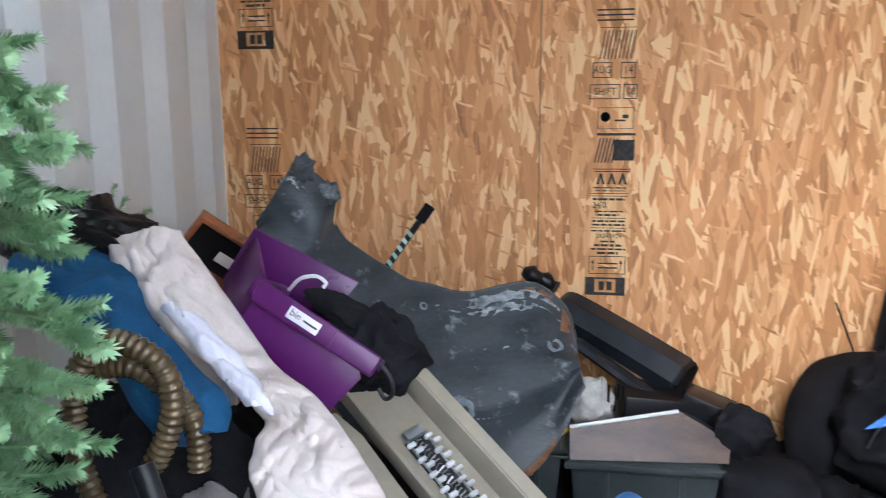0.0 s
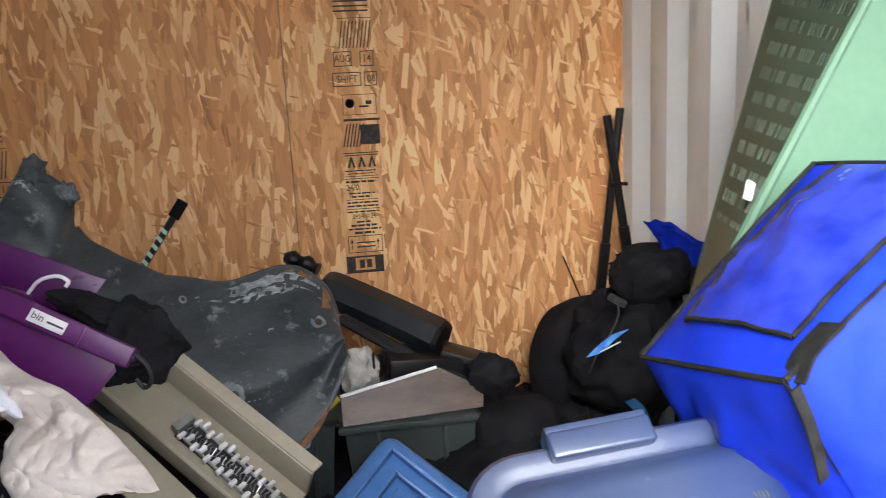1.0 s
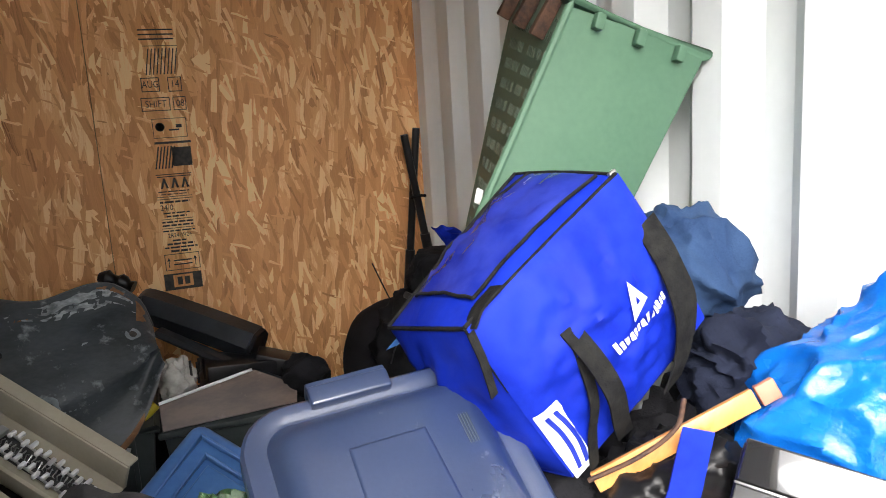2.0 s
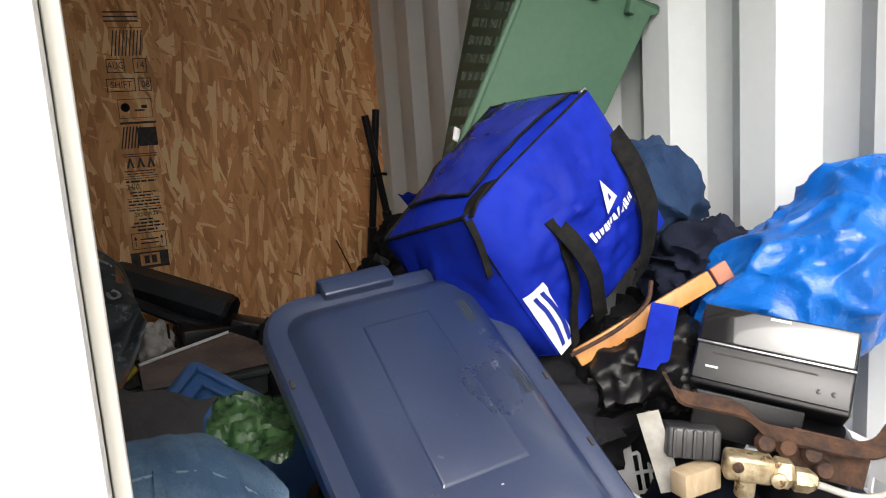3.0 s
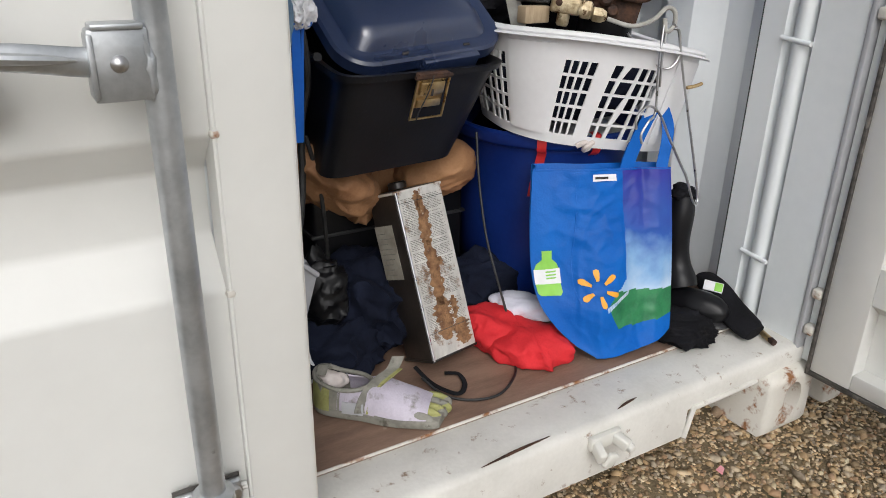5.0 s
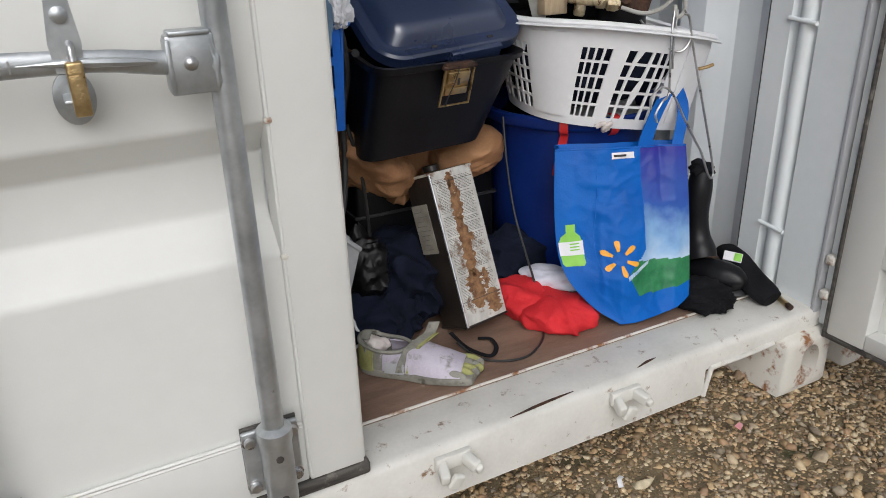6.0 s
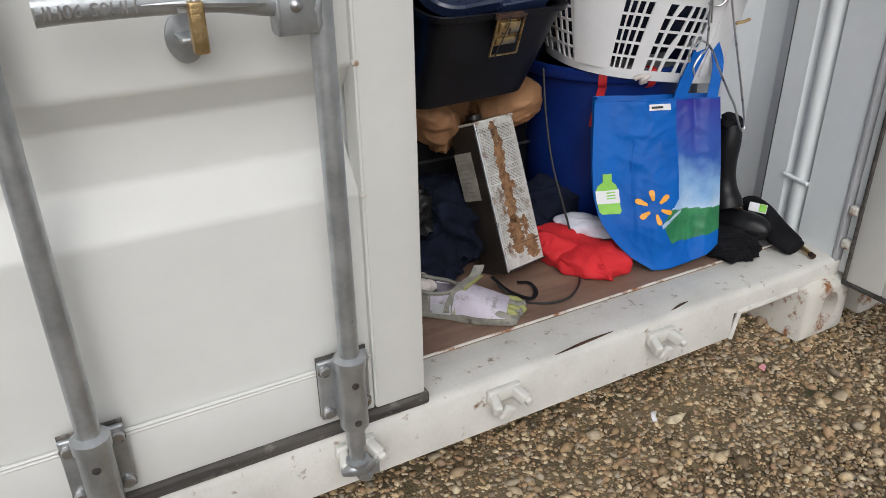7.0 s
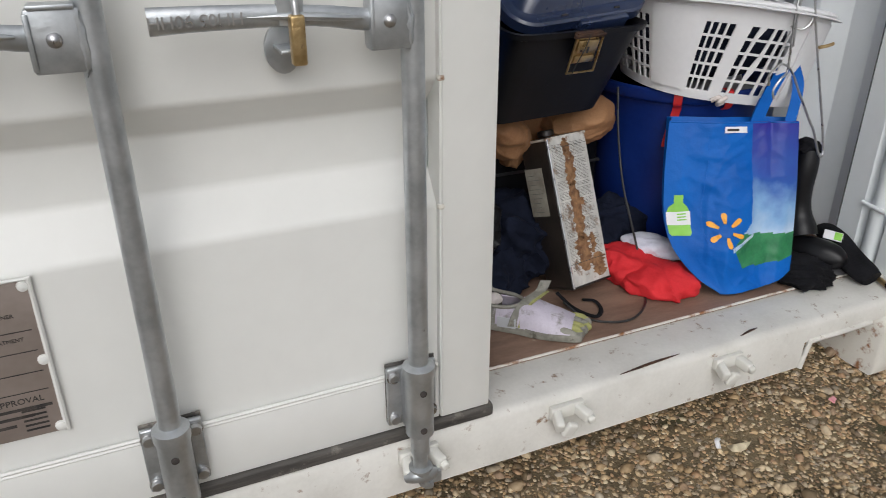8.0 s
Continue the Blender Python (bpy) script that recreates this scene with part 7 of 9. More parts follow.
# ---- right side: cooler bag, bin, jacket, plank ----
def cooler_bag():
    o = Vector((1.648, 0.668, 1.255))
    e1, e2, e3 = Vector((0.266, 0.052, 0.172)), Vector((-0.030, 0.250, -0.058)), Vector((0.138, -0.018, -0.228))
    t = thing("cooler_bag", (1.85, 0.75, 1.02), "royal blue padded cooler bag with black straps, lying tilted", "bag")

    def P(a, b, c):
        """a along the length, b into the depth, c down the front; the faces bulge."""
        q = [2 * a - 1, 2 * b - 1, 2 * c - 1]
        sq = [s * s for s in q]
        rd = [q[k] * math.sqrt(max(0.0, 1 - sq[k - 2] / 2 - sq[k - 1] / 2 + sq[k - 2] * sq[k - 1] / 3)) for k in range(3)]
        a_, b_, c_ = [0.5 + 0.5 * 1.02 * (0.90 * q[k] + 0.10 * rd[k]) for k in range(3)]
        p = o + e1 * a_ + e2 * b_ + e3 * c_ + Vector((0, 0.01, 0.048)) * a_ * b_ * (1 - c_)
        def hump(s):
            return math.sin(math.pi * min(1, max(0, s))) ** 0.7
        n1, n2, n3 = e1.normalized(), e2.normalized(), e3.normalized()
        nf, nt, nl = -(e1.cross(e3)).normalized(), (e1.cross(e2)).normalized(), (e2.cross(e3)).normalized()
        nf = nf if nf.y < 0 else -nf
        nt = nt if nt.z > 0 else -nt
        nl = nl if nl.x < 0 else -nl
        p += nf * (0.030 * hump(a) * hump(c)) * (1 - 2 * b)
        p += nt * (0.024 * hump(a) * hump(b)) * (1 - 2 * c)
        p += nl * (0.020 * hump(b) * hump(c)) * (1 - 2 * a)
        w = 0.016 * (crease(p, 6, 5) - 0.4) + 0.010 * (crease(p, 14, 3) - 0.4)
        p += nt * (1 - 2 * c) * hump(a) * hump(b) * 0.010 * (crease(p, 12, 7) - 0.4)
        return p + (nf * (1 - 2 * b) * hump(a) * hump(c) + nl * (1 - 2 * a) * hump(b) * hump(c)) * w

    def face(fn, n=26):
        return sheet(fn, n, n, 0.004)
    part("front_panel", face(lambda u, v: P(u, 0, v), 40), M_ROYAL, t, smooth=60)
    part("back_panel", face(lambda u, v: P(u, 1, v)), M_ROYAL, t, smooth=60)
    part("side_panel", face(lambda u, v: P(0, u, v)), M_ROYAL, t, smooth=60)
    part("side_panel", face(lambda u, v: P(1, u, v)), M_ROYAL, t, smooth=60)
    part("bottom_panel", face(lambda u, v: P(u, v, 1)), M_ROYAL, t, smooth=60)
    top = part("top_flap", face(lambda u, v: P(u, v, 0)), M_ROYAL, t, smooth=60)
    nt = (e1.cross(e2)).normalized()
    nt = nt if nt.z > 0 else -nt
    nf = (e3.cross(e1)).normalized()
    nf = nf if nf.y < 0 else -nf
    part("clear_pocket", sheet(lambda u, v: P(0.14 + 0.82 * u, 0.10 + 0.66 * v, 0) + nt * 0.004, 20, 16, 0.002), M_ROYALW, t, "clear vinyl pocket on the flap", smooth=60)
    def edge(pts, r=0.0034, name="piping"):
        part(name, tube(pts, r, 8, 2), M_WEB, t)
    N = 10
    edge([P(i / N, 0, 0) + nt * 0.002 for i in range(N + 1)])
    edge([P(i / N, 1, 0) + nt * 0.002 for i in range(N + 1)])
    edge([P(0, i / N, 0) for i in range(N + 1)])
    edge([P(1, i / N, 0) for i in range(N + 1)])
    edge([P(0, 0, i / N) for i in range(5)])
    edge([P(0.14, 0.10 + 0.66 * i / N, 0) + nt * 0.005 for i in range(N + 1)], 0.0028)
    edge([P(0.14 + 0.82 * i / N, 0.10, 0) + nt * 0.005 for i in range(N + 1)], 0.0028)
    edge([P(0.14 + 0.82 * i / N, 0.76, 0) + nt * 0.005 for i in range(N + 1)], 0.0028)
    part("hook_tab", band([P(0.02, 0.02, 0.02) + nf * 0.006, P(0.10, 0.0, 0.0) + nt * 0.006, P(0.22, 0.0, 0.0) + nt * 0.008], 0.030, 0.003, e2, 5), M_WEB, t)
    part("zip_pull", box((0, 0, 0), (0.014, 0.008, 0.006), frame_of(P(1, 0.03, 0.02) + nt * 0.008, e1, e2), 0.002), M_STEEL, t)
    # two carrying straps across the front
    w1 = e1.normalized()
    def strap(pts, wd, lift, side):
        part("strap", band([P(a, 0, c) + nf * k for (a, c), k in zip(pts, lift)], wd, 0.003, side, 6), M_WEB, t, "charcoal webbing strap")
    strap([(0.33, 0.34), (0.31, 0.52), (0.29, 0.70), (0.28, 0.90), (0.31, 1.06)], 0.030, (0.004, 0.026, 0.036, 0.026, 0.008), w1 + e3.normalized() * 0.15)
    strap([(0.325, 0.36), (0.24, 0.68), (0.16, 0.86), (0.10, 1.05)], 0.017, (0.006, 0.014, 0.012, 0.006), w1)
    strap([(0.955, 0.28), (0.90, 0.50), (0.83, 0.74), (0.74, 0.95), (0.64, 1.08)], 0.042, (0.004, 0.016, 0.022, 0.020, 0.012), w1)
    strap([(0.99, 0.62), (0.93, 0.80), (0.84, 0.98)], 0.030, (0.004, 0.010, 0.008), w1)
    # loose binding end at the near corner
    part("binding_end", band([P(0.0, 0, 0.02) + nf * 0.006, P(-0.03, 0, 0.16) + nf * 0.012, P(-0.075, 0, 0.33) + nf * 0.012], 0.012, 0.003, w1, 5), M_WEB, t)
    # printed mark: a white triangle and slanted bars, and the white patch
    def D(pts, u, v, mat, name, label=""):
        bm = bmesh.new()
        bm.faces.new([bm.verts.new(P(u + x, 0, v + y) + nf * 0.0125) for x, y in pts])
        bmesh.ops.recalc_face_normals(bm, faces=bm.faces[:])
        part(name, bm, mat, t, label, smooth=0)
    D([(0.0, 0.0), (-0.085, 0.170), (0.066, 0.172)], 0.65, 0.372, M_WHITE, "print_mark", "white triangle print")
    D([(0.0, 0.0), (-0.014, 0.050), (0.016, 0.050)], 0.644, 0.455, M_ROYAL, "print_mark")
    for i in range(13):
        a, hgt = 0.028 * i, (0.060, 0.040, 0.040, 0.045, 0.040, 0.042, 0.040)[i % 7]
        D([(a, 0.0), (a + 0.019, 0.0), (a + 0.019, -hgt), (a, -hgt)], 0.435, 0.622, M_WHITE, "print_bar")
    part("white_patch", sheet(lambda u, v: P(0.005 + 0.115 * u, 0, 0.58 + 0.44 * v) + nf * 0.006, 8, 12, 0.001), M_WHITE, t, "white printed patch", smooth=60)
    for k in range(2):
        part("print_stripe", sheet(lambda u, v, k=k: P(0.030 + 0.045 * k + 0.022 * u + 0.020 * math.sin(3 * v), 0, 0.62 + 0.36 * v) + nf * 0.0082, 3, 14, 0.0008), M_ROYALW, t, "blue printed stripe", smooth=60)
    # loose blue tab and the wooden lath
    k = thing("wooden_lath", (1.92, 0.58, 1.07), "orange varnished wooden lath with red end", "lath")
    a, b = Vector((1.815, 0.640, 1.020)), Vector((2.046, 0.560, 1.138))
    m = frame_of(a, b - a, (0.1, 0.2, 1))
    part("lath", box(((b - a).length / 2 - 0.015, 0.0, 0), ((b - a).length - 0.03, 0.028, 0.012), m, 0.002), M_PLANK, k)
    part("end", box(((b - a).length - 0.012, 0.0, 0), (0.028, 0.0285, 0.0125), m, 0.002), pmat("red_brown_end", (0.36, 0.13, 0.08), (0.44, 0.18, 0.11), 10), k)
    single("blue_tab", band([(1.930, 0.572, 1.098), (1.910, 0.560, 1.070), (1.885, 0.545, 1.032), (1.872, 0.54, 1.018)], 0.045, 0.003, (0.8, -0.2, -0.25), 5), M_ROYAL, "royal blue nylon flap hanging over the lath", "flap")
    single("brown_cord", tube([(1.80, 0.632, 1.03), (1.86, 0.60, 1.065), (1.905, 0.585, 1.10), (1.93, 0.60, 1.13)], 0.0035, 8, 5), M_BROWNRUST, "brown leather cord behind the lath", "cord")


def right_cloth():
    single("denim_jacket", lump((2.20, 0.93, 1.225), (0.13, 0.12, 0.10), pose(0, 0, 0, 0, 25, 0), 0.22, 7, 13, 5), M_DENIMD, "dark blue denim garment behind the cooler bag", "clothing", 70)
    single("navy_shirt", lump((2.16, 0.72, 1.09), (0.12, 0.11, 0.09), None, 0.26, 13, 23, 5), M_NAVYCLOTH, "crumpled navy shirt beside the blue bag", "clothing", 70)
    single("black_jacket", lump((1.95, 0.62, 0.99), (0.13, 0.10, 0.075), None, 0.26, 12, 33, 5), M_BINBAG, "shiny black quilted jacket under the lath", "clothing", 60)
    single("black_jacket", lump((1.80, 0.72, 0.90), (0.16, 0.14, 0.12), None, 0.2, 9, 43, 5), M_BLACK, "black jacket stuffed behind the trunk", "clothing", 70)
    single("black_jacket", lump((2.10, 0.78, 0.86), (0.17, 0.16, 0.20), None, 0.2, 9, 53, 5), M_BLACK, "black padded jacket wedged by the wall", "clothing", 70)
    single("glass_pane", box((0, 0, 0), (0.03, 0.12, 0.003), frame_of((1.825, 0.47, 0.93), (0.3, -0.25, 0.1), (-0.2, 0.1, 1)), 0.001), M_PAPER, "grey plastic sheet edge in the basket", "sheet")


def green_bin():
    t = thing("wheelie_bin", (1.95, 1.2, 0.98), "light green plastic wheelie bin tipped against the wall", "bin")
    # front face corners (towards the doorway) and the matching rear edge
    fbl, fbr, ftr, ftl = Vector((1.730, 1.05, 1.13)), Vector((2.02, 1.05, 1.10)), Vector((2.325, 1.03, 1.600)), Vector((2.045, 1.05, 1.705))
    rbl, rbr, rtr, rtl = Vector((1.875, 1.34, 1.05)), Vector((2.10, 1.34, 1.05)), Vector((2.335, 1.42, 1.66)), Vector((2.120, 1.40, 1.80))
    part("front_wall", hexa([fbl, fbr, fbr + Vector((0, 0.012, 0)), fbl + Vector((0, 0.012, 0))], [ftl, ftr, ftr + Vector((0, 0.012, 0)), ftl + Vector((0, 0.012, 0))], 0.003, 2), M_GREENBIN, t)
    part("rear_wall", hexa([rbl, rbr, rbr + Vector((0, 0.012, 0)), rbl + Vector((0, 0.012, 0))], [rtl, rtr, rtr + Vector((0, 0.012, 0)), rtl + Vector((0, 0.012, 0))], 0.003, 2), M_GREENBIN, t)

    def side(a, b, c, d, name, mat, holes):
        def fn(u, v):
            return (a * (1 - u) + b * u) * (1 - v) + (d * (1 - u) + c * u) * v

        def keep(i, j):
            return not (holes and 3 <= i < 53 and 22 <= j < 66 and j % 4 in (1, 2) and i % 2 and i % 13 < 10 and (i * 7 + j // 4 * 3) % 11)
        part(name, sheet(fn, 56, 70, 0.0016, keep=keep), mat, t, smooth=20)
    # the lattice side takes a darker, duller green than the front
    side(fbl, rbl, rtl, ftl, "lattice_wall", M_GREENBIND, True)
    # black sheet added behind the slots, standing in for shade inside the bin
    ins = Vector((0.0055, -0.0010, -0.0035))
    side(fbl + ins, rbl + ins, rtl + ins, ftl + ins, "slot_shade", M_BLACK, False)
    side(fbr, rbr, rtr, ftr, "side_wall", M_GREENBIN, False)
    part("base", hexa([fbl, fbr, rbr, rbl], [p + Vector((0, 0, 0.012)) for p in (fbl, fbr, rbr, rbl)], 0.002), M_GREENBIN, t)
    up = (ftl - fbl).normalized()
    part("rim", tube([ftl, ftr, rtr, rtl], 0.014, 10, 1, closed=True, flat=0.8), M_GREENBIN, t)
    part("corner_edge", tube([fbl, ftl], 0.008, 8, 1), M_GREENBIN, t)
    for s in (0.2, 0.5, 0.8):
        p = ftl.lerp(ftr, s)
        part("rim_bracket", box((0, 0, 0), (0.018, 0.03, 0.02), frame_of(p - up * 0.02 + Vector((0, -0.010, 0)), ftr - ftl, up), 0.003), M_GREENBIN, t)
    for q in (0.15, 0.5, 0.85):
        p = ftl.lerp(rtl, q)
        part("handle_lug", box((0, 0, 0), (0.02, 0.10, 0.03), frame_of(p - up * 0.03 + Vector((-0.014, 0, 0)), rtl - ftl, up), 0.004), M_BROWNRUST, t, "dark brown stained lug")
    single("white_tag", box((0, 0, 0), (0.016, 0.030, 0.006), frame_of((1.866, 1.10, 1.365), (1, 0.2, -0.5), (-0.4, 0.1, 1)), 0.003), M_WHITE, "small white tag stuck on the bin edge", "tag")


# ---- far corner and the middle of the heap ----
def far_corner():
    for i, (a, b) in enumerate((((2.2185, 2.60, 1.440), (2.300, 2.60, 0.90)), ((2.284, 2.645, 1.462), (2.205, 2.645, 0.80)))):
        p = thing("tent_pole", (b[0], b[1], b[2]), "black metal pole leaning in the far corner", "pole", "poles in the corner")
        part("tube", rod(a, b, 0.015, 14), M_BLACKPL, p)
        part("end_cap", rod(a, Vector(a) + (Vector(a) - Vector(b)).normalized() * 0.004, 0.0145, 14), M_STEREOG, p)
        part("sleeve", rod(Vector(a).lerp(Vector(b), 0.72), b, 0.0195, 14), M_BLACKPL, p)
    single("pole_tie", tube([(2.225, 2.585, 1.200), (2.255, 2.578, 1.206), (2.285, 2.585, 1.203)], 0.006, 8, 4), M_BLACK, "black tie round the two poles", "tie")
    single("antenna", tube([(2.058, 2.62, 0.955), (2.14, 2.60, 0.74)], 0.003, 6, 1), M_BLACKPL, "thin black rod leaning on the board", "rod")
    b = thing("backpack", (2.05, 2.05, 0.62), "black backpack with blue logo patch in the corner", "backpack")
    part("pack_body", lump((2.08, 2.08, 0.78), (0.19, 0.16, 0.20), pose(0, 0, 0, 0, 28, 0), 0.20, 7, 3, 5), M_BLACK, b, smooth=70)
    part("hood", lump((2.13, 2.02, 1.02), (0.13, 0.11, 0.085), None, 0.16, 10, 9, 5), M_BLACK, b, smooth=70)
    part("quilted_side", tube([(2.23, 1.86, 1.05), (2.19, 1.80, 0.92), (2.15, 1.76, 0.78), (2.12, 1.74, 0.62)], 0.055, 14, 5, radii=lambda s: 0.060 + 0.008 * math.sin(40 * s)), M_BLACK, b)
    part("blue_patch", band([(1.975, 1.872, 0.905), (1.940, 1.876, 0.880), (1.905, 1.885, 0.845)], 0.045, 0.004, (0.75, -0.35, 0.35), 5), pmat("bright_blue_print", (0.02, 0.12, 0.55), (0.10, 0.35, 0.80), 30, 0.5), b, "bright blue logo patch")
    part("white_stripe", band([(1.970, 1.866, 0.880), (1.925, 1.872, 0.858)], 0.010, 0.003, (0.75, -0.35, 0.35), 4), M_WHITE, b)
    part("buckle_strap", tube([(1.985, 1.92, 0.98), (1.975, 1.885, 0.95), (1.95, 1.88, 0.90), (1.915, 1.89, 0.84), (1.90, 1.90, 0.79)], 0.0022, 8, 5), M_STEREOG, b)
    part("blue_strap", band([(1.985, 1.84, 0.73), (2.01, 1.82, 0.70), (2.03, 1.82, 0.62), (2.02, 1.82, 0.56)], 0.03, 0.004, (1, 0.1, 0.2), 5), M_TEAL, b, "teal blue strap")
    part("clip", box((0, 0, 0), (0.05, 0.03, 0.02), pose(1.99, 1.93, 0.975, 10, 30, 20), 0.005), M_STEREOG, b)
    single("hood_cloth", quad_cloth((2.085, 1.985, 1.175), (2.150, 1.960, 1.170), (2.265, 1.930, 1.085), (2.205, 1.950, 0.985), 0.012, 9, 31, 30, 30, 0.030, 0.010, 0.010), M_ROYAL, "royal violet-blue cloth on the backpack", "cloth", 70)
    tyre = lathe([(0.205, -0.09), (0.235, -0.095), (0.262, -0.06), (0.268, 0.0), (0.262, 0.06), (0.235, 0.095), (0.205, 0.09), (0.19, 0.0)], 48, pose(2.09, 2.36, 0.60, 66, 20, 30))
    single("tyre", tyre, M_BLACK, "black rubber tyre behind the backpack", "tyre", 60)
    # grey totes with odds and ends
    for (x0, x1, y, z0, z1, lab) in ((1.245, 1.600, 1.93, 0.50, 0.700, "grey-green storage tote packed with odds and ends"), (0.99, 1.225, 1.93, 0.50, 0.725, "small grey tote beside the fender")):
        k = thing("grey_tote", ((x0 + x1) / 2, y + 0.15, z0), lab, "tote", "grey totes")
        part("tote_body", hexa([(x0 + 0.02, y + 0.02, z0), (x1 - 0.02, y + 0.02, z0), (x1 - 0.02, y + 0.32, z0), (x0 + 0.02, y + 0.32, z0)], [(x0, y, z1), (x1, y, z1), (x1, y + 0.34, z1), (x0, y + 0.34, z1)], 0.008, 2), M_GREYTOTE, k)
        part("rim", tube([(x0 - 0.006, y - 0.006, z1 - 0.008), (x1 + 0.006, y - 0.006, z1 - 0.008), (x1 + 0.006, y + 0.346, z1 - 0.008), (x0 - 0.006, y + 0.346, z1 - 0.008)], 0.011, 8, 1, closed=True), M_GREYTOTE, k)
        for s in (0.25, 0.75):
            part("rib", span((x0 + (x1 - x0) * s - 0.006, y - 0.002, z0 + 0.01), (x0 + (x1 - x0) * s + 0.006, y + 0.012, z1 - 0.02), 0.002), M_GREYTOTE, k)
    single("label_scrap", poly([(0, 0), (0.02, 0.004), (0.026, 0.02), (0.01, 0.024), (-0.004, 0.012)], pose(1.135, 1.926, 0.655, 90, 0, 0), 0.002), M_WHITE, "torn white label scrap on the grey tote", "label")
    m = thing("mirror_tray", (1.42, 1.95, 0.70), "brown mirrored tray with bright metal edge in the tote", "tray")
    fm = frame_of((1.245, 1.935, 0.700), (0.37, 0.02, 0.0), (-0.01, 0.06, 0.10))
    part("tray", poly([(0.0, 0.0), (0.375, 0.005), (0.385, 0.055), (0.27, 0.125), (0.0, 0.075)], fm, 0.006), M_GLASSY, m)
    part("metal_edge", rod(fm @ Vector((0.0, 0.078, 0.004)), fm @ Vector((0.265, 0.126, 0.004)), 0.005, 10), M_WHITE, m, "bright white metal edge")
    single("yellow_tube", tube([(1.13, 1.97, 0.70), (1.20, 1.99, 0.735), (1.235, 2.0, 0.76)], 0.014, 10, 3), M_YELLOW, "yellow plastic piece poking from the tote", "tube")
    single("cable_tangle", join(*[tube([(1.27 + 0.11 * random.Random(i).random(), 2.03 + 0.05 * random.Random(i + 9).random(), 0.76 + 0.10 * random.Random(i + 5 * k).random()) for k in range(5)], 0.004, 6, 6) for i in range(7)]), M_CORD, "tangle of black cables in the tote", "cables", 40, "stuff")
    single("white_packing", lump((1.30, 2.06, 0.80), (0.055, 0.05, 0.07), None, 0.3, 22, 71, 4), M_PAPER, "crumpled white packing in the tote", "packing", 60)
    single("clear_box", box((0, 0, 0), (0.14, 0.10, 0.06), pose(1.60, 2.14, 0.775, 0, 18, -12), 0.006), M_BLACKPL, "black glossy plastic box in the tote", "box")
    single("black_box", box((0, 0, 0), (0.22, 0.16, 0.14), pose(1.48, 2.16, 0.74, 0, 5, 6), 0.006), M_BLACKPL, "black plastic box behind the tray", "box")
    single("black_bag", hexa([(1.60, 1.86, 0.49), (1.83, 1.86, 0.49), (1.83, 2.05, 0.49), (1.60, 2.05, 0.49)], [(1.595, 1.90, 0.705), (1.815, 1.90, 0.69), (1.82, 2.05, 0.69), (1.60, 2.05, 0.70)], 0.02, 3), M_BLACK, "soft black fabric case beside the tote", "case")
    # long black intake duct leaning across
    d = thing("air_duct", (1.45, 2.3, 0.75), "matt black plastic car duct leaning on the boards", "duct")
    duct_pl = pmat("dusty_black_moulding", (0.008, 0.010, 0.014), (0.020, 0.024, 0.030), 10, 0.40, 0, 0.15, 90, 0.1, ((0.07, 0.075, 0.085), 18, 0.64, 0.1, 0.7), spec=0.4)
    part("duct", tube([(1.215, 2.42, 0.955), (1.26, 2.40, 0.945), (1.42, 2.30, 0.880), (1.545, 2.22, 0.825)], 0.075, 7, 5, radii=lambda s: 0.056 + 0.012 * min(1, s * 5), flat=0.86), duct_pl, d, smooth=25)
    part("duct_end", rod((1.540, 2.223, 0.8275), (1.556, 2.212, 0.820), 0.056, 7), M_BLACKPL, d)
    part("tail", tube([(1.26, 2.28, 0.895), (1.42, 2.17, 0.815), (1.54, 2.08, 0.760), (1.68, 2.02, 0.700)], 0.026, 8, 5, flat=0.6), duct_pl, d)
    part("bracket", tube([(1.10, 2.46, 1.06), (1.15, 2.44, 1.045), (1.20, 2.42, 1.02)], 0.028, 10, 4, radii=lambda s: 0.016 + 0.014 * math.sin(7 * s) ** 2), M_BLACKPL, d)
    part("end_lump", lump((1.66, 2.02, 0.765), (0.075, 0.06, 0.060), None, 0.25, 14, 61, 4), M_BLACK, d, smooth=60)
    # hockey-like stick behind the fender
    s = thing("hockey_stick", (0.66, 2.5, 1.0), "black stick shaft with mint lettering behind the fender", "stick")
    a, b = Vector((0.790, 2.55, 1.245)), Vector((0.60, 2.45, 0.965))
    part("shaft", tube([a, b], 0.016, 10, 1, flat=0.65), M_BLACKPL, s)
    part("grip", rod(a + (a - b).normalized() * 0.004, a.lerp(b, 0.16), 0.0185, 12), M_BLACK, s)
    mm = frame_of(a.lerp(b, 0.45) + Vector((0, -0.019, 0.0)), b - a, (0.83, 0, -0.56))
    mint = pmat("mint_print", (0.45, 0.72, 0.62), (0.55, 0.80, 0.70), 10)
    for k in range(5):
        part("print_bar", poly([(-0.065 + 0.028 * k, -0.010), (-0.052 + 0.028 * k, -0.010), (-0.046 + 0.028 * k, 0.010), (-0.059 + 0.028 * k, 0.010)], mm, 0.001), mint, s)


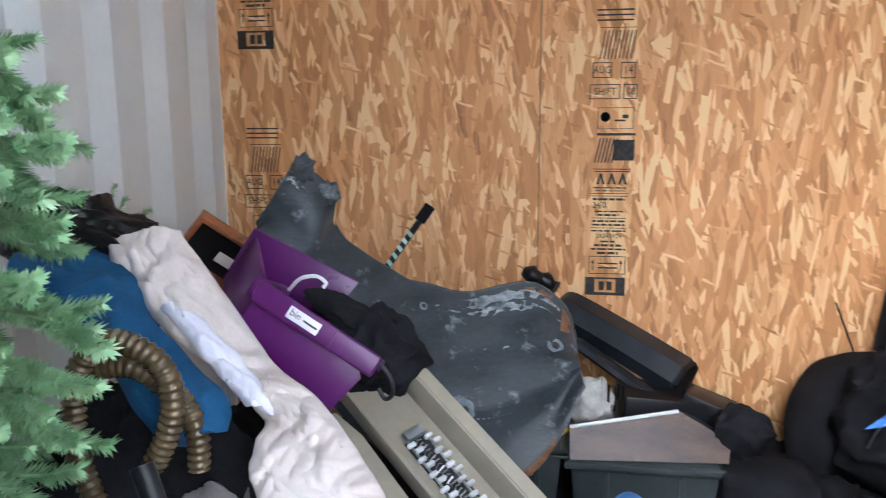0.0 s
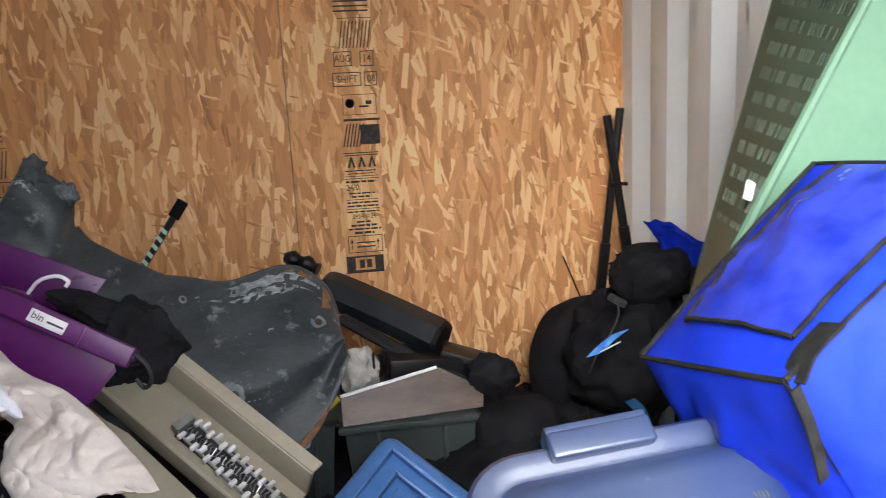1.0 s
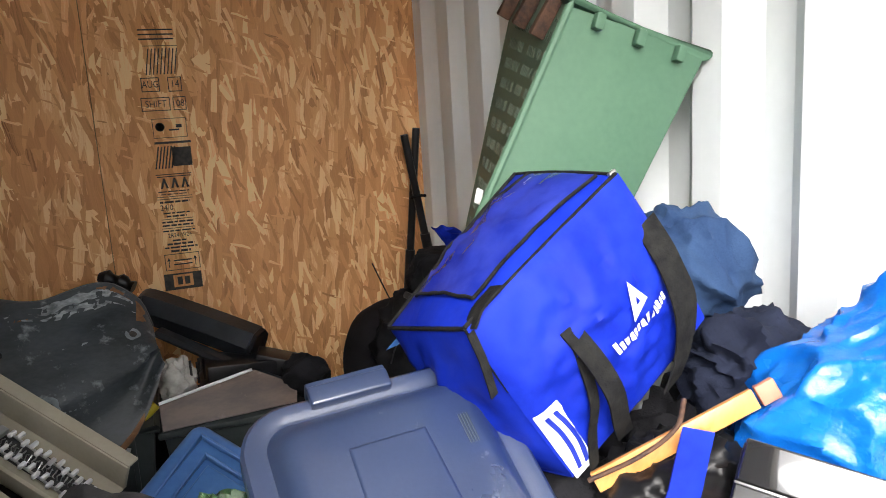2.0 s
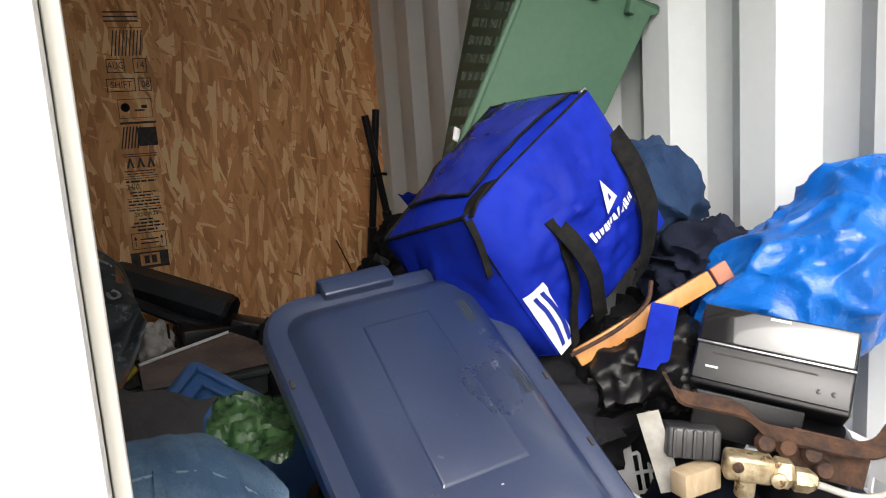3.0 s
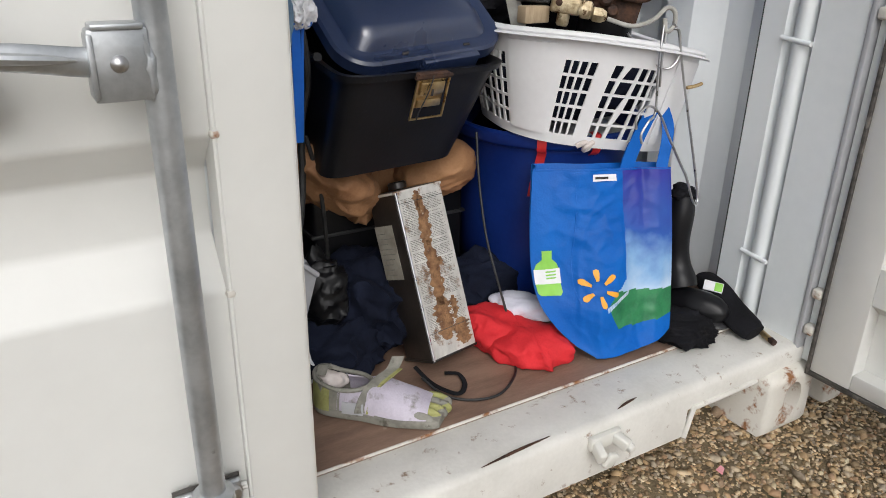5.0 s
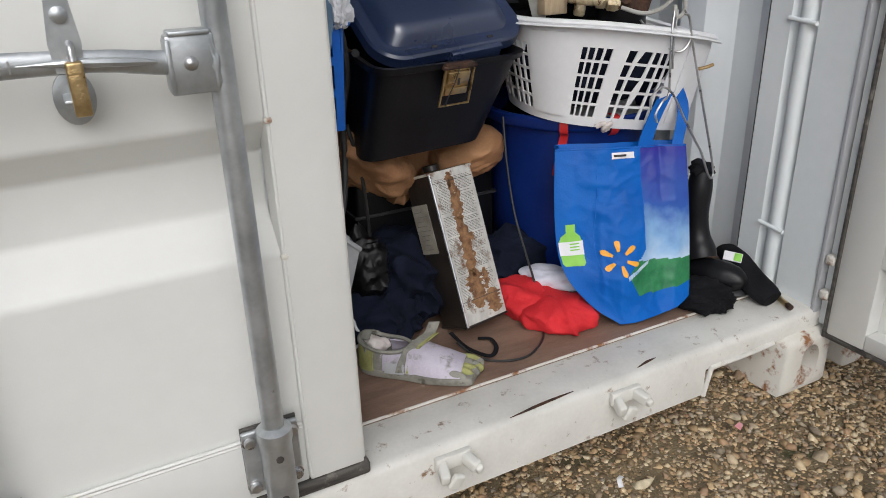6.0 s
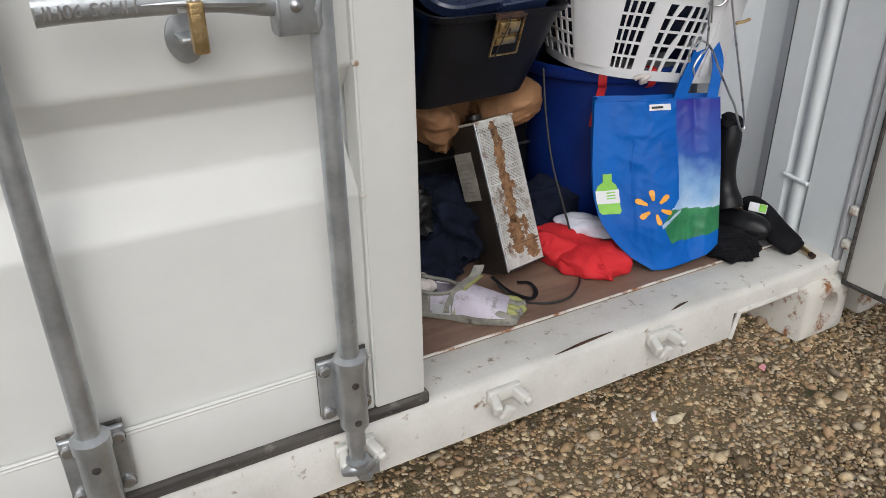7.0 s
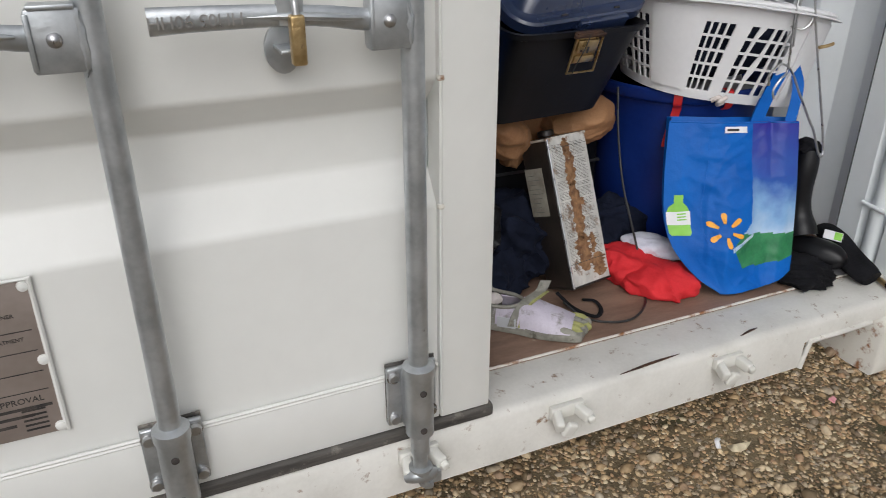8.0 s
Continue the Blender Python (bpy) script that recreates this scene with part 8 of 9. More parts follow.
def fender():
    """A torn wheel-arch liner: a curved sheet with ragged outline."""
    t = thing("wheel_liner", (0.95, 1.85, 0.70), "scuffed black plastic wheel arch liner with torn end", "fender")
    upper = [(0.585, 1.75, 1.345), (0.645, 1.76, 1.425), (0.712, 1.78, 1.365), (0.705, 1.80, 1.285), (0.750, 1.83, 1.220), (0.815, 1.87, 1.170), (0.90, 1.92, 1.125), (1.00, 1.97, 1.098), (1.10, 2.0, 1.118), (1.165, 2.02, 1.105), (1.225, 2.02, 1.060), (1.250, 2.0, 0.985)]
    lower = [(0.520, 1.72, 1.225), (0.560, 1.70, 1.17), (0.60, 1.68, 1.10), (0.64, 1.67, 1.02), (0.70, 1.67, 0.95), (0.76, 1.68, 0.88), (0.84, 1.68, 0.80), (0.92, 1.69, 0.735), (1.02, 1.70, 0.69), (1.10, 1.74, 0.705), (1.20, 1.80, 0.775), (1.275, 1.86, 0.915)]
    U, L = curve_points(upper, 8), curve_points(lower, 8)
    n = len(U) - 1

    def fn(u, v):
        i = min(n, round(u * n))
        p = U[i].lerp(L[i], v)
        p.y -= 0.055 * math.sin(math.pi * v) * (0.4 + 0.6 * math.sin(math.pi * u)) + 0.020 * math.sin(v * 9 + u * 5) * math.sin(math.pi * v)
        p.y -= 0.010 * math.exp(-((v - 0.62 + 0.15 * u) / 0.03) ** 2)
        p += Vector((0, 0.006, 0.010)) * noise.noise(p * 14) + Vector((0, 0.002, 0.012 if u < 0.16 and v < 0.1 else 0.0)) * noise.noise(p * 60)
        return p
    part("liner_sheet", sheet(fn, n, 30, 0.004), M_FENDER, t, smooth=60)
    part("rolled_lip", tube([Vector(fn(i / 22, 0.0)) + Vector((0, 0.006, 0.0)) for i in range(6, 23)], 0.0075, 8, 2), M_FENDER, t)
    rust = pmat("brown_edge_rust", (0.14, 0.065, 0.03), (0.26, 0.13, 0.06), 30, 0.85, 0, 0.4, 120)
    part("rust_edge", sheet(lambda u, v: Vector(fn(0.90 + 0.10 * u, 0.01 + 0.16 * v * (1 - 0.5 * u))) + Vector((0, -0.0045, 0)), 10, 8, 0.002), rust, t, "rust-brown worn corner")
    part("rust_edge", sheet(lambda u, v: Vector(fn(0.70 + 0.22 * u, 0.93 + 0.06 * v)) + Vector((0, -0.0045, 0)), 12, 4, 0.002), rust, t)
    scuff = pmat("pale_scuff", (0.10, 0.115, 0.125), (0.40, 0.43, 0.45), 34, 0.7, 0, 0.4, 90, 0.1, None, (1, 1, 2.5))

    def smear(u0, u1, v0, v1, wd, seed):
        def f(a, b):
            e = wd * math.sin(math.pi * min(0.97, max(0.03, a))) ** 0.5 * (0.5 + 0.9 * abs(noise.noise(Vector((a * 12, seed, 0)))) + 0.5 * abs(noise.noise(Vector((a * 45, seed, 4)))))
            return Vector(fn(u0 + (u1 - u0) * a, max(0.0, v0 + (v1 - v0) * a + (b - 0.5) * 2 * e))) + Vector((0, -0.0036, 0.0012))
        return sheet(f, 60, 5, 0.0008)
    for q in ((0.42, 0.86, 0.10, 0.10, 0.035, 1), (0.52, 0.80, 0.36, 0.26, 0.012, 2), (0.30, 0.50, 0.14, 0.20, 0.05, 3), (0.86, 0.97, 0.10, 0.24, 0.05, 4), (0.66, 0.80, 0.60, 0.58, 0.006, 5), (0.05, 0.20, 0.10, 0.16, 0.03, 6), (0.30, 0.95, 0.05, 0.045, 0.028, 11), (0.24, 0.46, 0.30, 0.36, 0.03, 12), (0.88, 0.98, 0.18, 0.34, 0.04, 13)):
        part("scuff", smear(*q), scuff, t, "pale scuff band")
    part("rust_edge", smear(0.56, 0.64, 0.10, 0.10, 0.03, 8), rust, t)
    part("rust_edge", smear(0.76, 0.90, 0.02, 0.02, 0.015, 9), rust, t)
    pale = pmat("pale_scrape", (0.13, 0.16, 0.18), (0.24, 0.27, 0.29), 40, 0.8, 0, 0.3, 120)
    for q, w in (((1.196, 1.945, 0.990), 0.010), ((1.000, 1.715, 0.888), 0.011), ((0.90, 1.80, 1.085), 0.005)):
        # set flat on the sheet, whatever its slope there
        iu, jv = min(((i, j) for i in range(2, n - 1, 2) for j in range(1, 30)), key=lambda k: (fn(k[0] / n, k[1] / 30).x - q[0]) ** 2 + (fn(k[0] / n, k[1] / 30).z - q[2]) ** 2)
        best = fn(iu / n, jv / 30)
        du, dv = fn((iu + 2) / n, jv / 30) - fn((iu - 2) / n, jv / 30), fn(iu / n, (jv - 1) / 30) - fn(iu / n, (jv + 1) / 30)
        m = frame_of(best, du, dv)
        if m.to_3x3().col[2].y > 0:
            m = frame_of(best, -du, dv)
        part("scrape", lathe([(w * 2.4, 0.001), (w * 2.0, 0.0042), (w * 1.1, 0.0046)], 16, m), pale, t, "pale scraped ring")
        part("bolt_hole", lathe([(w, 0.002), (w, 0.0052), (w * 0.8, 0.0056)], 16, m), M_INK, t)
    part("torn_clip", lump((0.652, 1.755, 1.41), (0.030, 0.02, 0.032), None, 0.5, 30, 3, 4), M_FENDER, t, smooth=50)
    part("torn_clip", lump((0.708, 1.775, 1.36), (0.020, 0.016, 0.028), None, 0.5, 30, 5, 4), M_FENDER, t, smooth=50)


def middle():
    # purple bin
    t = thing("purple_bin", (0.82, 1.3, 1.05), "tilted purple plastic storage bin with white label", "bin")
    A, B, C, D = Vector((0.778, 1.23, 1.279)), Vector((0.953, 1.225, 1.172)), Vector((0.866, 1.19, 1.078)), Vector((0.728, 1.20, 1.205))
    dep = Vector((-0.090, 0.180, 0.045))
    part("front_wall", hexa([D, C, C + dep * 0.03, D + dep * 0.03], [A, B, B + dep * 0.03, A + dep * 0.03], 0.003), M_PURPLE, t)
    part("back_wall", hexa([D + dep, C + dep, C + dep * 1.03, D + dep * 1.03], [A + dep + Vector((0, 0, 0.012)), B + dep + Vector((0.012, 0, 0.030)), B + dep * 1.03 + Vector((0.012, 0, 0.030)), A + dep * 1.03 + Vector((0, 0, 0.012))], 0.003), M_PURPLE, t)
    part("side_wall", hexa([D, D + dep, D + dep + Vector((0.006, 0, -0.004)), D + Vector((0.006, 0, -0.004))], [A, A + dep, A + dep + Vector((0.006, 0, -0.004)), A + Vector((0.006, 0, -0.004))], 0.002), M_PURPLE, t)
    part("side_wall", hexa([C, C + dep, C + dep - Vector((0.006, 0, -0.004)), C - Vector((0.006, 0, -0.004))], [B, B + dep, B + dep - Vector((0.006, 0, -0.004)), B - Vector((0.006, 0, -0.004))], 0.002), M_PURPLE, t)
    part("base", hexa([D, C, C + dep, D + dep], [p + Vector((0.004, 0, 0.006)) for p in (D, C, C + dep, D + dep)], 0.002), M_PURPLE, t)
    fw = frame_of(D, C - D, A - D)
    w, h = (C - D).length, (A - D).length
    m2 = frame_of(A, B - A, A - D)
    L = (B - A).length
    part("front_rim", box((L / 2, -0.012, 0.010), (L * 1.04, 0.034, 0.012), m2, 0.004, 3), M_PURPLE, t)
    part("end_lip", box((L + 0.002, -0.010, -0.03), (0.014, 0.024, 0.07), m2, 0.004, 3), M_PURPLE, t)
    for s in (0.28, 0.64):
        part("rim_notch", box((L * s, -0.012, 0.0165), (0.004, 0.034, 0.002), m2, 0.0005), M_PURPLE, t)
    part("side_lip", box((-0.006, -0.010, -0.11), (0.020, 0.030, 0.24), m2, 0.004, 3), M_PURPLE, t)
    lab = part("label", box((L * 0.40, -0.012, 0.0175), (0.054, 0.019, 0.002), m2, 0.0008), M_WHITE, t, "white printed label")
    part("lettering", text_mesh("bin", 0.015, m2 @ Matrix.Translation((L * 0.40 - 0.014, -0.011, 0.019)), 0.0003), M_INK, lab)
    part("print_bars", poly(rect(0.0, -0.003, 0.024, 0.000), m2 @ Matrix.Translation((L * 0.40, -0.011, 0.0187)), 0.0003), M_GREYTOTE, lab)
    k = thing("black_shirt", (0.938, 1.29, 1.10), "black shirt spilling out of the purple bin", "clothing")
    part("shirt_body", lump((0.938, 1.29, 1.160), (0.072, 0.070, 0.068), pose(0, 0, 0, 0, 35, 0), 0.30, 9, 15, 5), M_BLACK, k, smooth=70)
    part("sleeve", lump((0.885, 1.30, 1.215), (0.075, 0.045, 0.022), pose(0, 0, 0, 0, 32, 0), 0.30, 12, 17, 5), M_BLACK, k, smooth=70)
    part("collar", tube([(0.955, 1.215, 1.17), (0.972, 1.212, 1.15), (0.975, 1.215, 1.125), (0.962, 1.222, 1.112), (0.95, 1.228, 1.125)], 0.0035, 8, 5), M_CORD, k)
    single("plastic_hook", tube([(0.800, 1.270, 1.262), (0.822, 1.262, 1.282), (0.850, 1.255, 1.288), (0.866, 1.25, 1.280), (0.862, 1.25, 1.272)], 0.0030, 8, 5), M_WHITE, "white plastic hanger hook in the bin", "hanger")
    # beige trough with the spring-like chain lying in it
    g = thing("beige_trough", (0.93, 1.55, 0.80), "beige plastic trough slanting down into the heap", "trough")
    a, b = Vector((0.80, 1.66, 0.985)), Vector((1.13, 1.42, 0.765))
    ax = b - a
    gm = frame_of(a, ax, (0.6, 0.75, 0.25))
    Lg = ax.length
    part("trough_floor", box((Lg / 2, 0.0, -0.003), (Lg, 0.120, 0.006), gm, 0.002), M_BEIGE, g)
    part("trough_wall", box((Lg / 2, 0.064, 0.030), (Lg, 0.010, 0.070), gm, 0.003), M_BEIGE, g)
    part("trough_wall", box((Lg / 2, -0.064, 0.016), (Lg, 0.010, 0.044), gm, 0.003), M_BEIGE, g)
    part("end_wall", box((0.0, 0.0, 0.024), (0.010, 0.130, 0.055), gm, 0.003), M_BEIGE, g)
    part("lip", box((Lg / 2, 0.078, 0.064), (Lg, 0.030, 0.008), gm, 0.003), M_BEIGE, g)
    k = thing("beige_flap", (0.83, 1.45, 0.82), "beige plastic strip lying beside the trough", "strip")
    c, d = Vector((0.735, 1.50, 0.955)), Vector((1.02, 1.30, 0.765))
    km = frame_of(c, d - c, (0.6, 0.75, 0.35))
    part("strip", poly([(0.0, 0.0), (0.03, 0.05), (0.10, 0.062), (0.36, 0.05), (0.36, -0.03), (0.10, -0.02)], km, 0.008), M_BEIGE, k)
    ch = thing("curtain_track", (0.97, 1.50, 0.84), "wire track with white clips lying in the trough", "track")
    for s in (-0.022, 0.020):
        part("wire", rod(gm @ Vector((0.19, s, 0.016)), gm @ Vector((0.45, s - 0.01, 0.012)), 0.0028, 8), M_STEEL, ch)
        for i in range(13):
            part("clip", box((0.205 + 0.0185 * i, s - 0.001 * i + 0.006 * (i % 2), 0.018 + 0.004 * (i % 2)), (0.009, 0.019, 0.010), gm, 0.002, 1), M_WHITE, ch)
    part("spring", tube([gm @ Vector((0.20 + 0.25 * i / 90, 0.010 * math.cos(i * 1.9) - 0.002, 0.010 + 0.010 * math.sin(i * 1.9))) for i in range(91)], 0.0013, 5, 1), M_STEEL, ch)
    part("backing_strip", box((0.320, 0.0, 0.005), (0.26, 0.052, 0.004), gm, 0.001), M_STEREOG, ch, "dark backing strip")
    part("end_tag", box((0.185, 0.0, 0.018), (0.020, 0.045, 0.014), gm, 0.002), M_GALV, ch)
    # blue tote corner seen from above, and the pieces round it
    e = thing("blue_tote", (1.34, 1.35, 0.60), "blue plastic storage tote, upturned in the heap", "tote")
    mid_blue = pmat("mid_blue_plastic", (0.035, 0.11, 0.30), (0.06, 0.155, 0.38), 5, 0.42, 0, 0.06, 80, 0.1, ((0.16, 0.26, 0.42), 12, 0.66, 0.08, 0.6))
    T = [Vector(p) for p in ((1.13, 1.20, 0.815), (1.35, 1.04, 0.77), (1.56, 1.20, 0.790), (1.332, 1.37, 0.948))]
    part("tote_shell", hexa([(1.10, 1.25, 0.60), (1.40, 1.02, 0.60), (1.62, 1.28, 0.60), (1.34, 1.50, 0.60)], T, 0.032, 5), mid_blue, e)
    cen = sum(T, Vector()) / 4
    for f in (0.72, 0.50):
        part("raised_rib", tube([cen.lerp(p, f) + Vector((0, -0.001, 0.002)) for p in T], 0.0065, 8, 1, closed=True), mid_blue, e)
    part("raised_panel", hexa([cen.lerp(p, 0.40) for p in T], [cen.lerp(p, 0.36) + Vector((0, -0.003, 0.008)) for p in T], 0.003, 2), mid_blue, e)
    # pale sheet, fleece and bag on the left
    single("pale_sheet", ribbon_cloth([(0.531, 1.220, 1.336), (0.613, 1.170, 1.269), (0.701, 1.130, 1.212), (0.795, 1.100, 1.162), (0.842, 1.070, 1.133), (0.852, 1.000, 1.101), (0.876, 0.970, 1.064)], [(0.635, 1.250, 1.351), (0.691, 1.215, 1.300), (0.799, 1.170, 1.186), (0.898, 1.100, 1.151), (0.958, 1.050, 1.115), (0.994, 1.020, 1.087), (1.020, 1.000, 1.052)], 0.016, 9, 41, (0.1, -0.85, 0.5), 0.022, 110), M_PALE, "pale pink stained sheet draped over the heap", "sheet", 70)
    single("white_tee", ribbon_cloth([(0.671, 1.130, 1.264), (0.731, 1.105, 1.221), (0.779, 1.085, 1.183), (0.816, 1.070, 1.155)], [(0.712, 1.130, 1.254), (0.787, 1.105, 1.204), (0.829, 1.085, 1.166), (0.854, 1.070, 1.142)], 0.010, 10, 43, (0.1, -0.85, 0.5), 0.012, 44), M_LILAC, "white lilac cotton top lying on the sheet", "clothing", 70)
    single("blue_fleece", ribbon_cloth([(0.483, 1.070, 1.273), (0.564, 1.070, 1.244), (0.639, 1.050, 1.203), (0.691, 1.030, 1.148), (0.730, 1.020, 1.121), (0.773, 1.010, 1.120)], [(0.436, 1.170, 1.323), (0.573, 1.140, 1.303), (0.676, 1.090, 1.253), (0.749, 1.060, 1.202), (0.804, 1.030, 1.170), (0.807, 1.020, 1.137)], 0.010, 6, 51, (0.1, -0.85, 0.5), 0.030, 70), M_TEAL, "petrol blue fleece jacket on the heap", "clothing", 75)
    single("blue_fleece", lump((0.535, 1.17, 1.270), (0.12, 0.09, 0.060), pose(0, 0, 0, 0, 20, 0), 0.16, 6, 57, 5), M_TEAL, "petrol blue fleece sleeve by the bin bag", "clothing", 75)
    single("bin_bag", lump((0.465, 1.27, 1.335), (0.135, 0.12, 0.058), pose(0, 0, 0, 0, 20, 0), 0.28, 12, 61, 5), M_BINBAG, "shiny black bin bag on top of the heap", "bag", 40)
    single("grey_rag", lump((0.79, 1.02, 0.985), (0.07, 0.06, 0.075), None, 0.28, 16, 67, 5), pmat("grey_brown_rag", (0.11, 0.10, 0.095), (0.24, 0.22, 0.21), 14, 0.9, 0, 0.3, 160), "grey brown rag between the clothes", "rag", 70)
    single("dark_bag", lump((0.66, 1.075, 1.040), (0.17, 0.09, 0.14), None, 0.16, 9, 71, 5), M_BLACK, "black bag under the vacuum hose", "bag", 70)
    single("black_ball", lump((0.985, 1.08, 0.955), (0.035, 0.035, 0.025), None, 0.05, 6, 73, 4), M_BLACKPL, "small round black cap beside the sheet", "cap", 70)
    hose()
    tray()
    tree()


def hose():
    def ribbed(pts, r, name):
        line = curve_points(pts, 14)
        acc = [0.0]
        for p, q in zip(line, line[1:]):
            acc.append(acc[-1] + (q - p).length)
        total = acc[-1]
        n = int(total / 0.0022)
        fine = []
        j = 0
        for i in range(n + 1):
            s = total * i / n
            while j < len(acc) - 2 and acc[j + 1] < s:
                j += 1
            f = (s - acc[j]) / max(1e-9, acc[j + 1] - acc[j])
            fine.append(line[j].lerp(line[j + 1], min(1, f)))
        return tube(fine, r, 16, 1, radii=lambda t: r * (0.90 + 0.10 * math.cos(2 * math.pi * t * total / 0.0098) ** 1))
    t = thing("vacuum_hose", (0.72, 0.92, 1.05), "ribbed bronze vacuum hose curled over the clothes", "hose")
    part("hose", ribbed([(0.666, 0.955, 1.069), (0.649, 0.955, 1.122), (0.649, 0.955, 1.187), (0.661, 0.955, 1.236), (0.695, 0.955, 1.268), (0.734, 0.955, 1.264), (0.767, 0.955, 1.238), (0.776, 0.955, 1.198), (0.765, 0.955, 1.155), (0.745, 0.955, 1.119)], 0.0155, "a"), M_HOSE, t, smooth=60)
    part("hose", ribbed([(0.620, 0.985, 1.195), (0.657, 0.985, 1.222), (0.709, 0.985, 1.229), (0.742, 0.990, 1.207), (0.769, 0.990, 1.186), (0.784, 0.990, 1.152), (0.784, 0.990, 1.101)], 0.0150, "b"), M_HOSE, t, smooth=60)
    w = thing("vacuum_wand", (0.79, 0.955, 1.05), "black plastic vacuum handle beside the hose", "wand")
    part("wand", tube([(0.775, 0.885, 1.155), (0.795, 0.875, 1.11), (0.825, 0.86, 1.04)], 0.013, 12, 4), M_BLACKPL, w)
    part("button", lathe([(0.008, 0), (0.008, 0.003), (0.003, 0.005)], 14, pose(0.792, 0.863, 1.115, 80, 0, 20)), M_STEREOG, w)
    part("buckle", box((0, 0, 0), (0.05, 0.02, 0.012), pose(0.725, 0.875, 1.085, 15, 5, 0), 0.003), M_STEREOG, w)


def tray():
    t = thing("wooden_tray", (0.66, 1.55, 1.28), "small red-brown wooden tray with dark inside", "tray")
    m = frame_of((0.505, 1.46, 1.280), (0.085, 0.05, -0.075), (0.075, -0.01, 0.085))
    w, h = 0.115, 0.10
    part("tray_floor", box((w / 2, h / 2, -0.008), (w, h, 0.006), m, 0.001), M_BLACKPL, t)
    for c, s in (((w / 2, 0, 0.004), (w + 0.012, 0.010, 0.030)), ((w / 2, h, 0.004), (w + 0.012, 0.010, 0.030)), ((0, h / 2, 0.004), (0.010, h, 0.030)), ((w, h / 2, 0.004), (0.010, h, 0.030))):
        part("tray_side", box(c, s, m, 0.002), M_TRAYWOOD, t)
    part("paper_scrap", box((w * 0.7, h * 0.45, 0.004), (0.034, 0.022, 0.004), m, 0.001), M_PALE, t)
    part("leg", rod(m @ Vector((w * 0.7, -0.005, 0.0)), m @ Vector((w * 0.95, -0.075, 0.0)), 0.006, 8), M_TRAYWOOD, t)


def needle_branch(rng, a, b, width, count):
    """A plastic fir sprig from a to b with flat needles all round."""
    bm = tube([a, (Vector(a) + Vector(b)) / 2 + Vector((0, 0, -0.006)), b], 0.0025, 5, 3, radii=lambda s: 0.003 * (1 - 0.6 * s))
    a, b = Vector(a), Vector(b)
    d = (b - a).normalized()
    ref = d.cross(Vector((0, 0, 1))).normalized()
    for i in range(count):
        f = i / count
        p = a.lerp(b, f) + Vector((0, 0, -0.024 * f * (1 - f)))
        ang = rng.uniform(0, 2 * math.pi)
        side = ref * math.cos(ang) + ref.cross(d) * math.sin(ang)
        ln = width * rng.uniform(0.75, 1.1) * (1 - 0.35 * f)
        tip = p + (side * 0.80 + d * rng.uniform(0.45, 0.75)).normalized() * ln
        w = side.cross(d).normalized() * 0.0013
        mid = p.lerp(tip, 0.5) + d * 0.001
        q = [bm.verts.new(v) for v in (p - w, mid - w * 1.3, tip, mid + w * 1.3, p + w)]
        bm.faces.new(q)
    return bm


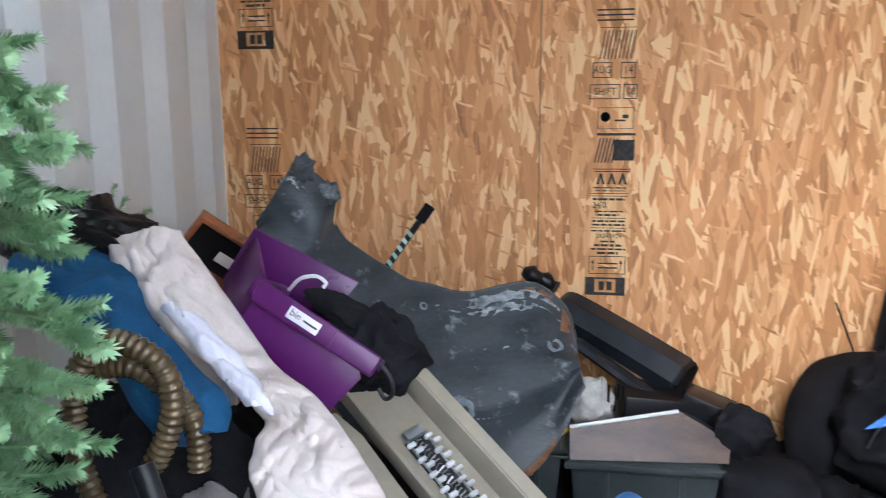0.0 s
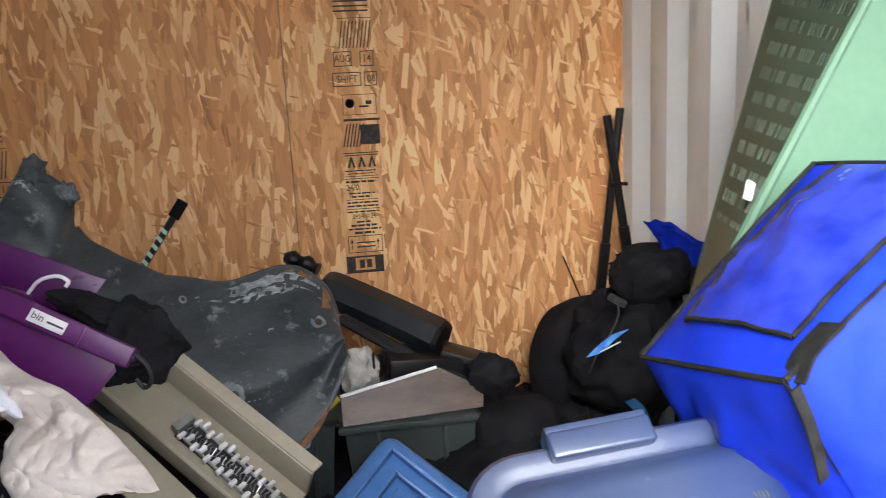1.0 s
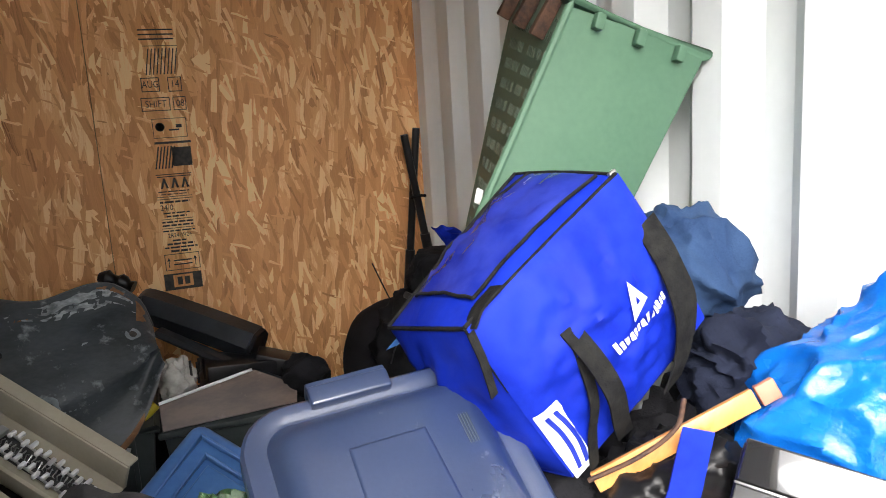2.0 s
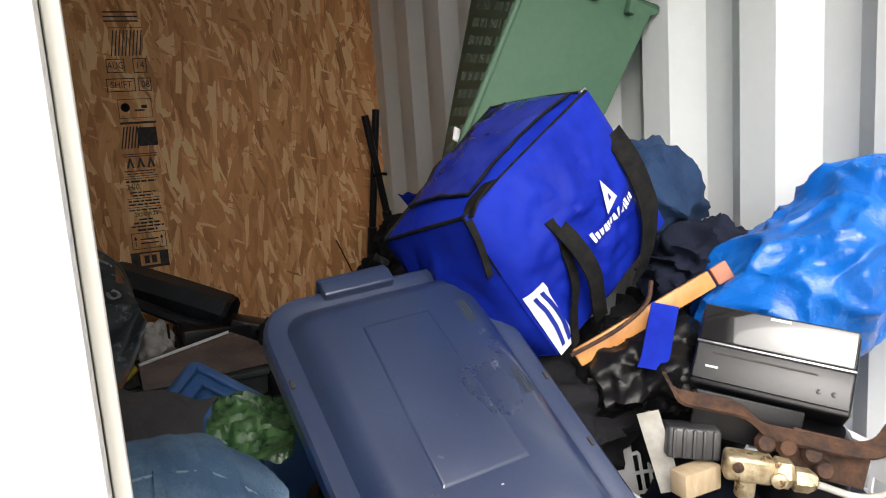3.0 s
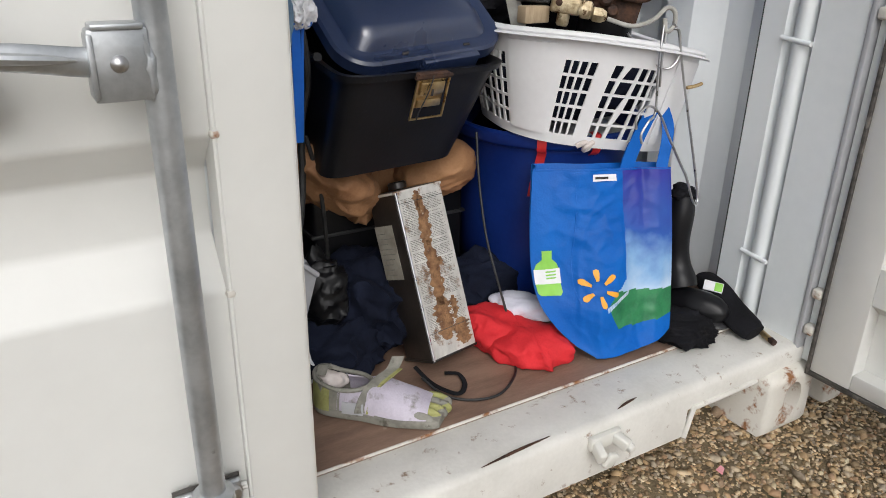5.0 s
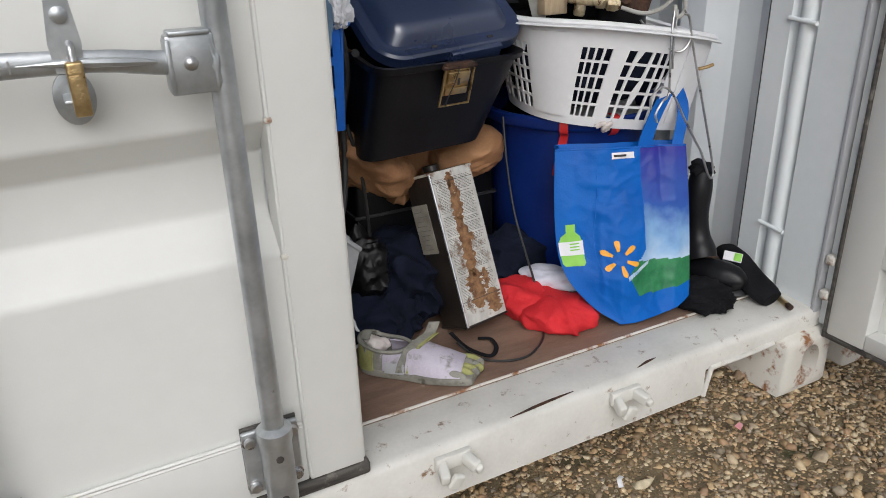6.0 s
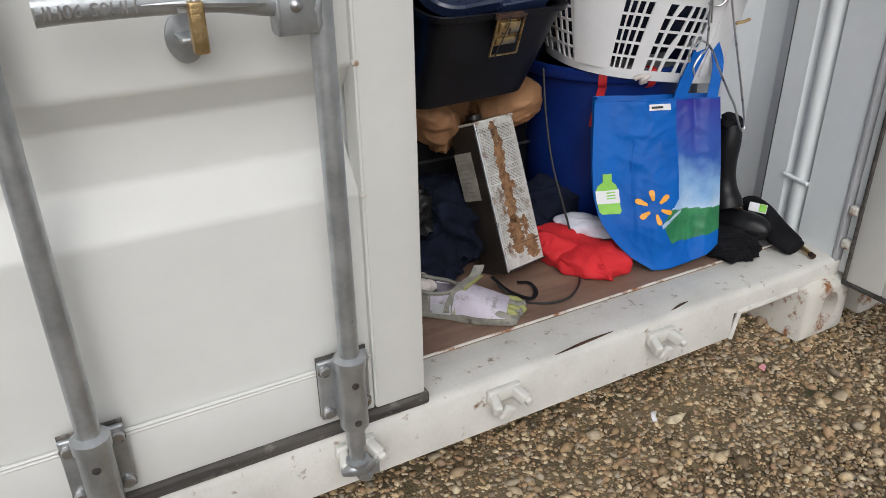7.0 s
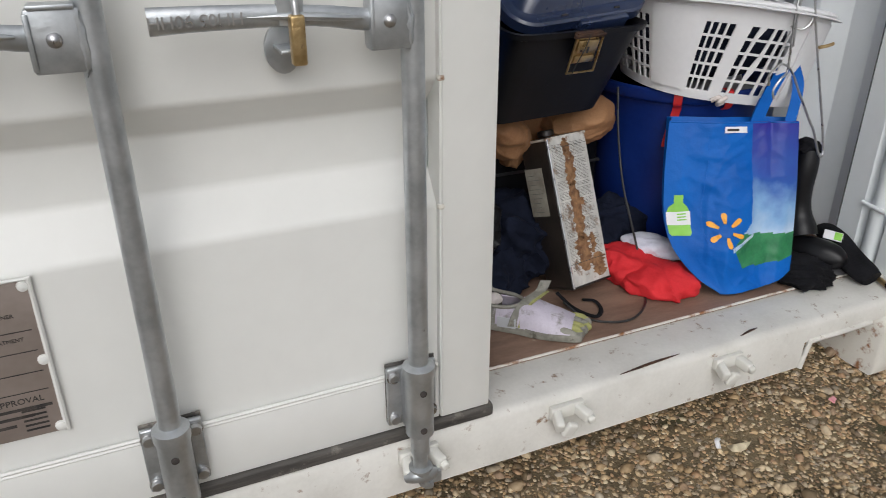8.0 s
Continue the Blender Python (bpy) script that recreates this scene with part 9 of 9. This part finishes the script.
def tree():
    rng = random.Random(12)
    t = thing("artificial_tree", (0.42, 0.95, 0.80), "green artificial fir tree lying on the heap", "tree")
    part("trunk", tube([(0.42, 0.95, 0.80), (0.46, 0.93, 1.2), (0.50, 0.92, 1.70)], 0.014, 10, 4), M_STEM, t)
    tips = [(0.65, 0.9, 1.585), (0.686, 0.9, 1.522), (0.7, 0.9, 1.487), (0.69, 0.88, 1.44), (0.69, 0.9, 1.4), (0.682, 0.86, 1.345), (0.735, 0.88, 1.305), (0.715, 0.84, 1.262), (0.7, 0.84, 1.225), (0.69, 0.86, 1.19), (0.722, 0.82, 1.12), (0.69, 0.82, 1.105), (0.66, 0.8, 1.16), (0.665, 0.82, 1.055), (0.64, 0.84, 1.3), (0.64, 0.86, 1.47), (0.63, 0.82, 1.395), (0.64, 0.9, 1.545)]
    for i, tip in enumerate(tips):
        tip = Vector(tip)
        base = Vector((0.455 + 0.04 * (tip.z - 1.2), 0.925, min(1.66, tip.z + rng.uniform(0.02, 0.10))))
        b = part("branch", needle_branch(rng, base, tip, 0.030, 640), M_TREE, t, smooth=0)
        for s in (0.45, 0.62, 0.78):
            p = base.lerp(tip, s)
            q = p + (tip - base) * 0.30 + Vector((rng.uniform(-0.02, 0.03), rng.uniform(-0.05, 0.05), rng.uniform(-0.05, 0.03)))
            part("twig", needle_branch(rng, p, q, 0.026, 260), M_TREE, b, smooth=0)
    s = thing("fir_sprig", (0.09, 1.95, 1.20), "green artificial fir sprig lying by the wall", "sprig")
    for a, b in (((0.03, 1.90, 1.18), (0.08, 1.95, 1.36)), ((0.06, 1.90, 1.20), (0.22, 1.85, 1.235)), ((0.04, 1.90, 1.22), (-0.0, 1.85, 1.315)), ((0.06, 1.92, 1.24), (0.17, 1.95, 1.30)), ((0.02, 1.9, 1.2), (0.14, 1.9, 1.33))):
        a = Vector((max(0.03, a[0]), a[1], a[2]))
        part("twig", needle_branch(rng, a, b, 0.026, 240), M_TREE, s, smooth=0)


def wall_numbers():
    """Stencilled numerals on the outer fold of the right wall."""
    for ch, z in (("9", 1.073), ("5", 1.215), ("6", 1.345)):
        n = thing("stencil_number", (W + 0.034, 0.337, z), "black stencilled numeral on the container wall", "number", "stencilled numerals")
        m = Matrix.Translation((W + 0.0345, 0.337, z)) @ Matrix(((0, 0, -1, 0), (-1, 0, 0, 0), (0, 1, 0, 0), (0, 0, 0, 1)))
        part("numeral", text_mesh(ch, 0.115, m, 0.0008, 0.62), M_INK, n)
        if ch == "9":
            part("frame", join(*[poly(rect(*q), m, 0.0008) for q in ((-0.033, -0.058, 0.033, -0.055), (-0.033, 0.055, 0.033, 0.058), (-0.033, -0.055, -0.030, 0.055), (0.030, -0.055, 0.033, 0.055))]), M_INK, n)


filler_mound()
tote_body()
tote_lid()
tan_sack()
black_case()
tin_can()
tub()
laundry_basket()
basket_junk()
stereo()
blue_tarp_bag()
shopping_bag()
floor_things()
left_stack()
cooler_bag()
right_cloth()
green_bin()
far_corner()
fender()
middle()
wall_numbers()
